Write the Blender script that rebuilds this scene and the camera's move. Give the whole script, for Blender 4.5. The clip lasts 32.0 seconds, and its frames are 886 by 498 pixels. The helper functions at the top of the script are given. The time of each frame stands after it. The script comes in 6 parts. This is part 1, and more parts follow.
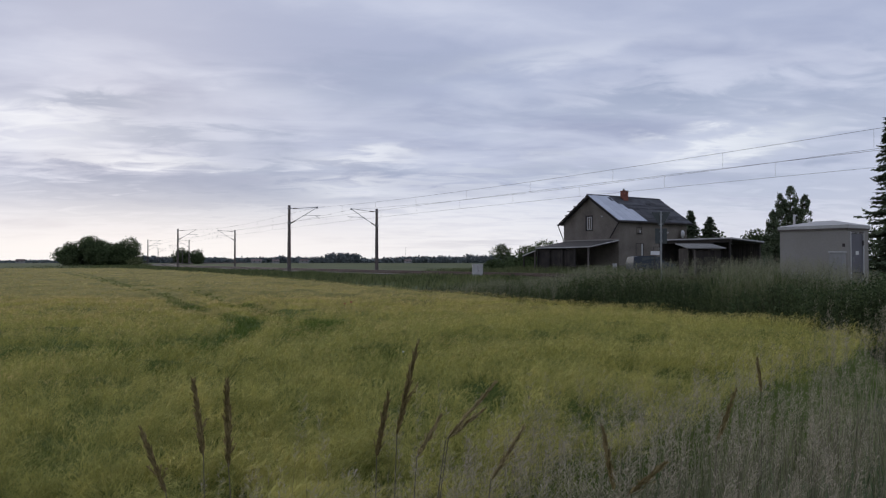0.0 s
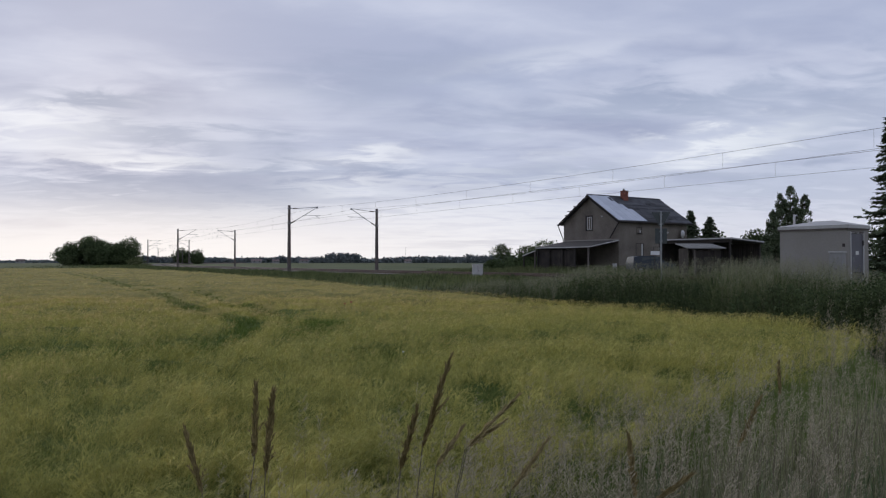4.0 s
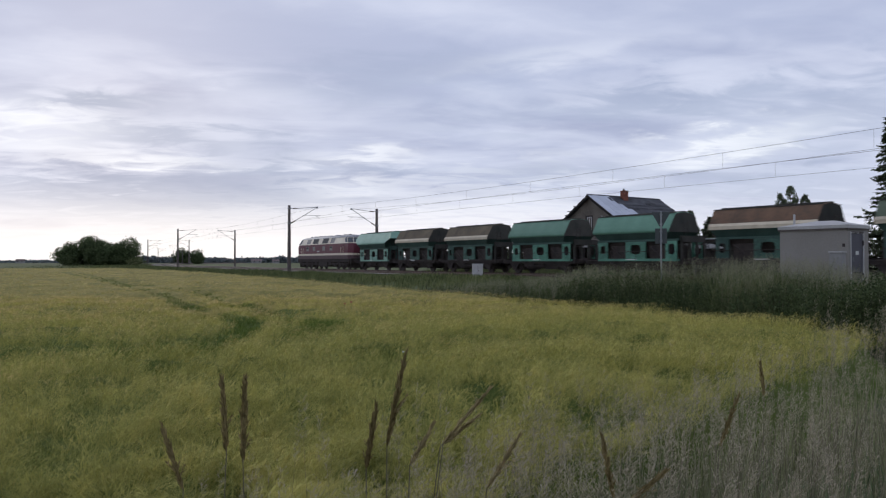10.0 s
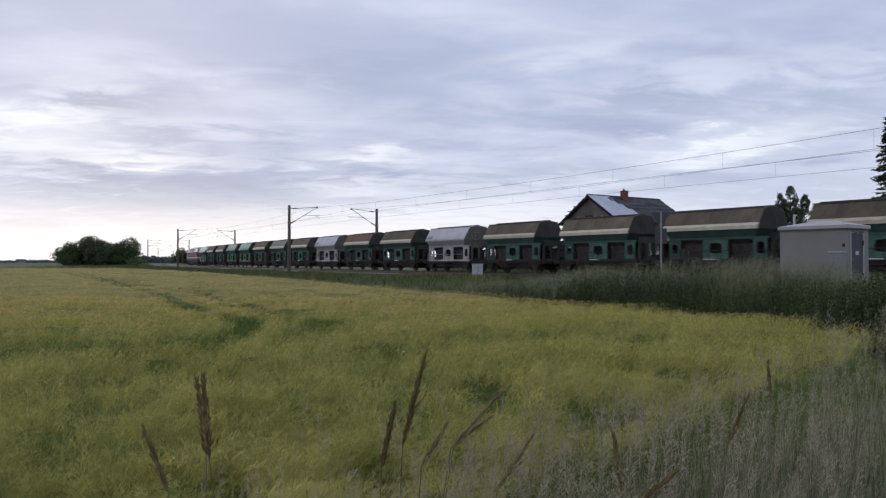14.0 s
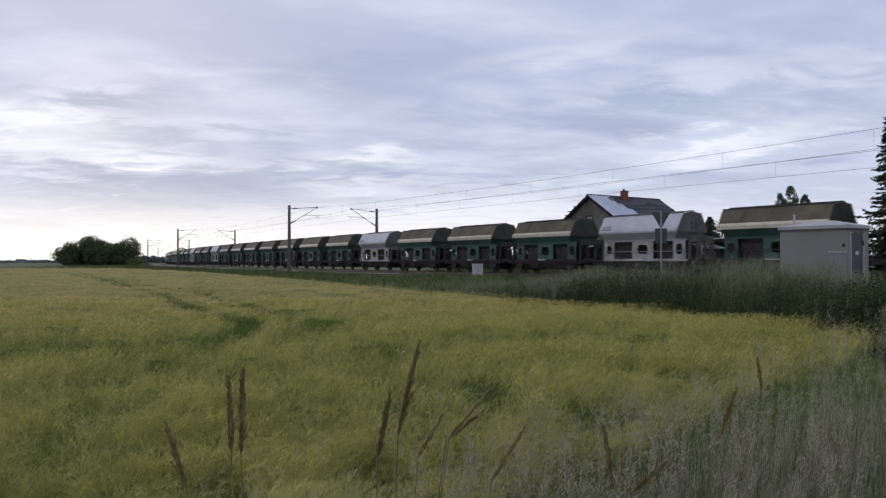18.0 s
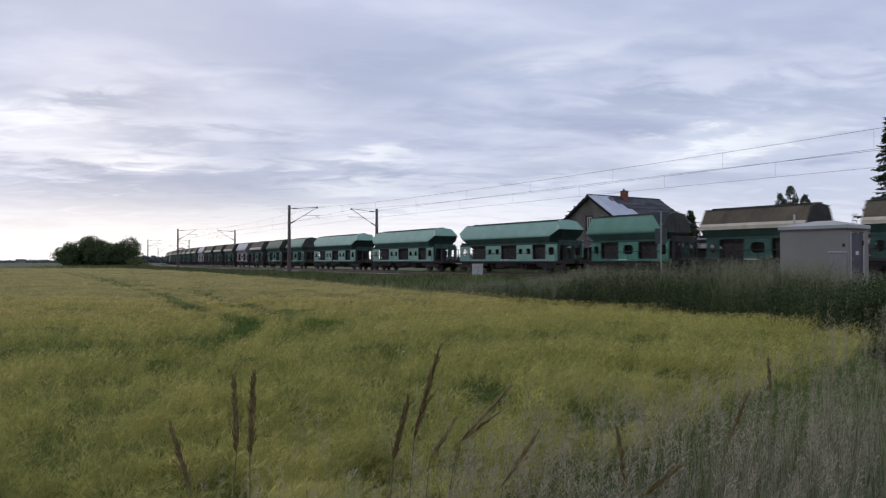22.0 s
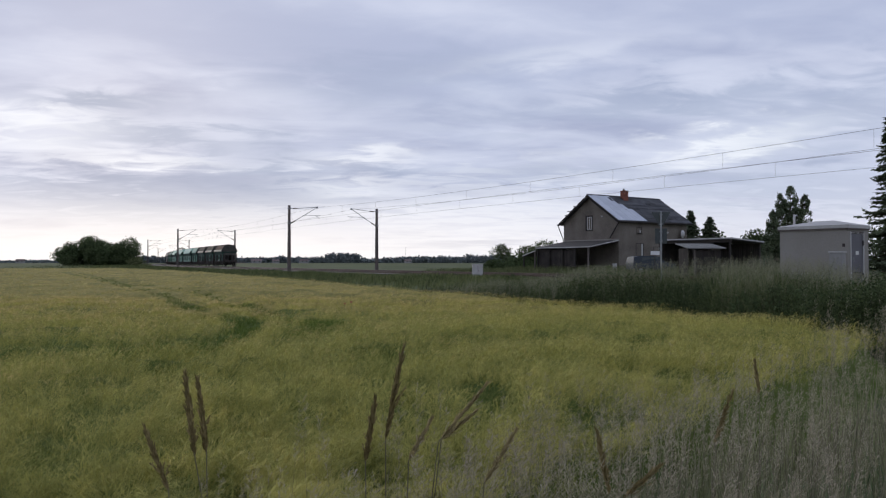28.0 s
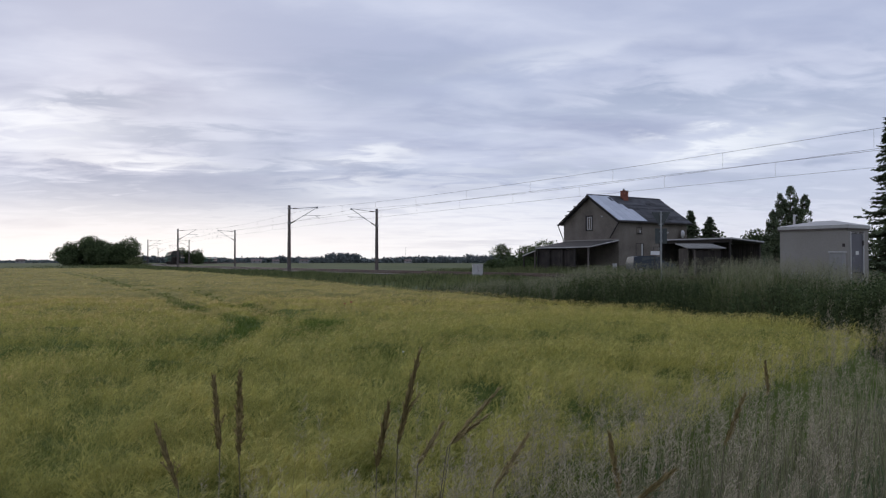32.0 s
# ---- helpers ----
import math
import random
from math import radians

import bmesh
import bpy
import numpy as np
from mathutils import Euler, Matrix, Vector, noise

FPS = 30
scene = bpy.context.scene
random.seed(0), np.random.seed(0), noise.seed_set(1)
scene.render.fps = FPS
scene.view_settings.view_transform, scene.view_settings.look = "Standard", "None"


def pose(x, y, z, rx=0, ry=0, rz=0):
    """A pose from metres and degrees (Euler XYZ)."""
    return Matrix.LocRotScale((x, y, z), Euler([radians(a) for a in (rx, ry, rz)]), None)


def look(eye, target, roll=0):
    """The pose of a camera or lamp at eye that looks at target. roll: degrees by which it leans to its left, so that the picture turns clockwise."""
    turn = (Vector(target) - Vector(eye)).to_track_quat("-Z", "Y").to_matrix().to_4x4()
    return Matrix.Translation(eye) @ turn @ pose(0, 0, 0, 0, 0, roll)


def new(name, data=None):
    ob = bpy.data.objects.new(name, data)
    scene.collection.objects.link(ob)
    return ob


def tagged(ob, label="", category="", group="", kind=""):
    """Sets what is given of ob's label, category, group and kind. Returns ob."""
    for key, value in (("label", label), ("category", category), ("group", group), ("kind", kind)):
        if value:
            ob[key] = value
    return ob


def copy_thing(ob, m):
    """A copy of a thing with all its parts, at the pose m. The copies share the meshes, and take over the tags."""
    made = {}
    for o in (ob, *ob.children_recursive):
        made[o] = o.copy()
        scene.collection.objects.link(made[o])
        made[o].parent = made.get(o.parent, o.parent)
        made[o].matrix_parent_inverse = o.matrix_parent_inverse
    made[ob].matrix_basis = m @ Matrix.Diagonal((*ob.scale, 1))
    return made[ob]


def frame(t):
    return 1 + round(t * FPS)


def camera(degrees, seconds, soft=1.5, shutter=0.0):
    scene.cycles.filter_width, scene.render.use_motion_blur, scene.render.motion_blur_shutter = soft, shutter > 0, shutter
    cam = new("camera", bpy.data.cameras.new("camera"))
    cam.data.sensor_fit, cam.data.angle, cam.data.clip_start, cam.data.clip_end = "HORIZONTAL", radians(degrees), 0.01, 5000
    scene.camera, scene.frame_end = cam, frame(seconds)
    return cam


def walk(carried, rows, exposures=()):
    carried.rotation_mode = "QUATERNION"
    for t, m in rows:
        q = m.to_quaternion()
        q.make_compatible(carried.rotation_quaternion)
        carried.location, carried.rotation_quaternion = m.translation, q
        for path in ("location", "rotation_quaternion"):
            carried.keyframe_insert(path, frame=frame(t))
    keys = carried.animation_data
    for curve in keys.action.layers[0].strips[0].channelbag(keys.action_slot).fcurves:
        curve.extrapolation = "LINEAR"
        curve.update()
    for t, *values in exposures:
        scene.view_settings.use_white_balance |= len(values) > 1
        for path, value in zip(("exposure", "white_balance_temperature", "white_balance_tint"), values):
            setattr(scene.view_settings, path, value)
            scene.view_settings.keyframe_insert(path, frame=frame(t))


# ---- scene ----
cam = camera(60.26, 32.0, soft=1.2, shutter=0.22)
EYE = 1.65
CAMERA_ROWS = [(0.0, pose(0, 0, EYE, 90.95, 0, 0)), (32.0, pose(0, 0, EYE, 90.95, 0, 0))]
walk(cam, CAMERA_ROWS, exposures=[(0.0, 0.0), (8.0, 0.0), (9.5, 0.15), (13.0, 0.2), (20.0, 0.2), (25.0, 0.15), (32.0, 0.12)])

# ---- world and sun ----
SUN_UP, SUN_TURN = 16.0, -24.0


RIFTS = ((0.385, 0.158, 0.11, 0.017, 0.22, 0.90, 1), (-0.107, 0.139, 0.085, 0.011, 0.02, 0.60, 1), (-0.136, 0.095, 0.07, 0.010, 0.0, 0.50, 1), (-0.536, 0.185, 0.11, 0.020, -0.06, 0.60, 1),
         (-0.395, 0.132, 0.14, 0.010, -0.03, 0.60, 1), (-0.50, 0.150, 0.10, 0.008, -0.05, 0.40, 1), (0.123, 0.269, 0.14, 0.012, 0.18, 0.22, 1), (0.08, 0.075, 0.32, 0.045, 0.0, 0.35, 1), (-0.33, 0.065, 0.2, 0.012, 0.0, 0.35, 1),
         (-0.458, 0.211, 0.09, 0.012, -0.08, 0.60, 0), (-0.358, 0.166, 0.13, 0.016, -0.05, 0.50, 0), (-0.232, 0.122, 0.09, 0.030, 0.0, 0.50, 0), (-0.42, 0.098, 0.24, 0.018, -0.02, 0.55, 0), (-0.26, 0.078, 0.24, 0.010, 0.01, 0.40, 0),
         (-0.36, 0.062, 0.22, 0.020, -0.05, 0.45, 0), (-0.075, 0.120, 0.06, 0.008, 0.0, 0.40, 0), (0.308, 0.213, 0.17, 0.022, 0.05, 0.40, 0), (0.086, 0.190, 0.22, 0.020, 0.03, 0.16, 0), (0.52, 0.185, 0.17, 0.05, 0.1, 0.30, 0), (-0.10, 0.235, 0.22, 0.03, 0.06, 0.25, 0), (0.42, 0.09, 0.22, 0.03, 0.06, 0.30, 0), (0.16, 0.115, 0.14, 0.012, 0.06, 0.28, 0))


def make_world():
    w = bpy.data.worlds.new("overcast_evening")
    scene.world = w
    w.use_nodes = True
    nt = w.node_tree
    nt.nodes.clear()
    N, L = nt.nodes.new, nt.links.new

    def math_node(op, a, b=None, c=None, clamp=False):
        n = N("ShaderNodeMath")
        n.operation, n.use_clamp = op, clamp
        for i, v in enumerate((a, b, c)):
            if v is None:
                continue
            if isinstance(v, (int, float)):
                n.inputs[i].default_value = v
            else:
                L(v, n.inputs[i])
        return n.outputs[0]

    def mix(fac, a, b):
        n = N("ShaderNodeMix")
        n.data_type = "RGBA"
        for i, v in ((0, fac), (6, a), (7, b)):
            if isinstance(v, (int, float)):
                n.inputs[i].default_value = v
            elif isinstance(v, tuple):
                n.inputs[i].default_value = (*v, 1)
            else:
                L(v, n.inputs[i])
        return n.outputs[2]

    def ramp(v, lo, hi):
        n = N("ShaderNodeMapRange")
        n.interpolation_type = "SMOOTHSTEP"
        L(v, n.inputs[0])
        n.inputs[1].default_value, n.inputs[2].default_value = lo, hi
        return n.outputs[0]

    sky = N("ShaderNodeTexSky")
    sky.sky_type, sky.sun_disc = "NISHITA", False
    sky.sun_elevation, sky.sun_rotation = radians(SUN_UP), radians(SUN_TURN)
    sky.air_density, sky.dust_density = 1.2, 3.0
    co = N("ShaderNodeTexCoord")
    sep = N("ShaderNodeSeparateXYZ")
    L(co.outputs["Generated"], sep.inputs[0])
    x, y, z = sep.outputs
    up = math_node("MAXIMUM", z, 0.0)
    deep = math_node("ADD", up, 0.11)
    cx, cy = math_node("DIVIDE", x, deep), math_node("DIVIDE", y, deep)
    # the cloud sheet, seen on a plane overhead
    plane = N("ShaderNodeCombineXYZ")
    L(math_node("ADD", math_node("MULTIPLY", cx, 0.75), math_node("MULTIPLY", cy, 0.25)), plane.inputs[0])
    L(math_node("SUBTRACT", math_node("MULTIPLY", cy, 1.15), math_node("MULTIPLY", cx, 0.2)), plane.inputs[1])

    def clouds(scale, detail, rough, shift, warp):
        m = N("ShaderNodeMapping")
        m.inputs["Location"].default_value = (shift, shift * 0.37, 0)
        L(plane.outputs[0], m.inputs[0])
        n = N("ShaderNodeTexNoise")
        n.inputs["Scale"].default_value, n.inputs["Detail"].default_value = scale, detail
        n.inputs["Roughness"].default_value, n.inputs["Distortion"].default_value = rough, warp
        L(m.outputs[0], n.inputs["Vector"])
        return n.outputs[0]

    big = clouds(0.55, 5, 0.5, 3.7, 0.25)
    small = clouds(1.7, 7, 0.50, 8.3, 0.4)
    calm = math_node("SUBTRACT", 1.0, math_node("MULTIPLY", ramp(up, 0.13, 0.30), 0.74))
    small = math_node("ADD", math_node("MULTIPLY", math_node("SUBTRACT", small, 0.5), calm), 0.5)
    fluff = clouds(4.2, 7, 0.54, 1.3, 0.6)
    both = math_node("ADD", math_node("MULTIPLY", big, 0.48), math_node("ADD", math_node("MULTIPLY", small, 0.40), math_node("MULTIPLY", fluff, 0.12)))
    low = math_node("SUBTRACT", 1.0, ramp(up, 0.0, 0.34))
    gap = ramp(math_node("ADD", both, math_node("MULTIPLY", low, 0.105)), 0.46, 0.615)
    veil = mix(ramp(small, 0.28, 0.72), (0.358, 0.402, 0.570), (0.480, 0.540, 0.720))
    cover = mix(math_node("MULTIPLY", gap, 0.68), veil, (0.685, 0.725, 0.862))
    # long bright rifts and dark folds in the sheet: bearing, height, half width, half height, slope, strength
    ahead = math_node("MAXIMUM", y, 0.05)
    az, el = math_node("DIVIDE", x, ahead), math_node("DIVIDE", z, ahead)
    ripple = math_node("ADD", math_node("MULTIPLY", math_node("SUBTRACT", small, 0.5), 3.4), math_node("MULTIPLY", math_node("SUBTRACT", fluff, 0.5), 6.0))
    front = ramp(y, 0.1, 0.4)
    for a0, e0, wide, tall, rise, amount, tone in RIFTS:
        da = math_node("SUBTRACT", az, a0)
        u = math_node("DIVIDE", da, wide)
        v = math_node("ADD", math_node("DIVIDE", math_node("SUBTRACT", math_node("SUBTRACT", el, e0), math_node("MULTIPLY", da, rise)), tall), ripple)
        g = math_node("POWER", 2.718, math_node("MULTIPLY", math_node("ADD", math_node("MULTIPLY", u, u), math_node("MULTIPLY", v, v)), -1.0))
        cover = mix(math_node("MULTIPLY", math_node("MULTIPLY", g, amount * 1.25, clamp=True), front), cover, (0.87, 0.905, 0.98) if tone else (0.275, 0.345, 0.500))
    rim = math_node("SUBTRACT", 1.0, ramp(up, 0.0, 0.105))
    side = ramp(math_node("SUBTRACT", y, math_node("MULTIPLY", x, 1.5)), 0.2, 1.55)
    cover = mix(math_node("MULTIPLY", rim, math_node("ADD", math_node("MULTIPLY", side, 0.55), 0.35)), cover, (1.03, 0.985, 0.955))
    dim = N("ShaderNodeVectorMath")
    dim.operation = "SCALE"
    L(sky.outputs[0], dim.inputs[0])
    dim.inputs[3].default_value = 0.06
    out_col = mix(0.97, dim.outputs[0], cover)
    bg, out = N("ShaderNodeBackground"), N("ShaderNodeOutputWorld")
    bg.inputs[1].default_value = 1.0
    L(out_col, bg.inputs[0])
    L(bg.outputs[0], out.inputs[0])


make_world()
sun = new("sun", bpy.data.lights.new("sun", "SUN"))
sun.data.energy, sun.data.angle, sun.data.color = 0.55, radians(25), (1.0, 0.94, 0.86)
sun.matrix_basis = look((0, 0, 40), (-math.sin(radians(SUN_TURN)) * 40, -math.cos(radians(SUN_TURN)) * 40, 40 - 40 * math.tan(radians(SUN_UP))))


# ---- materials ----
def surf(name, a, b, rough=0.75, metal=0.0, scale=1.5, fine=22.0, bump=0.15, vary=0.0, island=0.0, streak=1.0, depth=0.02):
    """Two colours mixed by a coarse and a fine noise, with relief; vary and island shift the brightness from object to object or piece to piece."""
    m = bpy.data.materials.new(name)
    m.use_nodes = True
    nt = m.node_tree
    N, L = nt.nodes.new, nt.links.new
    bsdf = nt.nodes["Principled BSDF"]
    co = N("ShaderNodeTexCoord")
    mp = N("ShaderNodeMapping")
    mp.inputs["Scale"].default_value = (1, 1, streak)
    L(co.outputs["Object"], mp.inputs[0])
    n1, n2 = N("ShaderNodeTexNoise"), N("ShaderNodeTexNoise")
    for n, s, d in ((n1, scale, 4), (n2, fine, 6)):
        n.inputs["Scale"].default_value, n.inputs["Detail"].default_value = s, d
        L(mp.outputs[0], n.inputs["Vector"])
    add = N("ShaderNodeMath")
    add.operation = "MULTIPLY_ADD"
    L(n1.outputs[0], add.inputs[0])
    add.inputs[1].default_value = 0.65
    half = N("ShaderNodeMath")
    half.operation = "MULTIPLY"
    L(n2.outputs[0], half.inputs[0])
    half.inputs[1].default_value = 0.35
    L(half.outputs[0], add.inputs[2])
    rg = N("ShaderNodeMapRange")
    L(add.outputs[0], rg.inputs[0])
    rg.inputs[1].default_value, rg.inputs[2].default_value = 0.34, 0.66
    mx = N("ShaderNodeMix")
    mx.data_type = "RGBA"
    L(rg.outputs[0], mx.inputs[0])
    mx.inputs[6].default_value, mx.inputs[7].default_value = (*a, 1), (*b, 1)
    col = mx.outputs[2]
    for amount, node, sock in ((vary, "ShaderNodeObjectInfo", "Random"), (island, "ShaderNodeNewGeometry", "Random Per Island")):
        if amount:
            inf, mr, hs = N(node), N("ShaderNodeMapRange"), N("ShaderNodeHueSaturation")
            L(inf.outputs[sock], mr.inputs[0])
            mr.inputs[3].default_value, mr.inputs[4].default_value = 1 - amount, 1 + amount
            L(mr.outputs[0], hs.inputs["Value"])
            L(col, hs.inputs["Color"])
            col = hs.outputs[0]
    L(col, bsdf.inputs["Base Color"])
    bsdf.inputs["Metallic"].default_value = metal
    rr = N("ShaderNodeMapRange")
    L(n2.outputs[0], rr.inputs[0])
    rr.inputs[3].default_value, rr.inputs[4].default_value = max(0.05, rough - 0.12), min(1, rough + 0.12)
    L(rr.outputs[0], bsdf.inputs["Roughness"])
    if bump:
        bp = N("ShaderNodeBump")
        bp.inputs["Strength"].default_value, bp.inputs["Distance"].default_value = bump, depth
        L(n2.outputs[0], bp.inputs["Height"])
        L(bp.outputs[0], bsdf.inputs["Normal"])
    return m


def leafy(name, a, b, scale=0.2, island=0.3, rough=0.85, through_light=0.25):
    """Leaves and blades: colour by patch and by blade, with some light let through."""
    m = surf(name, a, b, rough=rough, scale=scale, fine=scale * 9, bump=0, island=island)
    nt = m.node_tree
    bsdf, out = nt.nodes["Principled BSDF"], nt.nodes["Material Output"]
    bsdf.inputs["Specular IOR Level"].default_value = 0.08
    tr, mixer = nt.nodes.new("ShaderNodeBsdfTranslucent"), nt.nodes.new("ShaderNodeMixShader")
    nt.links.new(bsdf.inputs["Base Color"].links[0].from_socket, tr.inputs[0])
    mixer.inputs[0].default_value = through_light
    nt.links.new(bsdf.outputs[0], mixer.inputs[1])
    nt.links.new(tr.outputs[0], mixer.inputs[2])
    nt.links.new(mixer.outputs[0], out.inputs[0])
    return m


def glass(name, tint, rough=0.06):
    m = bpy.data.materials.new(name)
    m.use_nodes = True
    b = m.node_tree.nodes["Principled BSDF"]
    b.inputs["Base Color"].default_value = (*tint, 1)
    b.inputs["Roughness"].default_value = rough
    b.inputs["Specular IOR Level"].default_value = 0.45
    return m


SOIL = surf("soil", (0.055, 0.050, 0.028), (0.085, 0.085, 0.035), 0.95, scale=0.25, fine=6, bump=0.5, depth=0.05)
MEADOW = surf("meadow_ground", (0.068, 0.085, 0.040), (0.125, 0.138, 0.068), 0.95, scale=0.05, fine=3.5, bump=0.5, depth=0.08)
# undergrowth green is darkened to stand for shade in the hollows
CANOPY = surf("crop_undergrowth", (0.064, 0.096, 0.023), (0.124, 0.150, 0.039), 0.95, scale=0.6, fine=9, bump=0.9, depth=0.1)
FAR_BARLEY = surf("far_barley_tops", (0.120, 0.122, 0.032), (0.320, 0.258, 0.085), 0.95, scale=0.7, fine=4.5, bump=0.8, depth=0.1)
BARLEY = leafy("barley_ears", (0.520, 0.410, 0.150), (0.800, 0.610, 0.255), scale=1.5, island=0.16)
BARLEY_NEAR = leafy("barley_young_ears", (0.355, 0.332, 0.099), (0.710, 0.595, 0.200), scale=4.5, island=0.14)
BARLEY_GREEN = leafy("barley_leaves", (0.255, 0.255, 0.062), (0.690, 0.600, 0.163), scale=4.5, island=0.2)
BARLEY_LUSH = leafy("lush_barley_leaves", (0.210, 0.232, 0.062), (0.610, 0.545, 0.168), scale=4.5, island=0.19)
# leaves in the gaps between tufts: shade painted in as a darker green
BARLEY_SHADED = leafy("shaded_barley_leaves", (0.150, 0.178, 0.043), (0.340, 0.350, 0.098), scale=1.3, island=0.25)
# track growth, darkened to stand in for the shaded sides of the ruts
TRAM = leafy("wheel_track_green", (0.075, 0.122, 0.025), (0.160, 0.210, 0.047), scale=0.5, island=0.35)
GRASS = leafy("grass_blades", (0.078, 0.100, 0.042), (0.185, 0.198, 0.094), scale=0.45, island=0.45)
GRASS_LOW = leafy("strip_grass", (0.098, 0.124, 0.046), (0.205, 0.218, 0.095), scale=0.35, island=0.35)
GRASS_DARK = leafy("weed_leaves", (0.042, 0.062, 0.026), (0.098, 0.122, 0.052), scale=0.5, island=0.4)
GRASS_DRY = leafy("dry_grass", (0.160, 0.150, 0.095), (0.270, 0.240, 0.165), scale=0.6, island=0.35)
VERGE = leafy("verge_blades", (0.155, 0.182, 0.086), (0.330, 0.330, 0.175), scale=0.9, island=0.4)
VERGE_GREEN = leafy("fresh_verge_leaves", (0.098, 0.142, 0.068), (0.185, 0.238, 0.118), scale=0.9, island=0.35)
BANK_PLUME = leafy("bank_plumes", (0.205, 0.205, 0.130), (0.330, 0.325, 0.220), scale=0.5, island=0.3)
SEEDHEAD = leafy("grass_panicles", (0.330, 0.285, 0.198), (0.480, 0.420, 0.300), scale=0.8, island=0.18)
SEED_DARK = leafy("ripe_seed_heads", (0.190, 0.148, 0.064), (0.320, 0.255, 0.120), scale=6, island=0.35, through_light=0.1)
LEAF = leafy("broad_leaves", (0.052, 0.074, 0.034), (0.118, 0.150, 0.068), scale=0.3, island=0.45)
NEEDLE = leafy("conifer_needles", (0.070, 0.092, 0.056), (0.150, 0.178, 0.104), scale=0.5, island=0.45, through_light=0.08)
# pale bluish grey: distance haze painted into the leaf colour
HAZED_LEAF = leafy("hazed_woods", (0.120, 0.140, 0.142), (0.185, 0.208, 0.208), scale=0.05, island=0.4, through_light=0.05)
for dull in (FAR_BARLEY, CANOPY, MEADOW, SOIL):
    dull.node_tree.nodes["Principled BSDF"].inputs["Specular IOR Level"].default_value = 0.05
BARK = surf("bark", (0.035, 0.027, 0.020), (0.075, 0.060, 0.045), 0.95, scale=2, fine=14, bump=0.8)
BALLAST = surf("ballast", (0.042, 0.028, 0.021), (0.088, 0.060, 0.046), 0.95, scale=0.8, fine=9, bump=0.9, depth=0.06)
BALLAST.node_tree.nodes["Principled BSDF"].inputs["Specular IOR Level"].default_value = 0.1
RAILSTEEL = surf("rail_steel", (0.055, 0.035, 0.025), (0.120, 0.075, 0.050), 0.6, metal=0.4, scale=1, fine=20)
SLEEPER = surf("concrete_sleeper", (0.20, 0.185, 0.165), (0.32, 0.30, 0.27), 0.9, scale=2, fine=18, vary=0.15)
MASTCON = surf("mast_concrete", (0.085, 0.070, 0.062), (0.150, 0.125, 0.112), 0.9, scale=2.5, fine=20, streak=0.2)
GALV = surf("galvanised_steel", (0.22, 0.23, 0.24), (0.34, 0.35, 0.36), 0.45, metal=0.7, scale=4)
INSUL = surf("brown_insulator", (0.07, 0.035, 0.022), (0.11, 0.06, 0.04), 0.3, scale=5)
WIRE = surf("copper_wire", (0.12, 0.11, 0.115), (0.17, 0.155, 0.155), 0.5, metal=0.5)


# ---- mesh helpers ----
def box(bm, x0, x1, y0, y1, z0, z1, bevel=0.0):
    vs = [bm.verts.new((x, y, z)) for x in (x0, x1) for y in (y0, y1) for z in (z0, z1)]
    fs = [bm.faces.new([vs[i] for i in q]) for q in ((0, 1, 3, 2), (4, 6, 7, 5), (0, 4, 5, 1), (2, 3, 7, 6), (0, 2, 6, 4), (1, 5, 7, 3))]
    if bevel:
        bmesh.ops.bevel(bm, geom=list({e for f in fs for e in f.edges}), offset=bevel, segments=2, affect="EDGES", profile=0.6)
    return bm


def boxes(*rows, bevel=0.0):
    bm = bmesh.new()
    for r in rows:
        box(bm, *r, bevel=bevel)
    return bm


def tube(bm, p, q, r, n=6, r2=None):
    p, q = Vector(p), Vector(q)
    turn = (q - p).to_track_quat("Z", "Y").to_matrix()
    rings = []
    for c, rad in ((p, r), (q, r if r2 is None else r2)):
        rings.append([bm.verts.new(c + turn @ Vector((rad * math.cos(2 * math.pi * i / n), rad * math.sin(2 * math.pi * i / n), 0))) for i in range(n)])
    for i in range(n):
        bm.faces.new((rings[0][i], rings[0][(i + 1) % n], rings[1][(i + 1) % n], rings[1][i]))
    bm.faces.new(rings[0][::-1])
    bm.faces.new(rings[1])
    return bm


def tubes(r, *pairs, n=6):
    bm = bmesh.new()
    for p, q in pairs:
        tube(bm, p, q, r, n)
    return bm


def prism(bm, profile, x0, x1):
    """A profile of (y, z) drawn out along x."""
    a = [bm.verts.new((x0, y, z)) for y, z in profile]
    b = [bm.verts.new((x1, y, z)) for y, z in profile]
    n = len(profile)
    for i in range(n):
        bm.faces.new((a[i], a[(i + 1) % n], b[(i + 1) % n], b[i]))
    bm.faces.new(a[::-1])
    bm.faces.new(b)
    return bm


def loft(bm, rings, caps=True):
    rows = [[bm.verts.new(p) for p in ring] for ring in rings]
    n = len(rows[0])
    for a, b in zip(rows, rows[1:]):
        for i in range(n):
            bm.faces.new((a[i], a[(i + 1) % n], b[(i + 1) % n], b[i]))
    if caps:
        bm.faces.new(rows[0][::-1])
        bm.faces.new(rows[-1])
    return bm


def finish(ob, bm, material, smooth=0.0):
    bmesh.ops.recalc_face_normals(bm, faces=bm.faces)
    bm.to_mesh(ob.data)
    bm.free()
    ob.data.materials.append(material)
    if smooth:
        for p in ob.data.polygons:
            p.use_smooth = True
        ob.data.set_sharp_from_angle(angle=radians(smooth))


def part(name, bm, material, parent=None, label="", smooth=0.0):
    ob = new(name, bpy.data.meshes.new(name))
    finish(ob, bm, material, smooth)
    ob.parent = parent
    if label:
        ob["label"] = label
    return ob


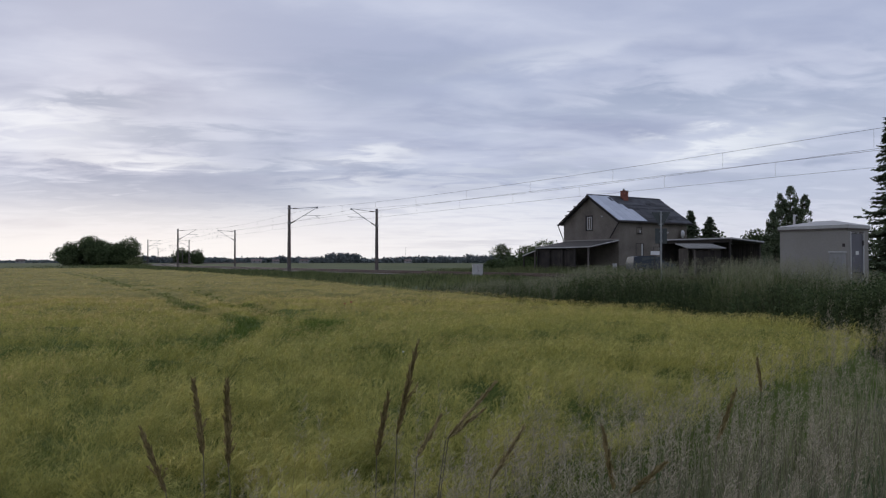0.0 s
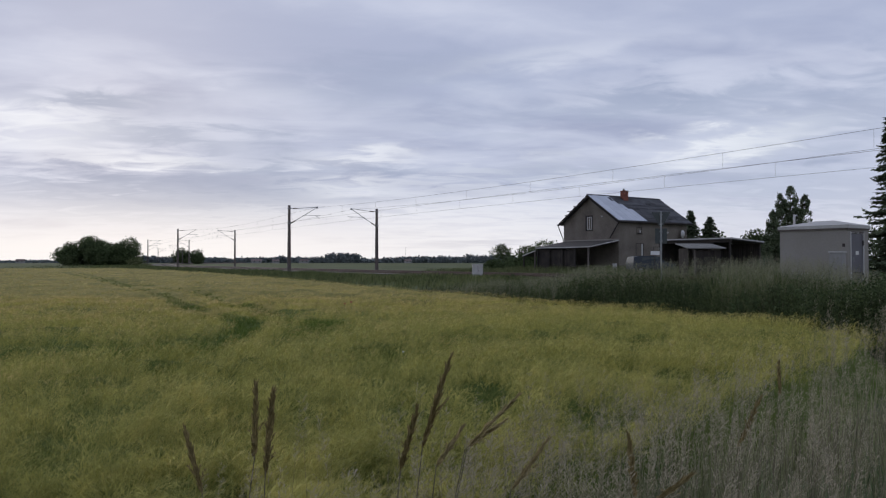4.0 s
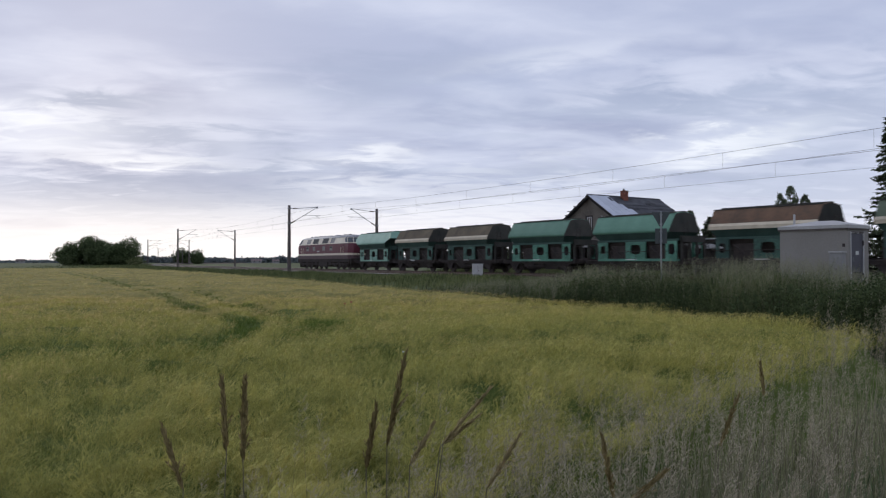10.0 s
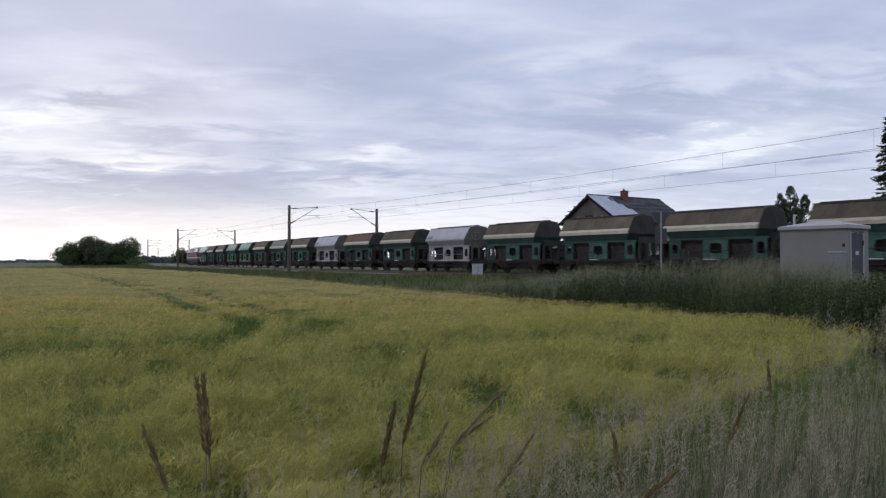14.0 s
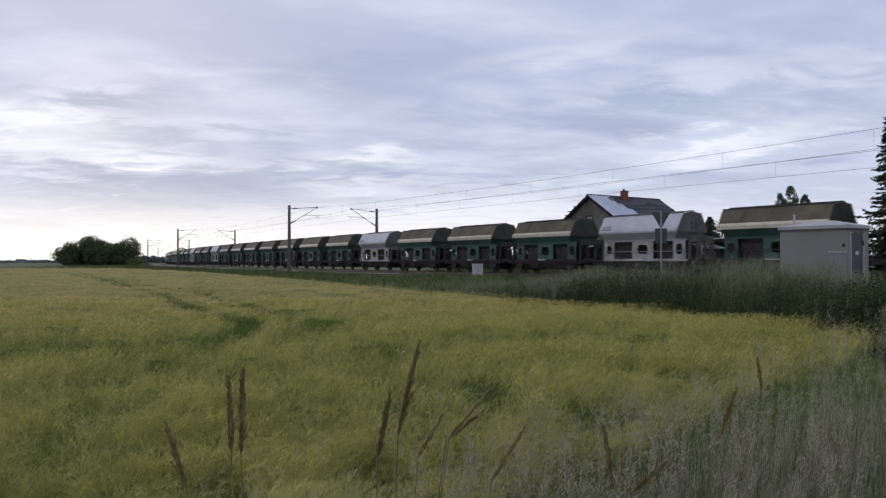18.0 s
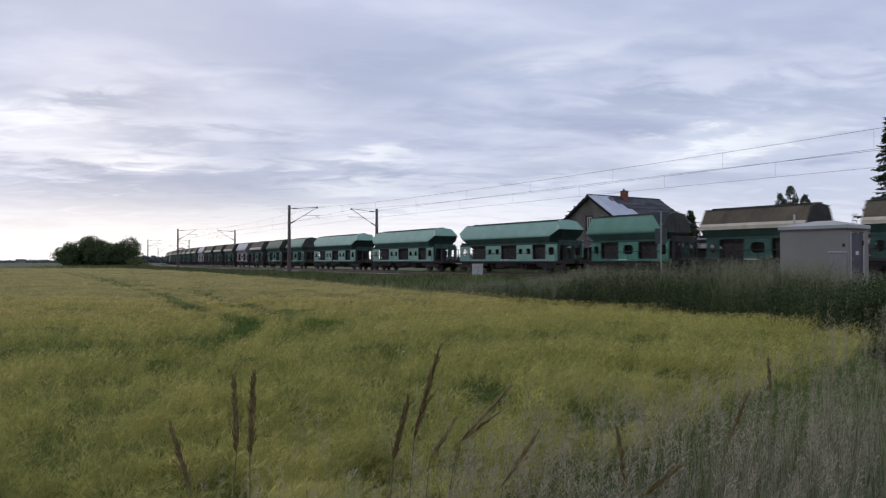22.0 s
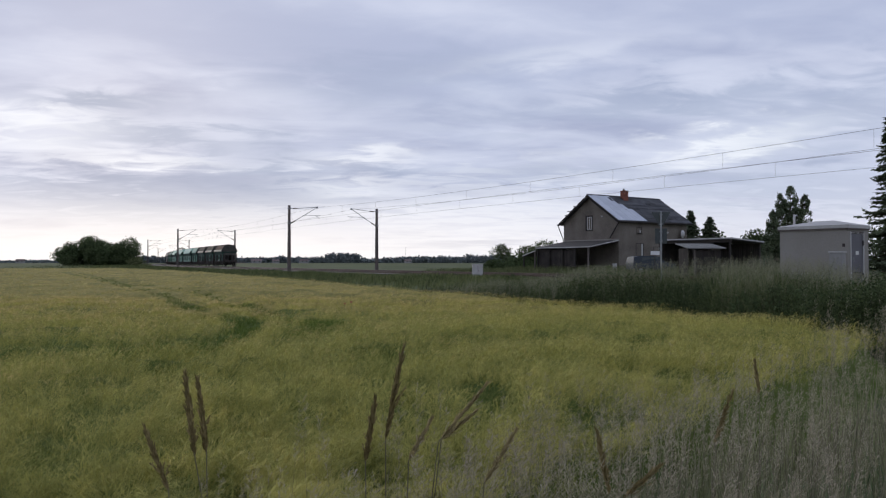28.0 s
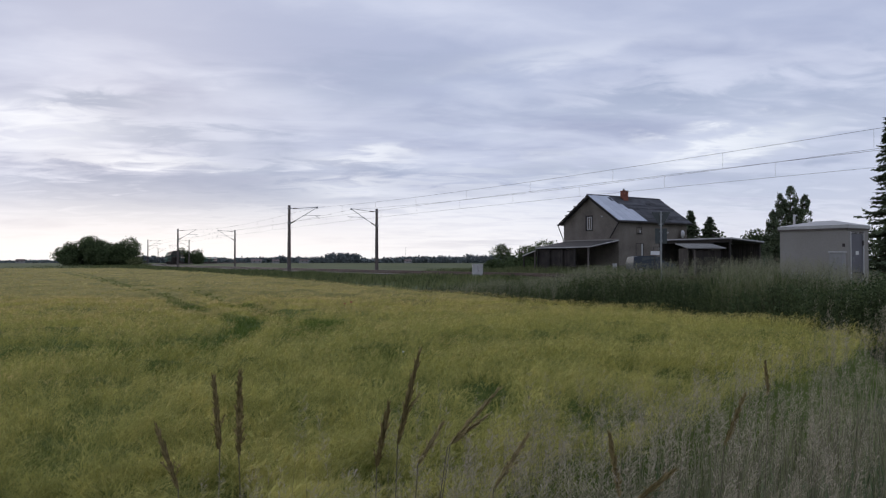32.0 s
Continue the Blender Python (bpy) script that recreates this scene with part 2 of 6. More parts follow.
def thing(name, m, label, category, group=""):
    ob = new(name)
    ob.empty_display_size = 0.2
    ob.matrix_basis = m
    return tagged(ob, label, category, group)


def np_mesh(name, verts, loops, sizes, material):
    me = bpy.data.meshes.new(name)
    me.vertices.add(len(verts))
    me.vertices.foreach_set("co", np.ascontiguousarray(verts, dtype=np.float32).ravel())
    me.loops.add(len(loops))
    me.loops.foreach_set("vertex_index", np.ascontiguousarray(loops, dtype=np.int32))
    me.polygons.add(len(sizes))
    starts = np.concatenate(([0], np.cumsum(sizes)[:-1])).astype(np.int32)
    me.polygons.foreach_set("loop_start", starts)
    me.update(calc_edges=True)
    me.materials.append(material)
    return new(name, me)


def blade_arrays(base, tip, width, bow=0.35, sag=0.12, spin=None):
    """Blades from base to tip: a quad and a pointed end each, bowed."""
    rng = np.random
    n = len(base)
    ang = rng.uniform(0, np.pi, n) if spin is None else spin
    side = np.stack([np.cos(ang), np.sin(ang), np.zeros(n)], 1) * (np.broadcast_to(width, n) / 2)[:, None]
    mid = base + (tip - base) * (0.45 + bow * 0.3)
    mid[:, 2] += sag * np.linalg.norm(tip - base, axis=1)
    v = np.stack([base - side * 0.8, base + side * 0.8, mid + side, mid - side, tip], 1).reshape(-1, 3)
    k = np.arange(n)[:, None] * 5
    loops = (k + np.array([0, 1, 2, 3, 3, 2, 4])[None]).ravel()
    return v, loops, np.tile([4, 3], n)


def sliver_arrays(base, tip, width):
    """The finest strands: one pointed piece each."""
    n = len(base)
    ang = np.random.uniform(0, np.pi, n)
    side = np.stack([np.cos(ang), np.sin(ang), np.zeros(n)], 1) * (np.broadcast_to(width, n) / 2)[:, None]
    v = np.stack([base - side, base + side, tip], 1).reshape(-1, 3)
    return v, np.arange(3 * n), np.full(n, 3)


def quad_arrays(centre, u, w):
    """Diamond leaves: centre, half axes u and w."""
    n = len(centre)
    v = np.stack([centre - u, centre - w, centre + u, centre + w], 1).reshape(-1, 3)
    loops = (np.arange(n)[:, None] * 4 + np.array([0, 1, 2, 3])[None]).ravel()
    return v, loops, np.full(n, 4)


def joined(name, pieces, material):
    vs, ls, ss, k = [], [], [], 0
    for v, l, s in pieces:
        vs.append(v), ls.append(l + k), ss.append(s)
        k += len(v)
    return np_mesh(name, np.concatenate(vs), np.concatenate(ls), np.concatenate(ss), material)


def unit(n):
    v = np.random.normal(size=(n, 3))
    return v / np.linalg.norm(v, axis=1)[:, None]


def leaf_cloud(lobes, count, size, flat=0.5, shell=0.55):
    """Leaves in the outer part of a set of ellipsoids (x, y, z, rx, ry, rz)."""
    lobes = np.array(lobes)
    wgt = lobes[:, 3] * lobes[:, 5]
    i = np.random.choice(len(lobes), count, p=wgt / wgt.sum())
    r = shell + (1 - shell) * np.random.uniform(0, 1, count) ** 0.6
    c = lobes[i, :3] + unit(count) * lobes[i, 3:] * (r * (1 + 0.12 * np.random.normal(size=count)))[:, None]
    u = unit(count)
    w = np.cross(u, unit(count))
    w /= np.linalg.norm(w, axis=1)[:, None] + 1e-6
    s = size * np.random.uniform(0.6, 1.3, count)[:, None]
    return quad_arrays(c, u * s, w * s * flat)


def step(v, lo, hi):
    t = np.clip((v - lo) / (hi - lo), 0, 1)
    return t * t * (3 - 2 * t)


def wavy(x, y, size, seed=0.0):
    """A cheap smooth noise in the plane, about -1 to 1."""
    a = np.sin(x / size * 1.7 + seed + 1.3 * np.sin(y / size * 0.9 + seed * 2))
    b = np.sin(y / size * 2.1 - seed * 1.7 + 1.1 * np.sin(x / size * 1.3 + 0.7))
    c = np.sin((x + y) / size * 3.3 + seed * 3) * np.sin((x - y) / size * 2.7 - seed)
    return (a + b + c) / 3


def vnoise(x, y, size, seed=0.0):
    """Lattice noise in the plane, -1 to 1, with no repeat."""
    px, py = np.asarray(x) / size + seed * 17.3, np.asarray(y) / size - seed * 9.1
    i, j = np.floor(px), np.floor(py)
    u, v = px - i, py - j
    u, v = u * u * (3 - 2 * u), v * v * (3 - 2 * v)

    def knot(a, b):
        q = np.sin(a * 127.1 + b * 311.7 + seed * 74.7) * 43758.5453
        return q - np.floor(q)
    low = knot(i, j) * (1 - u) + knot(i + 1, j) * u
    high = knot(i, j + 1) * (1 - u) + knot(i + 1, j + 1) * u
    return 2 * (low * (1 - v) + high * v) - 1


# ---- the lie of the land: track line, field edge, heights ----
RAIL_TOP = 0.705
STATIONS = np.arange(-700.0, 801.0, 1.0)


TURN_AT = (-60, -40, -15, 10, 35, 60, 100, 150, 220, 320, 500)
TURN = (0.6625, 0.6371, 0.5922, 0.5507, 0.5289, 0.5059, 0.4782, 0.4255, 0.3704, 0.2935, 0.1551)
TRACK_TURN = np.interp(STATIONS, TURN_AT, TURN)
_x, _y = np.cumsum(-np.sin(TRACK_TURN)), np.cumsum(np.cos(TRACK_TURN))
TRACK_X, TRACK_Y = _x - _x[660] + 26.658, _y - _y[660] + 34.435


def on_track(s, off=0.0):
    """A place on the far track's centre line, off metres beyond it, and the heading there."""
    a = np.interp(s, STATIONS, TRACK_TURN)
    return np.interp(s, STATIONS, TRACK_X) + off * np.cos(a), np.interp(s, STATIONS, TRACK_Y) + off * np.sin(a), a


def off_track(x, y):
    x, y = np.atleast_1d(x), np.atleast_1d(y)
    sx, sy, sa = TRACK_X[::4], TRACK_Y[::4], TRACK_TURN[::4]
    i = np.argmin((x[:, None] - sx[None]) ** 2 + (y[:, None] - sy[None]) ** 2, axis=1)
    return (x - sx[i]) * np.cos(sa[i]) + (y - sy[i]) * np.sin(sa[i])


EDGE_X = np.array([-400, -50.0, -26.0, -10.2, -1.9, 0.0, 1.5, 3.2, 4.4, 5.5, 5.85, 6.3])
EDGE_Y = np.array([128, 120.0, 80.0, 48.0, 30.0, 25.6, 22.8, 19.9, 18.0, 15.6, 12.7, 10.4])


def beyond_edge(x, y):
    """Metres past the far edge of the crop; negative inside it."""
    return y - np.where(x > 6.3, 10.4 - (x - 6.3) * 1.5, np.interp(x, EDGE_X, EDGE_Y))


def past_verge(x, y):
    """Metres inside the verge line on the near side; positive in the crop."""
    return (y - (2.48 + (x + 0.4) * 1.24)) * 0.63


def height_at(x, y):
    x, y = np.atleast_1d(np.asarray(x, float)), np.atleast_1d(np.asarray(y, float))
    off = off_track(x, y)
    z = 0.3 * step(off, -16, -9) * step(-np.hypot(x, y), -900, -300)
    bank = 0.42 * step(beyond_edge(x, y), 0.0, 3.5) * step(x, -14, 3) * step(y, 4, 12) * (1 - step(y, 60, 90))
    yard = 0.4 * step(off, 5, 9) * (1 - step(np.hypot(x - 18, y - 66), 13, 24))
    return np.maximum(z + yard, bank) + 0.03 * wavy(x, y, 2.7) * (np.hypot(x, y) < 120)


def build_ground():
    rad = np.concatenate((np.arange(0.6, 30, 0.9), 30 * 1.07 ** np.arange(0, 74)))
    ang = np.radians(np.concatenate((np.arange(-40, 40, 0.8), np.arange(40, 320, 8.0))))
    R, A = np.meshgrid(rad, ang, indexing="ij")
    x, y = (R * np.sin(A)).ravel(), (R * np.cos(A)).ravel()
    z = height_at(x, y)
    v = np.concatenate((np.stack([x, y, z], 1), [[0, 0, 0]]))
    nr, na = len(rad), len(ang)
    i, j = np.meshgrid(np.arange(nr - 1), np.arange(na), indexing="ij")
    a, b = i * na + j, i * na + (j + 1) % na
    quads = np.stack([a, a + na, b + na, b], -1).reshape(-1, 4)
    tri = np.stack([np.full(na, nr * na), np.arange(na), (np.arange(na) + 1) % na], 1)
    loops = np.concatenate((quads.ravel(), tri.ravel()))
    ob = np_mesh("ground", v, loops, np.concatenate((np.full(len(quads), 4), np.full(na, 3))), MEADOW)
    tagged(ob, "flat green farmland with grassy strips beside the railway", "ground", kind="structure")


def sweep(name, profile, s0, s1, ds, material, label="", category="", kind="structure"):
    """A profile of (offset, z) carried along the track line."""
    ss = np.arange(s0, s1 + 0.1, ds)
    n = len(profile)
    rows = []
    for o, z in profile:
        x, y, _ = on_track(ss, o)
        rows.append(np.stack([x, y, np.full(len(ss), z)], 1))
    v = np.stack(rows, 1).reshape(-1, 3)
    i, j = np.meshgrid(np.arange(len(ss) - 1), np.arange(n - 1), indexing="ij")
    a = i * n + j
    loops = np.stack([a, a + 1, a + n + 1, a + n], -1).ravel()
    ob = np_mesh(name, v, loops, np.full(len(loops) // 4, 4), material)
    return tagged(ob, label, category, kind=kind) if label else ob


NEAR_TRACK = -4.5


def build_track():
    sweep("ballast_bed", [(-9.2, -0.1), (-7.6, 0.22), (-6.6, 0.50), (-2.9, 0.52), (-1.7, 0.50), (2.1, 0.52), (3.1, 0.22), (4.6, 0.0)], -640, 760, 3, BALLAST,
          "brown stone ballast bed of a double railway track", "ballast")
    for centre in (NEAR_TRACK, 0.0):
        for side in (-0.7535, 0.7535):
            o = centre + side
            sweep("rail", [(o - 0.075, 0.545), (o - 0.075, 0.56), (o - 0.012, 0.60), (o - 0.036, 0.66), (o - 0.036, RAIL_TOP), (o + 0.036, RAIL_TOP), (o + 0.036, 0.66), (o + 0.012, 0.60), (o + 0.075, 0.56), (o + 0.075, 0.545)],
                  -640, 760, 3, RAILSTEEL, "rusty steel rail on concrete sleepers", "rail")
        ss = np.arange(-60, 330, 0.63)
        x, y, a = on_track(ss, centre)
        f, r = np.stack([-np.sin(a), np.cos(a)], 1), np.stack([np.cos(a), np.sin(a)], 1)
        c = np.stack([x, y], 1)
        vs = []
        for z, w in ((0.46, 0.15), (0.55, 0.11)):
            for du, dv in ((-1, -1), (1, -1), (1, 1), (-1, 1)):
                vs.append(np.concatenate((c + f * du * w + r * dv * 1.3, np.full((len(ss), 1), z)), 1))
        v = np.stack(vs, 1).reshape(-1, 3)
        quads = np.array([4, 5, 6, 7, 0, 1, 5, 4, 1, 2, 6, 5, 2, 3, 7, 6, 3, 0, 4, 7])
        loops = (np.arange(len(ss))[:, None] * 8 + quads[None]).ravel()
        tagged(np_mesh("sleepers", v, loops, np.full(len(loops) // 4, 4), SLEEPER), "grey concrete sleepers laid in ballast", "sleepers", kind="stuff")


build_ground()
build_track()


# ---- overhead line ----
MAST_STATIONS = (-118.0, -45.0, 28.8, 100.2, 182.2, 260.0, 338.0, 416.0)
FAR_MAST_SHIFT = (0.0, 0.0, 0.3, 0.8, -3.7, -2.0, 0.0, 0.0)
CONTACT, CARRIER = RAIL_TOP + 6.0, RAIL_TOP + 7.3


def mast(reach, tall):
    """A mast at its foot; x points towards its track, whose centre is reach away."""
    t = thing("catenary_mast", Matrix(), "slim dark concrete mast with bracket arm beside the railway track", "mast", "masts along the railway")
    bm = bmesh.new()
    loft(bm, [[(w * cx, w * cy, z) for cx, cy in ((-1, -1), (1, -1), (1, 1), (-1, 1))] for w, z in ((0.175, -0.3), (0.175, 0.4), (0.12, tall))])
    bmesh.ops.bevel(bm, geom=[e for e in bm.edges if abs(e.verts[0].co.z - e.verts[1].co.z) > 0.5], offset=0.03, segments=1, affect="EDGES")
    part("pole", bm, MASTCON, t, "weathered concrete pole")
    part("footing", boxes((-0.4, 0.4, -0.4, 0.4, -0.5, 0.12), bevel=0.03), SLEEPER, t)
    for zc in (tall - 0.42, 6.0):
        part("clamp", boxes((-0.17, 0.17, -0.17, 0.17, zc, zc + 0.14), bevel=0.01), GALV, t)
    top = CARRIER - 0.1
    part("top_stay", tubes(0.03, ((0.14, 0, tall - 0.36), (0.45, 0, tall - 0.35)), ((0.95, 0, tall - 0.33), (reach, 0, top + 0.16))), GALV, t)
    part("insulator", tubes(0.065, ((0.45, 0, tall - 0.35), (0.95, 0, tall - 0.33)), n=8), INSUL, t)
    part("bracket_tube", tubes(0.035, ((0.75, 0, 6.40), (reach, 0, top + 0.12))), GALV, t)
    part("insulator", tubes(0.07, ((0.14, 0, 6.06), (0.75, 0, 6.40)), n=8), INSUL, t)
    k = 0.47
    part("steady_tube", tubes(0.025, ((reach * k, 0, CONTACT + 0.32 + 0.0), (reach + 0.45, 0, CONTACT + 0.38))), GALV, t)
    part("registration_arm", tubes(0.018, ((reach - 0.25, 0, CONTACT + 0.36), (reach + 0.3, 0, CONTACT + 0.02)), ((reach + 0.05, 0, CONTACT + 0.34), (reach + 0.05, 0, CONTACT + 0.2))), GALV, t)
    part("carrier_clamp", boxes((reach - 0.08, reach + 0.08, -0.06, 0.06, top + 0.0, top + 0.22)), GALV, t)
    return t


def build_masts():
    for i, s in enumerate(MAST_STATIONS):
        for off, shift in ((NEAR_TRACK - 3.4, 0.0), (3.4, FAR_MAST_SHIFT[i])):
            x, y, a = on_track(s + shift, off)
            turn = math.degrees(a) + (0 if off < 0 else 180)
            m = mast(3.4, 8.15)
            m.matrix_basis = pose(x, y, 0.0, 0, 0, turn)


def wire(name, pts, r, label, parent=None):
    cu = bpy.data.curves.new(name, "CURVE")
    cu.dimensions, cu.bevel_depth, cu.bevel_resolution = "3D", r, 1
    sp = cu.splines.new("POLY")
    sp.points.add(len(pts) - 1)
    for p, q in zip(sp.points, pts):
        p.co = (*q, 1)
    cu.materials.append(WIRE)
    ob = new(name, cu)
    if parent:
        ob.parent = parent
    else:
        tagged(ob, label, "cable", "overhead line")
    return ob


DROP_NEAR, DROP_FAR = 4.9, 4.5


def build_wires():
    for centre in (NEAR_TRACK, 0.0):
        for k, (s0, s1) in enumerate(zip(MAST_STATIONS, MAST_STATIONS[1:])):
            zig = 0.3 if k % 2 else -0.3
            us = np.linspace(0, 1, 23)
            sag = 4 * us * (1 - us)
            ox = centre + zig * (1 - 2 * us)
            xc, yc, _ = on_track(s0 + us * (s1 - s0), ox)
            rise = 0.2 * np.clip((14 - (s0 + us * (s1 - s0))) / 54, 0, 1) * (1 if centre else 0) - 0.08 * (0 if centre else 1)
            t = thing("catenary_span", Matrix(), "thin dark carrier and contact wires with droppers above the track", "cable", "overhead line")
            wire("carrier_wire", [(a, b, CARRIER - 0.62 * g + e) for a, b, g, e in zip(xc, yc, sag, rise)], 0.009, "", t)
            wire("contact_wire", [(a, b, CONTACT - 0.03 * g + e) for a, b, g, e in zip(xc, yc, sag, rise)], 0.009, "", t)
            for at_s in np.arange(math.ceil((s0 + 2) / 8.0) * 8.0 + (DROP_NEAR if centre else DROP_FAR), s1 - 2, 8.0):
                u = (at_s - s0) / (s1 - s0)
                px, py, e, g = np.interp(u, us, xc), np.interp(u, us, yc), np.interp(u, us, rise), 4 * u * (1 - u)
                part("dropper", tubes(0.006, ((px, py, CONTACT - 0.03 * g + e), (px, py, CARRIER - 0.62 * g + e)), n=4), WIRE, t)


build_masts()
build_wires()


# ---- the train ----
GREEN_ROOF = surf("wagon_green_roof", (0.075, 0.190, 0.125), (0.115, 0.255, 0.175), 0.55, scale=0.9, fine=7, bump=0.05, vary=0.12)
GREEN_LIGHT = surf("wagon_pale_green", (0.180, 0.325, 0.250), (0.255, 0.415, 0.330), 0.55, scale=0.8, fine=6, bump=0.05, vary=0.06)
GREEN_PALE = surf("wagon_sea_green", (0.160, 0.320, 0.235), (0.225, 0.405, 0.315), 0.5, scale=0.8, fine=6, bump=0.05)
OLIVE_ROOF = surf("wagon_olive_roof", (0.085, 0.120, 0.070), (0.130, 0.165, 0.100), 0.65, scale=0.9, fine=7, bump=0.08, vary=0.12)
BROWN_ROOF = surf("wagon_brown_roof", (0.075, 0.061, 0.040), (0.190, 0.148, 0.092), 0.85, scale=0.8, fine=6, bump=0.1, vary=0.18, streak=0.4)
RUST_ROOF = surf("wagon_rusty_roof", (0.092, 0.063, 0.041), (0.205, 0.116, 0.068), 0.85, scale=0.9, fine=5, bump=0.1, vary=0.1)
GREY_ROOF = surf("wagon_grey_roof", (0.47, 0.445, 0.45), (0.62, 0.59, 0.585), 0.7, scale=0.9, fine=6, bump=0.05, vary=0.06, streak=0.4)
GREY_END = surf("wagon_dark_grey_end", (0.085, 0.078, 0.072), (0.190, 0.175, 0.160), 0.8, scale=1.1, fine=7, bump=0.1, streak=0.35)
GREY_SIDE = surf("wagon_grey_side", (0.20, 0.175, 0.155), (0.56, 0.515, 0.475), 0.7, scale=1.0, fine=7, bump=0.08)
GREY_BODY = surf("wagon_grey_bin", (0.24, 0.23, 0.22), (0.34, 0.325, 0.31), 0.7, scale=1.2, fine=7, bump=0.08)
CREAM = surf("wagon_cream_stripe", (0.48, 0.41, 0.29), (0.64, 0.56, 0.42), 0.65, scale=2, fine=12, bump=0.05, vary=0.12)
TEAL_DULL = surf("wagon_dull_teal_plate", (0.018, 0.032, 0.025), (0.066, 0.165, 0.118), 0.65, scale=1.0, fine=8, bump=0.08, vary=0.25)
TEAL = surf("wagon_teal_plate", (0.036, 0.130, 0.086), (0.125, 0.325, 0.225), 0.6, scale=1.1, fine=8, bump=0.08, vary=0.18)
# green darkened for shade under the roof edge, and for dirt on outer plates
BIN_SHADE_GREEN = surf("wagon_shaded_dirty_green", (0.018, 0.050, 0.038), (0.045, 0.090, 0.070), 0.7, scale=1.1, fine=7, bump=0.1, vary=0.2)
END_DARK = surf("wagon_dark_end", (0.030, 0.032, 0.026), (0.074, 0.068, 0.055), 0.8, scale=1.1, fine=8, bump=0.15, vary=0.2)
UNDER = surf("dark_underframe", (0.024, 0.019, 0.017), (0.062, 0.048, 0.040), 0.85, scale=2, fine=10, bump=0.2)
WHEELMAT = surf("wheel_steel", (0.040, 0.032, 0.028), (0.085, 0.070, 0.060), 0.6, metal=0.5, scale=4)
RED_PATCH = surf("dull_red_paint", (0.11, 0.035, 0.028), (0.17, 0.055, 0.042), 0.7, scale=2, fine=9)
PATCH = surf("faded_label_panel", (0.15, 0.15, 0.12), (0.27, 0.26, 0.21), 0.7, scale=4)
MARKING = surf("white_marking", (0.55, 0.55, 0.52), (0.70, 0.70, 0.66), 0.7, scale=6)

ROOF_ARC = [(1.53, 2.90), (1.52, 3.03), (1.38, 3.28), (1.28, 3.45), (0.98, 3.98), (0.88, 4.07), (0.45, 4.16), (0.0, 4.19)]
HIP = 3.45


def end_at(b, z, hip=False):
    """How far the bin reaches lengthwise at height z: its ends stand nearly upright; a hipped roof leans in going up as well."""
    if hip:
        return b + 0.12 - (0.75 * (z - HIP) if z > HIP else 1.5 * (HIP - z))
    return b - 0.80 - 0.05 * (4.2 - z) / 1.3


def roof_half(bm, side, x1, hip, thick=0.05):
    outer = [(side * y, z) for y, z in ROOF_ARC]
    inner = [(side * max(0.0, y - thick), z - thick) for y, z in ROOF_ARC][::-1]
    rows = outer + inner
    return loft(bm, [[(-end_at(x1, z, hip), y, z) for y, z in rows], [(end_at(x1, z, hip), y, z) for y, z in rows]])


def plate_with_hole(bm, x0, x1, z0, z1, hx, hz, hw, hh, y, thick):
    """An upright plate facing y with a rounded hole through it."""
    rim = [(x0, z0), ((x0 + x1) / 2, z0), (x1, z0), (x1, (z0 + z1) / 2), (x1, z1), ((x0 + x1) / 2, z1), (x0, z1), (x0, (z0 + z1) / 2)]
    c = 0.84
    hole = [(hx - hw * c, hz - hh * c), (hx, hz - hh), (hx + hw * c, hz - hh * c), (hx + hw, hz), (hx + hw * c, hz + hh * c), (hx, hz + hh), (hx - hw * c, hz + hh * c), (hx - hw, hz)]
    rows = [[bm.verts.new((a, yy, b)) for a, b in ring] for yy in (y, y - thick) for ring in (rim, hole)]
    fo, fi, bo, bi = rows
    for i in range(8):
        j = (i + 1) % 8
        bm.faces.new((fo[i], fo[j], fi[j], fi[i]))
        bm.faces.new((bo[j], bo[i], bi[i], bi[j]))
        bm.faces.new((fo[j], fo[i], bo[i], bo[j]))
        bm.faces.new((fi[i], fi[j], bi[j], bi[i]))
    return bm


def wheelset(parent, x, r=0.48):
    ax = part("axle", tubes(0.085, ((x, -0.85, r), (x, 0.85, r)), n=8), WHEELMAT, parent)
    for s in (-1, 1):
        bm = bmesh.new()
        tube(bm, (x, s * 0.69, r), (x, s * 0.72, r), r + 0.03, 20)
        tube(bm, (x, s * 0.72, r), (x, s * 0.82, r), r, 20)
        tube(bm, (x, s * 0.82, r), (x, s * 0.90, r), 0.14, 10)
        part("wheel", bm, WHEELMAT, ax, smooth=40)


def buffers(parent, half, z=1.05):
    for sx in (-1, 1):
        for sy in (-0.875, 0.875):
            bm = bmesh.new()
            tube(bm, (sx * (half - 0.62), sy, z), (sx * (half - 0.05), sy, z), 0.09, 8)
            tube(bm, (sx * (half - 0.05), sy, z), (sx * half, sy, z), 0.21, 14)
            part("buffer", bm, UNDER, parent)
        part("coupling_hook", boxes((min(sx * (half - 0.6), sx * (half + 0.02)), max(sx * (half - 0.6), sx * (half + 0.02)), -0.05, 0.05, z - 0.22, z + 0.05)), UNDER, parent)


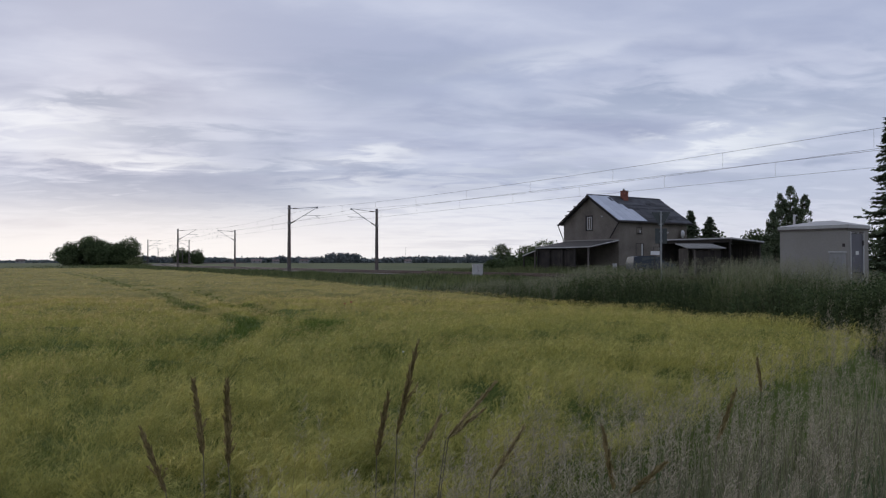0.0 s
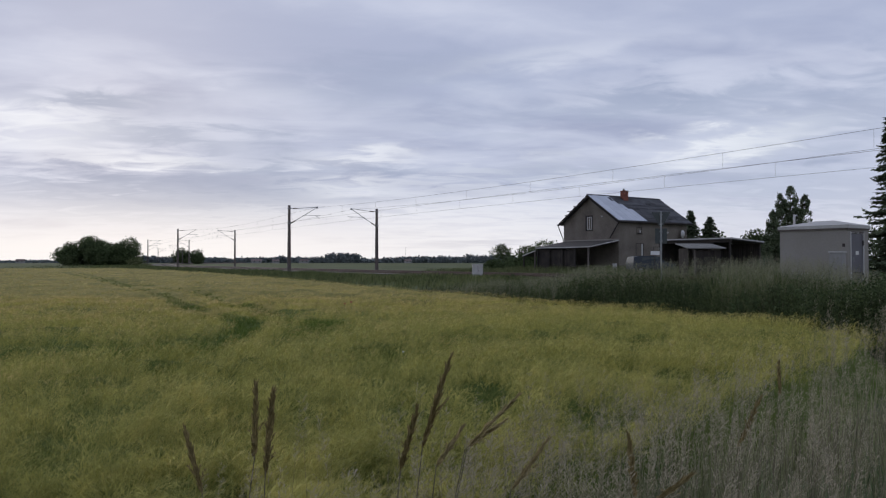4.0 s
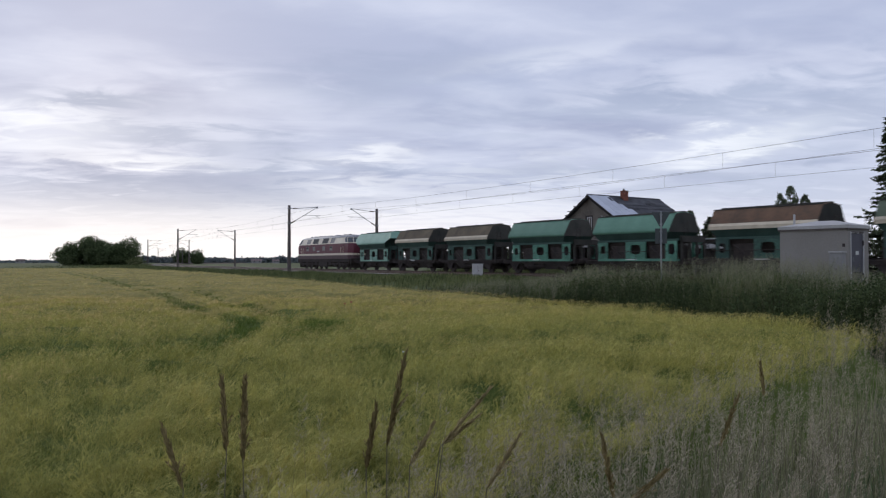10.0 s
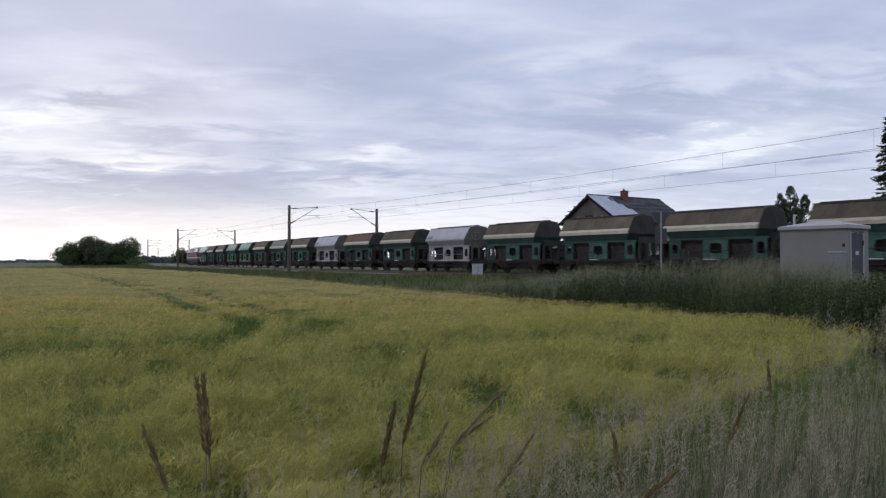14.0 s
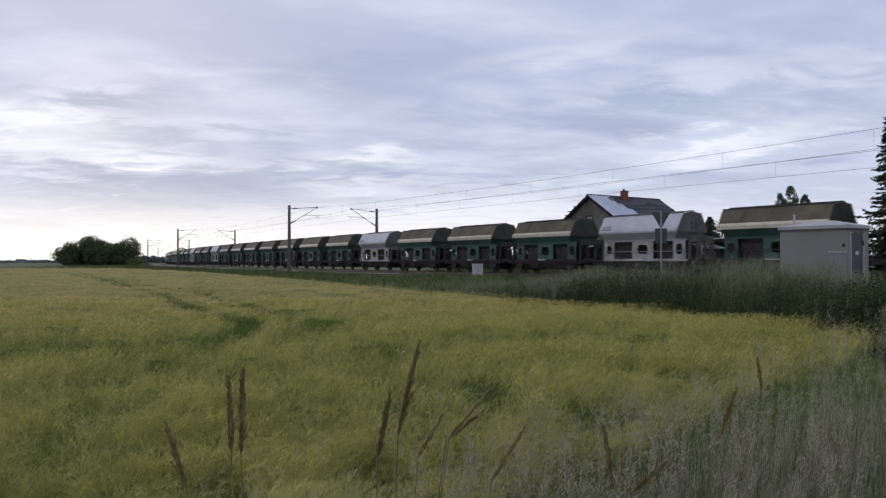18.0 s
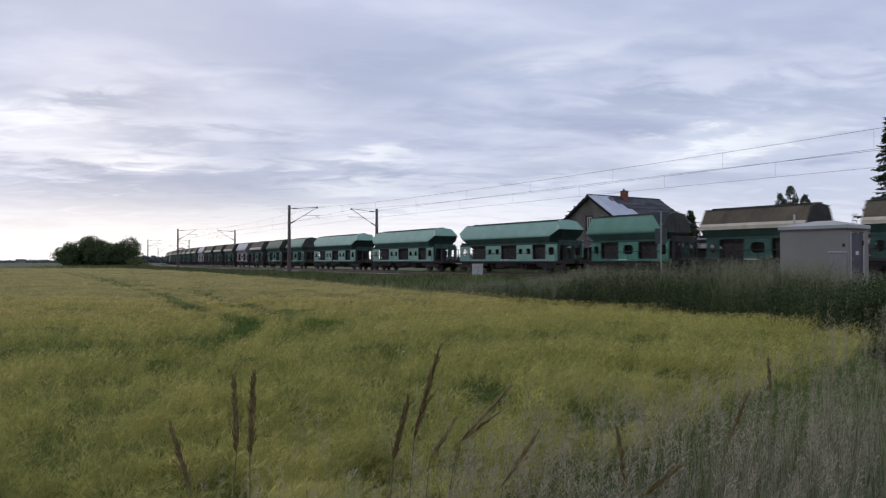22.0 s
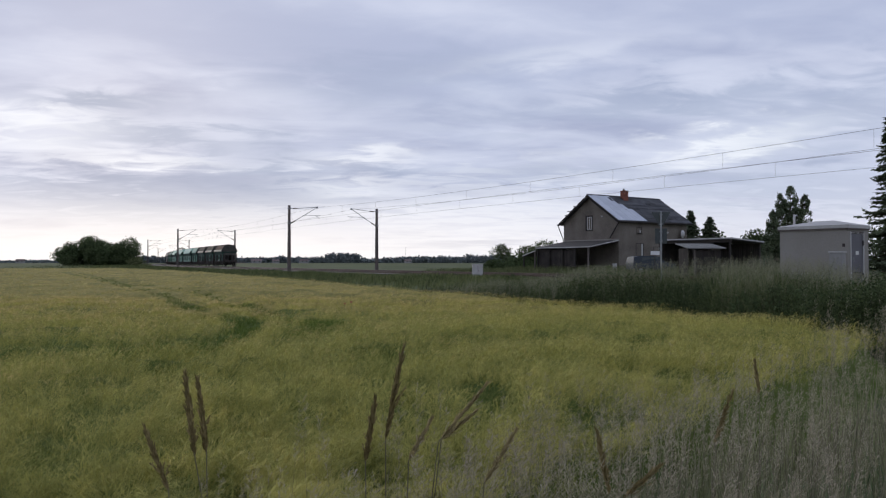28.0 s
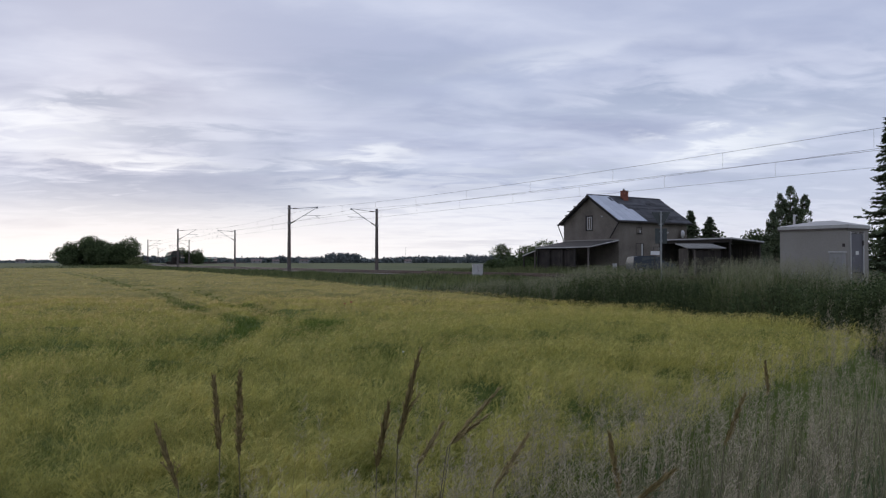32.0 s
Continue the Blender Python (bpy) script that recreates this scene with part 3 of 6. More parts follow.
def hopper_wagon(paint, label, length=9.69, bin_half=4.22, bogies=False, hip=False):
    """A covered hopper wagon on its rails, x forwards."""
    roof, stripe, body, plate, end = paint
    t = thing("hopper_wagon", Matrix(), label, "wagon", "hopper wagons of the freight train")
    b = bin_half
    for side in (1, -1):
        r = part("roof_panel", roof_half(bmesh.new(), side, b, hip), roof, t, smooth=50)
        if side == 1:
            part("faded_patch", tilted_panel(1.06, 3.68, -b + 1.05, -b + 1.75, 0.16) if body is not GREY_BODY else tilted_panel(1.38, 3.27, b - 1.9, b - 1.05, 0.17), PATCH if body is not GREY_BODY else GREY_BODY, r, "pale worn patch")
        if stripe:
            rows = [(1.50, 2.86), (1.56, 2.86), (1.56, 3.06), (1.44, 3.22), (1.40, 3.19), (1.50, 3.04)]
            part("edge_stripe", loft(bmesh.new(), [[(k * (end_at(b, z) + 0.012), side * y, z) for y, z in rows] for k in (-1, 1)]), stripe, t, "cream painted edge strip")
    top = end_at(b, 4.2, hip) + 0.02
    part("ridge_beam", boxes((-top, top, -0.16, 0.16, 4.17, 4.25), bevel=0.02), end, t)
    for y in (-0.9, 0.9):
        part("hatch_rail", tubes(0.03, ((-top, y, 4.10), (top, y, 4.10)), n=5), end, t)
    # ends of the bin
    for s in (1, -1):
        # hipped ends have sky light and shade painted: hip light, lower end dark
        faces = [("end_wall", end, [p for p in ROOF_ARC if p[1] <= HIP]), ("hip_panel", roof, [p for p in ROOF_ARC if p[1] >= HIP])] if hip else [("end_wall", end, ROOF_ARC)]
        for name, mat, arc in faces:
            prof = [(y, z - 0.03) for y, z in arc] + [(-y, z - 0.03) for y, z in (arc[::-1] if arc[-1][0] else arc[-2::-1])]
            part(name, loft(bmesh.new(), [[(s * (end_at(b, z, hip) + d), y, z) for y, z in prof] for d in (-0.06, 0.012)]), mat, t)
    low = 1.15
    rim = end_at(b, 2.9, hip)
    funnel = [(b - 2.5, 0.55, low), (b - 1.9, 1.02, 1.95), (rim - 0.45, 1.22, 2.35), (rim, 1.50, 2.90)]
    # hopper and bin painted darker than the roof to stand for shade
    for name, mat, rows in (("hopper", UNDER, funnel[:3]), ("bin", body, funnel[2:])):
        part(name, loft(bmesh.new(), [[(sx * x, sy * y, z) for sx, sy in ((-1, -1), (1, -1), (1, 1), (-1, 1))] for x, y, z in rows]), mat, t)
    # side frames with openings
    if bogies:
        cells = [(-b + 0.1, -b + 1.4, 0.36, 0.32), (-b + 3.0, -b + 4.0, 0.26, 0.24), (-b + 4.0, -b + 5.0, 0.26, 0.24), (-0.4 + 0.9, 0.6 + 0.9, 0.26, 0.24), (1.5, 2.6, 0.26, 0.24), (b - 1.6, b - 0.1, 0.3, 0.30)]
        gaps = [(-b + 1.4, -b + 3.0), (-b + 5.0, 0.5), (2.6, b - 1.6)]
    else:
        cells = [(-3.85, -2.95, 0.27, 0.36), (-1.3, 0.45, 0.46, 0.33), (2.1, 3.0, 0.24, 0.30)]
        gaps = [(-2.95, -1.3), (0.45, 2.1)]
    f0, f1 = (-b + 0.15, b - 0.15) if bogies else (-4.0, 3.0)
    for side in (1, -1):
        yy = 1.36 if side > 0 else -1.28
        for x0, x1, hw, hh in cells:
            bm = plate_with_hole(bmesh.new(), x0, x1, 1.02, 2.34, (x0 + x1) / 2, 1.76, hw, hh, yy, 0.08) if hw else boxes((x0, x1, yy - 0.08, yy, 1.02, 2.34))
            part("side_plate", bm, body if stripe and x0 > 1 else plate, t)
        part("top_rail", boxes((f0, f1, yy - 0.1, yy + 0.02, 2.28, 2.42)), body, t)
        part("bottom_rail", boxes((f0, f1, yy - 0.08, yy + 0.025, 0.98, 1.14)), UNDER if stripe else plate, t)
        # chutes take the dark underframe colour to stand for shade inside the openings
        for x0, x1 in gaps:
            c0, c1 = x0 + 0.1, x1 - 0.1
            bm = bmesh.new()
            loft(bm, [[(c0 + 0.1, side * 0.75, 0.62), (c1 - 0.1, side * 0.75, 0.62), (c1 - 0.1, side * 1.05, 0.55), (c0 + 0.1, side * 1.05, 0.55)],
                      [(c0, side * 0.5, 2.1), (c1, side * 0.5, 2.1), (c1, side * 1.12, 2.0), (c0, side * 1.12, 2.0)]])
            part("chute", bm, UNDER, t)
            part("flap_lever", tubes(0.03, ((c0 + 0.25, side * 1.3, 1.2), (c1 - 0.2, side * 1.3, 1.95))), UNDER, t)
        yr = side * 1.47
        part("handrail", tubes(0.022, ((f0, yr, 1.62), (f1, yr, 1.62)), *[((x, yr, 1.0), (x, yr, 1.62)) for x in (f0, (f0 + f1) / 2, f1)], n=5), GALV if body is GREY_BODY else UNDER, t)
        y0, y1 = sorted((side * 1.0, side * 1.22))
        part("sole_bar", boxes((-length / 2 + 0.62, length / 2 - 0.62, y0, y1, 0.80, 1.02)), UNDER, t)
        part("step_board", boxes((-1.3, 1.3, min(side * 1.2, side * 1.42), max(side * 1.2, side * 1.42), 0.60, 0.64)), UNDER, t)
        part("marking_bar", boxes((-0.5, 0.4, min(yy, yy + side * 0.02), max(yy, yy + side * 0.02) + 0.012, 1.06, 1.12)), MARKING, t)
    # platforms and end frames
    for s in (1, -1):
        x0, x1 = sorted((s * (b - 1.3), s * (length / 2 - 0.6)))
        part("platform", boxes((x0, x1, -1.3, 1.3, 0.98, 1.05)), UNDER, t)
        x0, x1 = sorted((s * (length / 2 - 0.72), s * (length / 2 - 0.58)))
        part("headstock", boxes((x0, x1, -1.3, 1.3, 0.80, 1.14), bevel=0.01), UNDER, t)
        xx = s * (b - 0.12) if bogies else s * 3.55 - 0.5
        lx = s * (length / 2 - 0.78) if not bogies else s * (b + 0.12)
        bm = bmesh.new()
        for y in (-1.12, -0.38, 0.38, 1.12):
            box(bm, xx - 0.06, xx + 0.06, y - 0.07, y + 0.07, 1.03, 2.5)
        box(bm, xx - 0.06, xx + 0.06, -1.19, 1.19, 2.2, 2.6)
        part("end_frame", bm, end, t)
        part("ladder", tubes(0.018, *[((lx, y, 1.05), (lx, y, 3.5)) for y in (0.55, 0.95)], *[((lx, 0.55, z), (lx, 0.95, z)) for z in np.arange(1.3, 3.5, 0.3)], n=4), UNDER, t)
        xe = s * (length / 2 - 0.66)
        for y in (-1.15, 1.15):
            part("end_rail", tubes(0.02, ((xe, y, 1.05), (xe, y, 2.05)), ((xe, y, 2.05), (xe, y * 0.35, 2.05)), ((xe, y * 0.35, 2.05), (xe, y * 0.35, 1.05)), n=4), UNDER, t)
    buffers(t, length / 2)
    if bogies:
        for c in (-length / 2 + 3.0, length / 2 - 3.0):
            bm = bmesh.new()
            for sy in (-1, 1):
                box(bm, c - 1.35, c + 1.35, sy * 1.02 - 0.09, sy * 1.02 + 0.09, 0.42, 0.72)
                for dx in (-0.9, 0.9):
                    box(bm, c + dx - 0.18, c + dx + 0.18, sy * 1.02 - 0.12, sy * 1.02 + 0.12, 0.3, 0.66)
            box(bm, c - 0.2, c + 0.2, -1.0, 1.0, 0.45, 0.8)
            part("bogie_frame", bm, UNDER, t)
            for dx in (-0.9, 0.9):
                wheelset(t, c + dx, 0.46)
    else:
        for c in (-3.0, 3.0):
            wheelset(t, c)
            bm = bmesh.new()
            for sy in (-1.1, 1.1):
                loft(bm, [[(c + dx * 0.22, sy + dy, 0.3) for dx, dy in ((-1, -0.05), (1, -0.05), (1, 0.05), (-1, 0.05))], [(c + dx * 0.5, sy + dy, 0.85) for dx, dy in ((-1, -0.05), (1, -0.05), (1, 0.05), (-1, 0.05))]])
                box(bm, c - 0.55, c + 0.55, sy - 0.05, sy + 0.05, 0.70, 0.78)
            part("axle_guard", bm, UNDER, t)
    part("air_tank", tubes(0.2, ((-0.35, 0.75, 0.62), (0.45, 0.75, 0.62)), n=12), UNDER, t)
    for x in (-2.3, 2.3):
        part("brake_block", boxes((x - 0.12, x + 0.12, -0.95, 0.95, 0.3, 0.75), (x - 0.03, x + 0.03, 0.98, 1.02, 0.35, 1.0)), UNDER, t)
    for side in (1, -1):
        for x in (-b + 0.75, b - 0.75):
            part("foot_step", boxes((x - 0.2, x + 0.2, min(side * 1.22, side * 1.42), max(side * 1.22, side * 1.42), 0.42, 0.45), (x - 0.2, x - 0.17, min(side * 1.22, side * 1.25), max(side * 1.22, side * 1.25), 0.42, 0.85), (x + 0.17, x + 0.2, min(side * 1.22, side * 1.25), max(side * 1.22, side * 1.25), 0.42, 0.85)), UNDER, t)
    part("brake_gear", boxes((-1.9, -0.5, -0.9, 0.9, 0.36, 0.85), (0.5, 1.7, -0.8, 0.95, 0.40, 0.85), (-b + 0.6, b - 0.6, -0.06, 0.06, 0.85, 1.05)), UNDER, t)
    return t


def tilted_panel(y, z, x0, x1, half):
    """A small flat panel lying on the sloping roof side."""
    d = Vector((0, -0.67, 0.74)).normalized() * half
    n = Vector((0, 0.74, 0.67)) * 0.03
    c = Vector((0, y, z)) + n
    bm = bmesh.new()
    loft(bm, [[tuple(Vector((x, 0, 0)) + c + d * k + n * h) for x, k in ((x0, -1), (x1, -1), (x1, 1), (x0, 1))] for h in (-1.2, 0.3)])
    return bm


def ring(hl, hw, z, point=0.20, x_shift=0.0, n=7):
    """A body outline at height z, with rounded, slightly pointed ends."""
    pts = []
    for sx in (1, -1):
        arc = []
        for i in range(n):
            u = i / (n - 1)
            y = -hw + 2 * hw * u
            q = abs(y) / hw
            arc.append((hl - point * q ** 2 - 0.42 * q ** 7, y))
        if sx == 1:
            pts += [(x, y, z) for x, y in arc]
        else:
            pts += [(-x, -y, z) for x, y in arc]
    return pts


def locomotive():
    red = surf("loco_bordeaux", (0.100, 0.015, 0.027), (0.148, 0.026, 0.043), 0.5, scale=0.5, fine=5, bump=0.02)
    maroon = surf("loco_dusty_skirt", (0.070, 0.038, 0.042), (0.115, 0.070, 0.073), 0.6, scale=1, fine=7, bump=0.05)
    cream = surf("loco_cream", (0.62, 0.550, 0.415), (0.76, 0.685, 0.535), 0.42, scale=0.7, fine=6, bump=0.02)
    roofm = surf("loco_grey_roof", (0.20, 0.20, 0.21), (0.31, 0.31, 0.32), 0.6, scale=1, fine=6, bump=0.05)
    # tint lifted to stand in for sky reflected in the panes
    pane = glass("loco_window_glass", (0.075, 0.082, 0.088))
    dark = surf("loco_dark_grille", (0.020, 0.020, 0.020), (0.05, 0.048, 0.045), 0.6, scale=3)
    louvre = surf("loco_grey_louvre", (0.17, 0.165, 0.155), (0.25, 0.24, 0.23), 0.55, scale=3)
    lamp = glass("lamp_glass", (0.30, 0.29, 0.26), 0.15)
    t = thing("locomotive", Matrix(), "bordeaux red and cream diesel locomotive with grey roof", "locomotive")
    part("skirt", loft(bmesh.new(), [ring(9.05, 1.47, 1.28), ring(9.08, 1.49, 1.72)]), maroon, t, "dusty maroon skirt", smooth=30)
    part("lower_stripe", loft(bmesh.new(), [ring(9.09, 1.51, 1.72), ring(9.09, 1.51, 1.97)]), cream, t, "cream stripe", smooth=30)
    part("body_side", loft(bmesh.new(), [ring(9.08, 1.50, 1.97), ring(9.12, 1.50, 2.7), ring(8.95, 1.49, 3.12)]), red, t, smooth=30)
    band = part("window_band", loft(bmesh.new(), [ring(8.97, 1.50, 3.12), ring(8.88, 1.48, 3.2), ring(8.3, 1.22, 3.88)]), cream, t, "cream window band", smooth=30)
    roof = part("roof", loft(bmesh.new(), [ring(8.36, 1.26, 3.86), ring(8.22, 1.1, 3.99), ring(7.8, 0.75, 4.12), ring(7.0, 0.3, 4.2)]), roofm, t, smooth=40)
    for x, w in ((5.0, 1.2), (-5.0, 1.2), (1.8, 0.8), (-1.8, 0.8)):
        bm = bmesh.new()
        tube(bm, (x, 0, 4.1), (x, 0, 4.27), w * 0.45, 16, w * 0.4)
        part("roof_fan", bm, roofm, roof, smooth=40)
    part("roof_hatch", boxes((-3.2, -2.7, -0.5, 0.5, 4.1, 4.26), (2.7, 3.2, -0.5, 0.5, 4.1, 4.26), (-0.6, 0.6, -0.4, 0.4, 4.12, 4.25), bevel=0.02), roofm, roof)
    part("horn", tubes(0.06, ((6.1, 0.3, 4.2), (6.6, 0.3, 4.24)), ((-6.1, 0.3, 4.2), (-6.6, 0.3, 4.24))), dark, roof)

    def band_panel(x0, x1, u0, u1, side, lift=0.012):
        a = Vector((0, 1.482, 3.20)), Vector((0, 1.222, 3.88))
        n = Vector((0, 0.934, 0.357))
        bm = bmesh.new()
        pts = []
        for h in (-0.02, lift):
            ringp = []
            for x, u in ((x0, u0), (x1, u0), (x1, u1), (x0, u1)):
                p = a[0].lerp(a[1], u) + n * h
                ringp.append((x, side * p.y, p.z))
            pts.append(ringp)
        loft(bm, pts)
        return bm

    for side in (1, -1):
        for x0, x1 in ((3.2, 1.25), (-0.15, -2.05)):
            w = part("dark_louvre", band_panel(x1, x0, 0.04, 0.97, side), dark, band, "dark louvred opening")
            for k in range(1, 4):
                xx = x1 + (x0 - x1) * k / 4
                part("louvre_bar", band_panel(xx - 0.012, xx + 0.012, 0.04, 0.97, side, 0.03), dark, w)
        for x0, x1 in ((5.35, 4.0), (-2.9, -4.2)):
            part("grey_louvre", band_panel(x1, x0, 0.04, 0.97, side), louvre, band, "grey louvred panel")
        yy = (1.47, 1.515) if side > 0 else (-1.515, -1.47)
        for x0, x1 in ((5.35, 4.5), (3.0, 2.15), (-0.4, -1.3), (-2.8, -3.7)):
            w = part("engine_room_window", boxes((x1, x0, *yy, 2.33, 2.86)), louvre, t, "grey framed engine room window")
            if x0 in (5.35, -2.8):
                # a solid dark panel stands in for shade inside the open half
                part("pane", boxes((x1 + 0.05, x0 - 0.05, yy[0] - 0.006 * (side < 0), yy[1] + 0.006 * (side > 0), 2.59, 2.82)), dark, w, "dark panel for the shaded open upper half")
            else:
                for k in range(4):
                    part("slat", boxes((x1 + 0.05, x0 - 0.05, yy[0] - 0.014 * (side < 0), yy[1] + 0.014 * (side > 0), 2.40 + 0.11 * k, 2.45 + 0.11 * k)), louvre, w)
        for x in (7.2, 6.5, -4.5, -5.2, -6.5, -7.2, 4.5 + 1.2):
            if x in (-4.5, -5.2, 5.7):
                continue
            part("door_handrail", tubes(0.03, ((x, side * 1.56, 1.75), (x, side * 1.56, 2.75)), n=5), cream, t)
        for xa, xb in ((7.1, 6.6), (-6.6, -7.1)):
            part("cab_door", boxes((min(xa, xb), max(xa, xb), *((1.49, 1.512) if side > 0 else (-1.512, -1.49)), 2.02, 3.05), bevel=0.004), red, t)
            part("cab_step", boxes((min(xa, xb), max(xa, xb), *((1.25, 1.5) if side > 0 else (-1.5, -1.25)), 0.75, 0.80), (min(xa, xb), max(xa, xb), *((1.25, 1.5) if side > 0 else (-1.5, -1.25)), 0.40, 0.45)), UNDER, t)
        part("number_bars", boxes((0.7, 1.5, *((1.495, 1.512) if side > 0 else (-1.512, -1.495)), 2.22, 2.30)), MARKING, t)
    # cab fronts
    for s in (1, -1):
        def glazed(q, u, lift):
            """A place on the cab's window band: q from side to side round the nose, past 1 back along the flank."""
            hw, hl, a = 1.48 - 0.26 * u + lift, 8.88 - 0.58 * u + lift, min(1.0, abs(q))
            back = max(0.0, abs(q) - 1.0)
            return (s * (hl - 0.20 * a * a - 0.42 * a ** 7 - back), math.copysign(hw * a, q), 3.2 + 0.68 * u)

        for q0, q1, name in ((-1.62, -1.04, "cab_side_window"), (-0.97, -0.62, "corner_window"), (-0.56, -0.04, "windscreen"), (0.04, 0.56, "windscreen"), (0.62, 0.97, "corner_window"), (1.04, 1.62, "cab_side_window")):
            rows = []
            for k in range(5):
                q = q0 + (q1 - q0) * k / 4
                rows.append([glazed(q, 0.06, -0.03), glazed(q, 0.06, 0.022), glazed(q, 0.90, 0.022), glazed(q, 0.90, -0.03)])
            part(name, loft(bmesh.new(), rows), pane, band)
        for y in (-0.95, 0.95, 0.0):
            z = 1.85 if y else 3.0
            if not y:
                continue
            part("headlamp", tubes(0.11, ((s * 8.6, y, z), (s * 8.98, y, z)), n=14), lamp, t)
        part("headstock", boxes((min(s * 8.75, s * 9.1), max(s * 8.75, s * 9.1), -1.35, 1.35, 0.82, 1.32), bevel=0.02), UNDER, t)
        part("rail_guard", boxes((min(s * 8.55, s * 8.7), max(s * 8.55, s * 8.7), -1.2, 1.2, 0.2, 0.8)), UNDER, t)
    buffers(t, 9.73)
    part("main_frame", boxes((-8.5, 8.5, -1.38, 1.38, 0.92, 1.30)), UNDER, t)
    part("fuel_tank", boxes((-1.6, 1.6, -1.3, 1.3, 0.32, 1.0), bevel=0.08), UNDER, t)
    part("battery_box", boxes((-2.9, -1.9, -1.3, 1.3, 0.5, 1.0), (1.9, 2.9, -1.3, 1.3, 0.5, 1.0), bevel=0.03), UNDER, t)
    for c in (-5.6, 5.6):
        bm = bmesh.new()
        for sy in (-1, 1):
            box(bm, c - 2.3, c + 2.3, sy * 1.08 - 0.1, sy * 1.08 + 0.1, 0.5, 0.82)
            for dx in (-1.75, 0.0, 1.75):
                box(bm, c + dx - 0.25, c + dx + 0.25, sy * 1.1 - 0.14, sy * 1.1 + 0.14, 0.3, 0.72)
                box(bm, c + dx - 0.62, c + dx - 0.5, sy * 1.1 - 0.1, sy * 1.1 + 0.1, 0.25, 0.9)
        part("bogie_frame", bm, UNDER, t)
        for sy in (-1, 1):
            part("brake_rigging", boxes(*[(c + dx - 0.42, c + dx + 0.42, min(sy * 0.95, sy * 1.06), max(sy * 0.95, sy * 1.06), 0.24, 0.95) for dx in (-0.88, 0.88)], (c - 2.6, c + 2.6, min(sy * 1.2, sy * 1.26), max(sy * 1.2, sy * 1.26), 0.62, 0.74)), UNDER, t)
        for dx in (-1.75, 0.0, 1.75):
            wheelset(t, c + dx, 0.5)
        part("sand_box", boxes((c - 2.5, c - 2.2, -1.25, -0.9, 0.5, 0.9), (c + 2.2, c + 2.5, 0.9, 1.25, 0.5, 0.9)), UNDER, t)
    return t


PAINTS = {
    "g": ((GREEN_ROOF, None, BIN_SHADE_GREEN, TEAL, END_DARK), "covered two-axle hopper wagon, faded green with teal side plates"),
    "b": ((BROWN_ROOF, CREAM, BIN_SHADE_GREEN, TEAL_DULL, END_DARK), "covered two-axle hopper wagon, brown-stained roof with cream edge stripe"),
    "o": ((OLIVE_ROOF, CREAM, BIN_SHADE_GREEN, TEAL_DULL, END_DARK), "covered two-axle hopper wagon, olive roof with cream edge stripe"),
    "d": ((OLIVE_ROOF, None, BIN_SHADE_GREEN, TEAL, END_DARK), "covered two-axle hopper wagon, dull olive green all over"),
    "q": ((RUST_ROOF, CREAM, BIN_SHADE_GREEN, TEAL_DULL, END_DARK), "covered two-axle hopper wagon, brown roof with dull red patch"),
    "r": ((RUST_ROOF, CREAM, BIN_SHADE_GREEN, TEAL_DULL, END_DARK), "covered two-axle hopper wagon, rust-streaked brown roof with cream edge stripe"),
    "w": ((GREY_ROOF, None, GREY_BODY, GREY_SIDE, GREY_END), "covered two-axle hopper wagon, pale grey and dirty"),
    # pale green wagons: the darker bin and ends stand for shade
    "p": ((GREEN_PALE, None, BIN_SHADE_GREEN, GREEN_PALE, BIN_SHADE_GREEN), "covered two-axle hopper wagon, pale sea green all over"),
    "L": ((GREEN_LIGHT, None, BIN_SHADE_GREEN, GREEN_LIGHT, BIN_SHADE_GREEN), "long bogie hopper wagon, clean pale green"),
}
CONSIST = "pbbggrobwqbwbbbbbbbwbbbwbdgLLLgbbr"
WAGON, LONG_WAGON = 9.69, 17.75


def build_train():
    """The train's vehicles from its head, with the distance of each one's middle behind the buffers of the engine and its half wheelbase."""
    made, first = [(locomotive(), 10.13, 5.6)], {}
    back = 19.46
    for k in CONSIST:
        n = LONG_WAGON if k == "L" else WAGON
        paint, label = PAINTS[k]
        if k not in first:
            first[k] = ob = hopper_wagon(paint, label, n, 6.62 if k == "L" else 4.22, k == "L", k in "Lp")
        else:
            ob = copy_thing(first[k], Matrix())
        if k == "q":
            part("red_patch", tilted_panel(1.18, 3.53, -0.9, 0.2, 0.34), RED_PATCH, ob, "dull red painted patch")
        made.append((ob, back + n / 2 + (0.52 if k == "L" else 0.4 if k == "p" else 0.0), 5.8 if k == "L" else 3.0))
        back += n
    return made


TRAIN = build_train()
# where the engine's front stands on the line, second by second of its run
RUN_T = (0, 7, 9, 11, 14, 17, 19, 21, 23, 24, 25, 28, 30, 32)
RUN_S = (-179.4, -22.6, 22.7, 67.8, 135.9, 205.3, 252.2, 298.6, 345.4, 368.6, 391.9, 461.8, 508.4, 555.0)


def run_at(t):
    """Smooth through the table above."""
    ts, ss = np.array(RUN_T, float), np.array(RUN_S)
    slope = np.gradient(ss, ts)
    i = int(np.clip(np.searchsorted(ts, t) - 1, 0, len(ts) - 2))
    h = ts[i + 1] - ts[i]
    u = (t - ts[i]) / h
    return ((2 * u ** 3 - 3 * u ** 2 + 1) * ss[i] + (u ** 3 - 2 * u ** 2 + u) * h * slope[i] + (-2 * u ** 3 + 3 * u ** 2) * ss[i + 1] + (u ** 3 - u ** 2) * h * slope[i + 1])


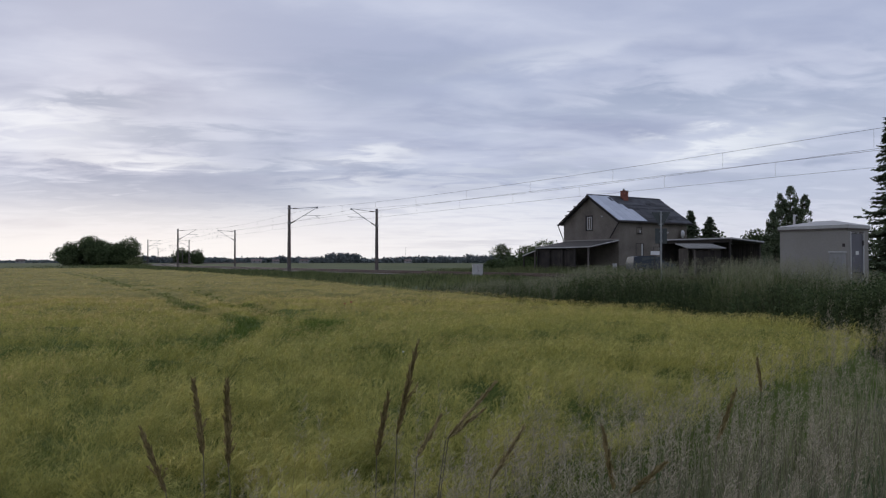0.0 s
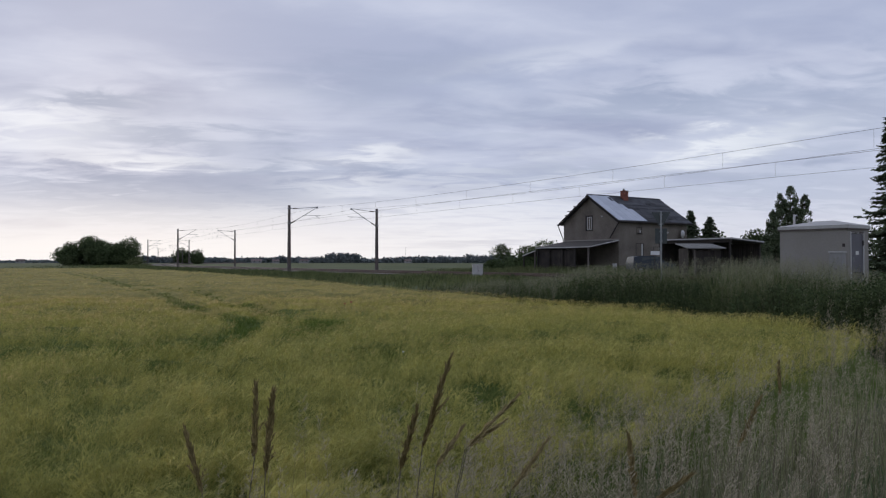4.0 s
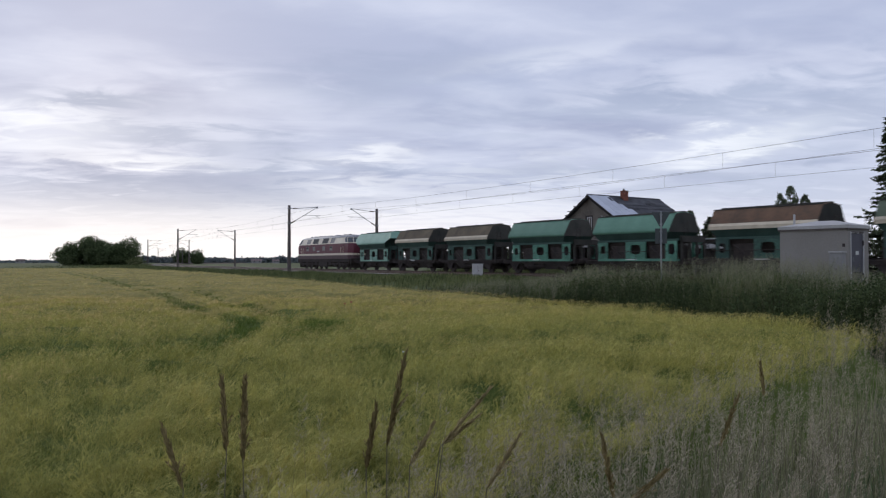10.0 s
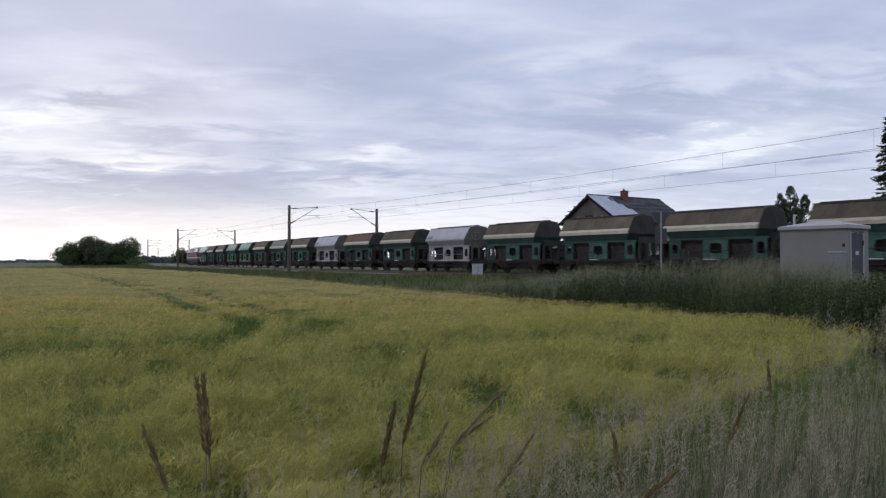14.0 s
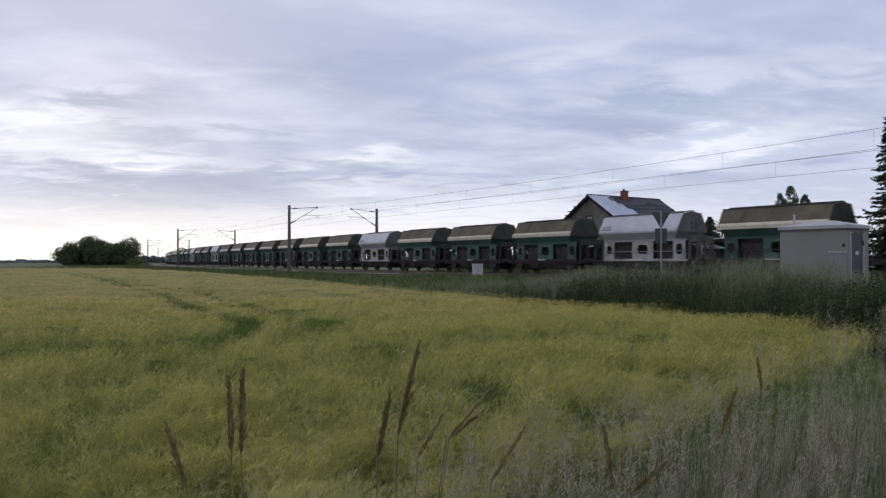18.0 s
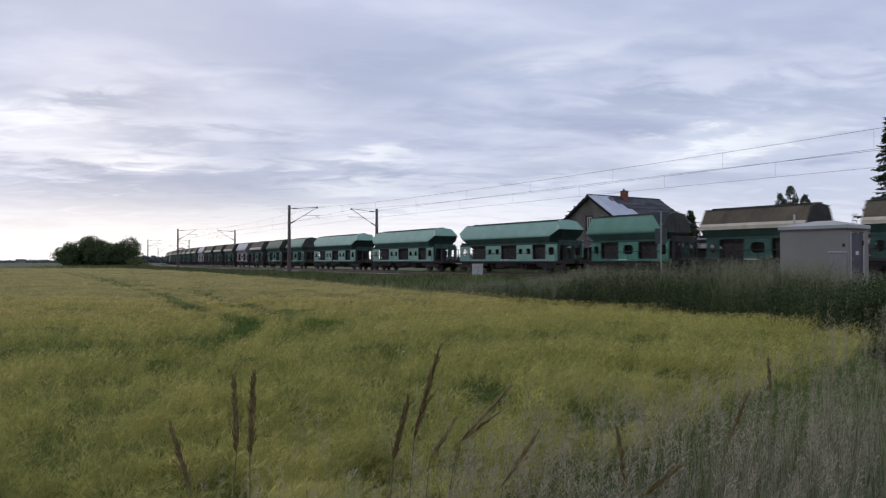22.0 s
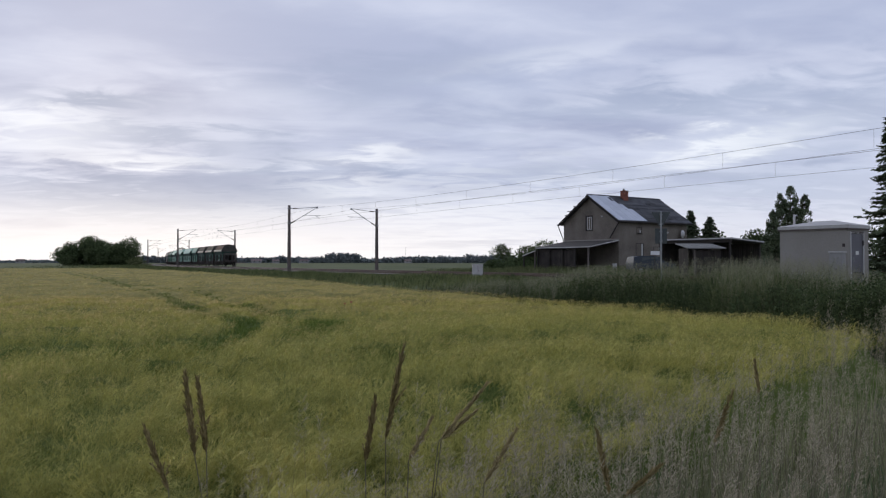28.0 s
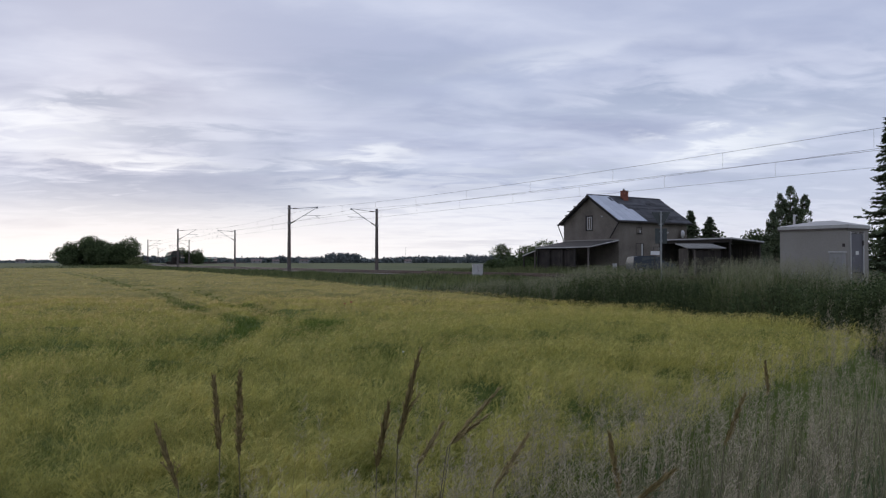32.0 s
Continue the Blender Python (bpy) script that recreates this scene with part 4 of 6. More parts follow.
def vehicle_pose(s, half):
    ax, ay, _ = on_track(s + half)
    bx, by, _ = on_track(s - half)
    return pose((ax + bx) / 2, (ay + by) / 2, RAIL_TOP, 0, 0, math.degrees(math.atan2(ay - by, ax - bx)))


# ---- buildings ----
RENDERWALL = surf("grey_brown_render", (0.112, 0.096, 0.078), (0.215, 0.190, 0.160), 0.95, scale=0.6, fine=7, bump=0.35)
SLATE = surf("weathered_slate", (0.026, 0.027, 0.032), (0.085, 0.086, 0.092), 0.85, scale=0.9, fine=5, bump=0.3, vary=0.5)
SHEETROOF = surf("pale_sheet_metal", (0.38, 0.41, 0.47), (0.52, 0.55, 0.60), 0.42, metal=0.2, scale=0.8, fine=6, bump=0.05, vary=0.06)
BRICK = surf("chimney_brick", (0.185, 0.060, 0.040), (0.275, 0.095, 0.062), 0.9, scale=3, fine=16, bump=0.3, vary=0.2)
OLDWOOD = surf("dark_old_boards", (0.018, 0.015, 0.013), (0.046, 0.037, 0.031), 0.9, scale=2, fine=14, bump=0.3, vary=0.25)
FELT = surf("roofing_felt", (0.030, 0.027, 0.025), (0.056, 0.050, 0.047), 0.9, scale=1, fine=10, bump=0.2)
WHITEPAINT = surf("dull_white_paint", (0.36, 0.35, 0.34), (0.50, 0.49, 0.48), 0.7, scale=2, fine=12, bump=0.1)
FRAMEWHITE = surf("white_window_frame", (0.42, 0.42, 0.41), (0.54, 0.54, 0.53), 0.5, scale=3)
PANE = glass("window_glass", (0.030, 0.034, 0.040))
HUTWALL = surf("hut_concrete", (0.232, 0.214, 0.190), (0.296, 0.276, 0.250), 0.9, scale=0.5, fine=14, bump=0.12)
HUTROOF = surf("hut_roof_concrete", (0.38, 0.365, 0.35), (0.50, 0.485, 0.465), 0.85, scale=1, fine=12, bump=0.1)
SHEDROOF = surf("weathered_sheeting", (0.170, 0.172, 0.168), (0.270, 0.268, 0.255), 0.8, scale=1.5, fine=10, bump=0.2)
# opaque; the grey-green tint stands in for daylight seen through the windows
CARGLASS = surf("car_glass", (0.085, 0.100, 0.104), (0.115, 0.130, 0.132), 0.08, scale=0.6, fine=3, bump=0.0)
BOARDWHITE = surf("white_board", (0.72, 0.72, 0.71), (0.82, 0.82, 0.81), 0.6, scale=1.5, fine=9, bump=0.05)
CABGREY = surf("weathered_cabinet", (0.230, 0.225, 0.215), (0.320, 0.312, 0.300), 0.8, scale=2, fine=12, bump=0.1)
DOORGREY = surf("blue_grey_steel_door", (0.068, 0.066, 0.078), (0.100, 0.098, 0.115), 0.5, scale=1.5, fine=9, bump=0.03)
BOXGREY = surf("pale_grey_cabinet", (0.42, 0.41, 0.40), (0.55, 0.54, 0.53), 0.6, scale=1.5, fine=10, bump=0.05)
SIGNBACK = surf("sign_back_aluminium", (0.045, 0.055, 0.056), (0.075, 0.085, 0.085), 0.5, metal=0.3, scale=3)
CARBLUE = surf("blue_grey_car_paint", (0.022, 0.030, 0.044), (0.034, 0.044, 0.060), 0.5, metal=0.0, scale=1, bump=0)
RUBBER = surf("tyre_rubber", (0.012, 0.012, 0.012), (0.025, 0.025, 0.025), 0.8)


def window(parent, face, a0, a1, z0, z1, depth=0.0, panes=2, sill=True, old=False):
    """A framed window on the wall x = depth (face 'x') or y = depth (face 'y'), looking out to the negative side."""
    def b(p0, p1, q0, q1, near, far):
        lo, hi = depth - near, depth + far
        return (lo, hi, p0, p1, q0, q1) if face == "x" else (p0, p1, lo, hi, q0, q1)
    w = part("window", boxes(b(a0, a1, z0, z0 + 0.05, 0.012, 0.06), b(a0, a1, z1 - 0.05, z1, 0.012, 0.06), b(a0, a0 + 0.05, z0 + 0.05, z1 - 0.05, 0.012, 0.06), b(a1 - 0.08, a1, z0 + 0.05, z1 - 0.05, 0.012, 0.06)), OLDWOOD if old else FRAMEWHITE, parent)
    if old:
        part("open_casement", boxes(b(a1 - 0.30, a1 - 0.14, z0 + 0.08, z1 - (0.08 if z1 < 4 else 0.3), 0.05, -0.015)), FRAMEWHITE, w, "white casement standing ajar")
    n = (a1 - a0 - 0.14) / panes
    for i in range(panes):
        p = a0 + 0.07 + i * n
        part("pane", boxes(b(p, p + n, z0 + 0.07, z1 - 0.07, -0.02, 0.03)), PANE, w)
        if i and not old:
            part("mullion", boxes(b(p - 0.03, p + 0.03, z0 + 0.07, z1 - 0.07, 0.014, 0.02)), FRAMEWHITE, w)
    if sill:
        part("sill", boxes(b(a0 - 0.08, a1 + 0.08, z0 - 0.08, z0 - 0.01, 0.09, 0.02)), OLDWOOD, w)
    return w


def build_house():
    t = thing("house", pose(16.46, 71.5, 0.3, 0, 0, 34.0), "grey-brown rendered railway keeper's house with half-patched slate roof", "house")
    LEN, WID, EAVE, RIDGE = 9.8, 7.44, 5.36, 7.78
    k = (RIDGE - EAVE) / (WID / 2)
    # walls, each its own piece
    def gable(x0, x1):
        return prism(bmesh.new(), [(0, -0.4), (WID, -0.4), (WID, EAVE - 0.12), (WID / 2, RIDGE - 0.12), (0, EAVE - 0.12)], x0, x1)
    front = part("gable_wall", gable(0, 0.36), RENDERWALL, t)
    part("gable_wall", gable(LEN - 0.36, LEN), RENDERWALL, t)
    side = part("side_wall", boxes((0.36, LEN - 0.36, 0.0, 0.36, -0.4, EAVE - 0.12)), RENDERWALL, t)
    part("side_wall", boxes((0.36, LEN - 0.36, WID - 0.36, WID, -0.4, EAVE - 0.12)), RENDERWALL, t)
    part("plinth", boxes((-0.04, LEN + 0.04, -0.04, 0.0, -0.4, 0.35)), MASTCON, t)
    # openings; dark strips round the gable window stand in for its reveal's shade
    window(t, "x", 3.48, 4.12, 4.48, 5.72, 0.0, 2)
    window(t, "y", 2.46, 3.14, 4.05, 4.66, 0.0, 1, old=True)
    window(t, "y", 2.34, 3.40, 1.85, 3.1, 0.0, 2, old=True)
    window(t, "y", 4.80, 5.90, 1.75, 2.8, 0.0, 2, sill=False, old=True)
    part("shutter_reveal", boxes((-0.008, 0.02, 3.34, 3.46, 4.34, 5.86), (-0.008, 0.02, 4.14, 4.34, 4.34, 5.86), (-0.008, 0.02, 3.46, 4.14, 5.74, 5.86)), OLDWOOD, front)
    # the roof
    ov = 0.4
    def slope(side_sign, x0, x1, u0, u1, lift, thick):
        """A slab on one roof slope; u from 0 at the eave edge to 1 at the ridge."""
        def pt(x, u, h):
            run = -ov + (WID / 2 + ov) * u
            z = EAVE + k * run + h
            y = run if side_sign > 0 else WID - run
            return (x, y, z)
        bm = bmesh.new()
        loft(bm, [[pt(x0, u0, h), pt(x1, u0, h), pt(x1, u1, h), pt(x0, u1, h)] for h in (lift - thick, lift)])
        return bm
    for sgn in (1, -1):
        base = part("roof_slope", slope(sgn, -ov, LEN + ov, 0, 1, 0.06, 0.12), SLATE, t, "dark weathered slate")
        rows = 15
        for i in range(rows):
            u0, u1 = i / rows, min(1.0, (i + 1.25) / rows)
            if sgn < 0 and i % 2:
                continue
            cuts = [-ov] + sorted(np.random.uniform(0.2, LEN, 3)) + [LEN + ov]
            for a, b in zip(cuts, cuts[1:]):
                if np.random.uniform() < 0.13:
                    continue
                part("slate_course", slope(sgn, a + 0.012, b - 0.012, u0, u1, 0.085 + np.random.uniform(0, 0.045), 0.02), SLATE, base)
    for x0, x1, u0, u1 in ((-0.42, 0.55, 0.0, 1.0), (0.57, 1.50, 0.0, 1.0), (1.52, 2.45, 0.42, 0.99), (1.52, 2.55, 0.0, 0.42), (2.57, 3.55, 0.0, 0.47), (2.47, 3.0, 0.47, 0.66)):
        part("metal_sheet", slope(1, x0, x1, u0, u1, 0.15, 0.02), SHEETROOF, t, "pale blue-grey sheet metal patch")
    part("worn_hole", slope(1, 2.0, 2.35, 0.78, 0.92, 0.165, 0.012), SLATE, t, "dark hole in the sheet")
    part("ridge_cap", tubes(0.09, ((-ov, WID / 2, RIDGE + 0.1), (LEN + ov, WID / 2, RIDGE + 0.1)), n=8), SLATE, t)
    for sgn in (1, -1):
        y = -ov if sgn > 0 else WID + ov
        z = EAVE - k * ov
        part("gutter", tubes(0.07, ((-ov - 0.1, y, z - 0.02), (LEN + ov, y, z - 0.02)), n=8), WHITEPAINT if sgn < 0 else OLDWOOD, t)
        part("bargeboard", slope(sgn, -ov - 0.04, -ov, 0, 1, 0.04, 0.2), OLDWOOD, t)
    part("downpipe", tubes(0.045, ((-0.5, WID + 0.35, EAVE - 0.3), (-0.35, WID - 0.25, EAVE - 1.7)), ((-0.35, WID - 0.25, EAVE - 1.7), (-0.35, WID - 0.3, 3.3)), n=7), OLDWOOD, t)
    part("eave_brace", tubes(0.06, ((-0.3, -0.25, EAVE - 0.4), (-0.2, 0.9, EAVE - 1.75)), n=6), OLDWOOD, t)
    for y, z, ln in ((4.9, 6.72, 0.6), (5.6, 6.28, 0.75), (6.2, 5.9, 0.55), (5.25, 6.52, 0.35)):
        part("batten_end", boxes((-0.4 - ln, -0.3, y, y + 0.08, z, z + 0.09)), OLDWOOD, t)
    # chimney
    cx, cy = 4.45, WID / 2 - 0.35
    ch = part("chimney", boxes((cx - 0.29, cx + 0.29, cy - 0.27, cy + 0.27, 7.2, 8.42)), BRICK, t, "red brick chimney")
    for i in range(12):
        z = 7.62 + i * 0.068
        for j in range(2):
            x = cx - 0.29 + j * 0.29
            part("brick", boxes((x + 0.006, x + 0.284, cy - 0.278, cy - 0.268, z, z + 0.06)), BRICK, ch)
        for j in range(2):
            y = cy - 0.27 + j * 0.27
            part("brick", boxes((cx - 0.298, cx - 0.288, y + 0.006, y + 0.264, z, z + 0.06)), BRICK, ch)
    part("chimney_cap", boxes((cx - 0.33, cx + 0.33, cy - 0.31, cy + 0.31, 8.42, 8.49), bevel=0.02), BRICK, ch)
    part("flue", tubes(0.1, ((cx - 0.1, cy, 8.45), (cx - 0.1, cy, 8.68)), n=10), MASTCON, ch)
    # fittings
    dish = bmesh.new()
    bmesh.ops.create_uvsphere(dish, u_segments=16, v_segments=10, radius=0.5)
    bmesh.ops.delete(dish, geom=[v for v in dish.verts if v.co.z > -0.28], context="VERTS")
    bmesh.ops.transform(dish, matrix=pose(8.75, -0.1, 4.1, -90, 0, 15) @ Matrix.Translation((0, 0, 0.1)), verts=dish.verts)
    part("satellite_dish", dish, BOXGREY, t, "pale satellite dish", smooth=60)
    part("dish_arm", tubes(0.02, ((8.75, 0, 3.9), (8.75, -0.46, 4.08))), GALV, t)
    part("wall_lamp", boxes((6.75, 6.9, -0.12, 0.0, 4.12, 4.3), bevel=0.02), BOXGREY, t)
    part("gable_lamp", boxes((-0.12, 0.0, 2.0, 2.14, 5.62, 5.76), bevel=0.02), BOXGREY, t)
    part("flashing_band", boxes((-0.05, 0.0, -0.02, 7.3, 3.38, 3.50)), HUTWALL, t, "dull pale band above the lean-to")
    part("house_door", boxes((7.0, 7.95, -0.02, 0.02, 0.0, 2.1), bevel=0.01), OLDWOOD, t)
    return t


def board_wall(t, axis, fixed, a0, a1, z0, z1, thick=0.04, width=0.2):
    """A wall of upright boards."""
    n = max(1, int((a1 - a0) / width))
    w = (a1 - a0) / n
    for i in range(n):
        p0, p1 = a0 + i * w + 0.006, a0 + (i + 1) * w - 0.006
        top = z1 - random.uniform(0, 0.03)
        row = (fixed - thick / 2, fixed + thick / 2, p0, p1, z0, top) if axis == "x" else (p0, p1, fixed - thick / 2, fixed + thick / 2, z0, top)
        part("board", boxes(row), OLDWOOD, t)


def mono_roof(x0, x1, y0, y1, za, zb, thick, along="x"):
    """A roof slab that falls from za at the low coordinate to zb at the high one."""
    bm = bmesh.new()
    rows = []
    for h in (-thick, 0):
        if along == "x":
            rows.append([(x0, y0, za + h), (x1, y0, zb + h), (x1, y1, zb + h), (x0, y1, za + h)])
        else:
            rows.append([(x0, y0, za + h), (x1, y0, za + h), (x1, y1, zb + h), (x0, y1, zb + h)])
    return loft(bm, rows)


def build_lean_to():
    t = thing("lean_to", pose(16.46, 71.5, 0.3, 0, 0, 34.0), "dark wooden lean-to with felt roof against the house gable", "shed")
    part("roof", mono_roof(-4.05, -0.06, -0.1, 7.2, 2.70, 3.38, 0.12), FELT, t, "dark roofing felt")
    part("edge_trim", mono_roof(-4.09, -4.05, -0.12, 7.2, 2.72, 2.725, 0.08), WHITEPAINT, t, "pale roof edge")
    part("edge_trim", mono_roof(-4.05, -0.06, -0.14, -0.1, 2.72, 3.40, 0.08), WHITEPAINT, t, "pale roof edge")
    for y in (0.0, 1.7, 3.4, 5.2, 6.9):
        part("post", boxes((-3.95, -3.82, y, y + 0.13, -0.4, 2.58)), MASTCON if y == 0.0 else OLDWOOD, t)
    board_wall(t, "x", -3.75, 1.9, 6.95, -0.4, 2.5)
    board_wall(t, "y", 6.95, -3.7, -0.1, -0.4, 2.8)
    part("inner_shelf", boxes((-2.6, -0.6, 0.4, 1.3, 0.9, 0.95), (-2.6, -2.5, 0.4, 1.3, -0.3, 0.9), (-0.7, -0.6, 0.4, 1.3, -0.3, 0.9)), OLDWOOD, t)
    part("rail_beam", boxes((-3.93, -3.82, 0.1, 1.8, 0.85, 0.98)), OLDWOOD, t)
    # the small canopy on its far end
    part("side_canopy", mono_roof(-3.9, -0.8, 7.3, 9.3, 2.45, 1.95, 0.08, "y"), FELT, t)
    part("canopy_trim", mono_roof(-3.94, -3.9, 7.3, 9.3, 2.48, 1.98, 0.1, "y"), WHITEPAINT, t)
    part("canopy_post", boxes((-3.9, -3.8, 7.4, 7.5, -0.4, 2.35)), MASTCON, t)
    part("canopy_post", boxes((-3.9, -3.8, 9.1, 9.2, -0.4, 1.9)), OLDWOOD, t)


def build_annex():
    t = thing("carport", pose(22.0, 58.3, 0.3, 0, 0, 32.0), "low dark carport with flat felt roof and pale edge", "carport")
    part("roof", mono_roof(-0.2, 3.75, -0.2, 7.2, 3.17, 2.92, 0.14), FELT, t)
    part("edge_trim", mono_roof(-0.24, -0.2, -0.24, 7.2, 3.2, 3.2, 0.1), WHITEPAINT, t, "pale roof edge")
    part("edge_trim", mono_roof(-0.2, 3.75, -0.24, -0.2, 3.2, 2.95, 0.1), WHITEPAINT, t, "pale roof edge")
    part("roof_beam", boxes((-0.12, 0.0, -0.1, 7.1, 2.85, 3.02)), OLDWOOD, t)
    for x, y in ((-0.1, 0.0), (-0.1, 3.4), (-0.1, 6.9), (3.5, 0.0), (3.5, 6.9)):
        part("post", boxes((x, x + 0.12, y, y + 0.12, -0.4, 3.0 if x < 1 else 2.79)), OLDWOOD, t)
    board_wall(t, "x", 3.45, 0.0, 6.9, -0.4, 2.79)
    board_wall(t, "y", 6.98, 0.1, 1.8, -0.4, 2.92)
    board_wall(t, "y", 6.98, 1.8, 3.4, -0.4, 2.80)
    part("roof_pipe", tubes(0.04, ((1.4, 2.2, 3.0), (1.1, 2.6, 3.55)), n=6), MASTCON, t)
    s = thing("garden_shed", pose(17.6, 54.9, 0.32, 0, 0, 8.0), "small dark wooden shed with grey corrugated roof", "shed")
    part("roof", mono_roof(-0.15, 2.75, -0.35, 1.7, 2.32, 2.66, 0.05, "y"), SHEDROOF, s, "grey corrugated roofing")
    for i in range(14):
        x = -0.1 + i * 0.2
        part("corrugation", tubes(0.03, ((x, -0.36, 2.33), (x, 1.71, 2.67)), n=6), SHEDROOF, s)
    board_wall(s, "y", 0.0, 0.5, 2.55, -0.4, 2.15)
    board_wall(s, "x", 2.55, 0.0, 1.5, -0.4, 2.3)
    board_wall(s, "x", 0.05, 0.0, 1.5, -0.4, 2.3)
    part("post", boxes((0.45, 0.55, -0.12, -0.02, -0.4, 2.15)), MASTCON, s, "pale post")
    part("post", boxes((2.0, 2.1, -0.12, -0.02, -0.4, 2.15)), OLDWOOD, s)


def build_hut():
    g = float(height_at(15.12, 28.5)[0])
    t = thing("relay_hut", pose(15.12, 28.5, g - 0.1, 0, 0, 36.0), "beige concrete railway relay hut with grey steel door", "hut")
    h = 2.92 - g + 0.1
    part("base", boxes((-0.02, 1.62, -0.02, 2.70, -0.4, 0.35), bevel=0.01), MASTCON, t)
    part("wall_panel", boxes((0.0, 0.08, 0.0, 2.68, 0.35, h), bevel=0.006), HUTWALL, t)
    part("wall_panel", boxes((1.52, 1.6, 0.0, 2.68, 0.35, h), bevel=0.006), HUTWALL, t)
    part("wall_panel", boxes((0.08, 1.52, 2.60, 2.68, 0.35, h)), HUTWALL, t)
    part("wall_panel", boxes((0.08, 0.24, 0.0, 0.08, 0.35, h), (1.2, 1.52, 0.0, 0.08, 0.35, h), (0.24, 1.2, 0.0, 0.08, 2.42, h)), HUTWALL, t)
    bm = bmesh.new()
    o = 0.06
    loft(bm, [[(-o, -o, h), (1.6 + o, -o, h), (1.6 + o, 2.68 + o, h), (-o, 2.68 + o, h)], [(-o, -o, h + 0.12), (1.6 + o, -o, h + 0.12), (1.6 + o, 2.68 + o, h + 0.12), (-o, 2.68 + o, h + 0.12)],
              [(0.72, 0.9, h + 0.33), (0.88, 0.9, h + 0.33), (0.88, 1.6, h + 0.33), (0.72, 1.6, h + 0.33)]])
    part("roof_slab", bm, HUTROOF, t, "pale concrete roof slab")
    # a dark strip stands in for the roof slab's shadow on the walls
    part("eave_shade_strip", boxes((-0.05, 1.65, -0.05, 2.73, h - 0.06, h - 0.002)), MASTCON, t, "dark strip put in for the shadow under the slab")
    d = part("door", boxes((0.25, 1.19, 0.02, 0.07, 0.40, 2.41), bevel=0.008), DOORGREY, t, "blue-grey steel door")
    part("door_frame", boxes((0.20, 0.25, -0.012, 0.04, 0.38, 2.46), (1.19, 1.24, -0.012, 0.04, 0.38, 2.46), (0.25, 1.19, -0.012, 0.04, 2.41, 2.46)), BOXGREY, d)
    part("door_label", boxes((0.62, 0.84, 0.008, 0.022, 1.60, 1.74)), MARKING, d, "small white label")
    part("door_handle", tubes(0.018, ((0.36, -0.03, 1.35), (0.36, -0.03, 1.5)), ((0.36, -0.03, 1.42), (0.36, 0.03, 1.42))), GALV, d)
    part("door_vent", boxes(*[(0.4, 1.05, 0.008, 0.022, 0.62 + 0.06 * i, 0.65 + 0.06 * i) for i in range(6)]), UNDER, d)
    part("hinge", boxes((1.16, 1.2, -0.02, 0.03, 1.95, 2.15)), UNDER, d)
    part("hinge", boxes((1.16, 1.2, -0.02, 0.03, 0.7, 0.9)), UNDER, d)
    part("name_bars", boxes((0.28, 0.75, -0.012, -0.002, h - 0.2, h - 0.12), (0.82, 1.2, -0.012, -0.002, h - 0.2, h - 0.12)), MASTCON, t, "unreadable dark lettering as bars")
    part("wall_button", boxes((-0.02, 0.0, 0.1, 0.2, 1.9, 2.02)), UNDER, t)
    part("vent_pipe", tubes(0.045, ((0.4, 2.3, h), (0.4, 2.3, h + 0.62)), n=8), WHITEPAINT, t, "white vent pipe")
    c = thing("cable_cabinet", pose(14.50, 27.75, g, 0, 0, 36.0), "pale grey electrical cabinet beside the relay hut", "cabinet")
    part("body", boxes((0, 0.3, 0.0, 0.46, -0.2, 1.56), bevel=0.015), CABGREY, c)
    part("lid", boxes((-0.03, 0.33, -0.03, 0.49, 1.56, 1.62), bevel=0.01), HUTROOF, c)
    part("door", boxes((-0.012, 0.0, 0.03, 0.225, 0.1, 1.52)), CABGREY, c)
    part("door", boxes((-0.012, 0.0, 0.235, 0.43, 0.1, 1.52)), CABGREY, c)
    part("lock", boxes((-0.025, -0.012, 0.19, 0.22, 0.9, 1.0)), UNDER, c)


def build_line_side():
    z = float(height_at(2.44, 53.5)[0])
    c = thing("track_cabinet", pose(2.08, 53.5, z, 0, 0, 3.0), "white trackside cabinet standing in grass", "cabinet")
    part("body", boxes((0, 0.72, 0, 0.4, -0.1, 1.02), bevel=0.02), WHITEPAINT, c)
    part("lid", boxes((-0.025, 0.745, -0.025, 0.425, 1.02, 1.09), bevel=0.015), WHITEPAINT, c)
    part("door_seam", boxes((0.352, 0.366, -0.008, 0.0, 0.1, 0.98)), MASTCON, c)
    part("lock", boxes((0.40, 0.44, -0.02, 0.0, 0.55, 0.65)), UNDER, c)
    z = float(height_at(10.29, 36)[0])
    s = thing("road_sign", pose(10.29, 36.0, z, 0, 0, -14.0), "back of a triangular give-way sign with plate on a steel pole", "road sign")
    top = 4.02 - z
    part("pole", tubes(0.04, ((0, 0, -0.3), (0, 0, top)), n=10), GALV, s)
    tri = bmesh.new()
    pts = [(-0.40, top - 0.02), (0.40, top - 0.02), (0.43, top - 0.06), (0.04, top - 0.75), (-0.04, top - 0.75), (-0.43, top - 0.06)]
    loft(tri, [[(x, y, zz) for x, zz in pts] for y in (0.045, 0.06)])
    part("triangle_plate", tri, SIGNBACK, s, "grey back of the triangular plate")
    part("lower_plate", boxes((-0.27, 0.27, 0.045, 0.06, top - 1.52, top - 0.80), bevel=0.004), SIGNBACK, s, "grey back of the lower plate")
    for zz in (top - 0.15, top - 0.6, top - 0.95, top - 1.4):
        part("clamp", boxes((-0.07, 0.07, -0.05, 0.048, zz - 0.025, zz + 0.025)), GALV, s)


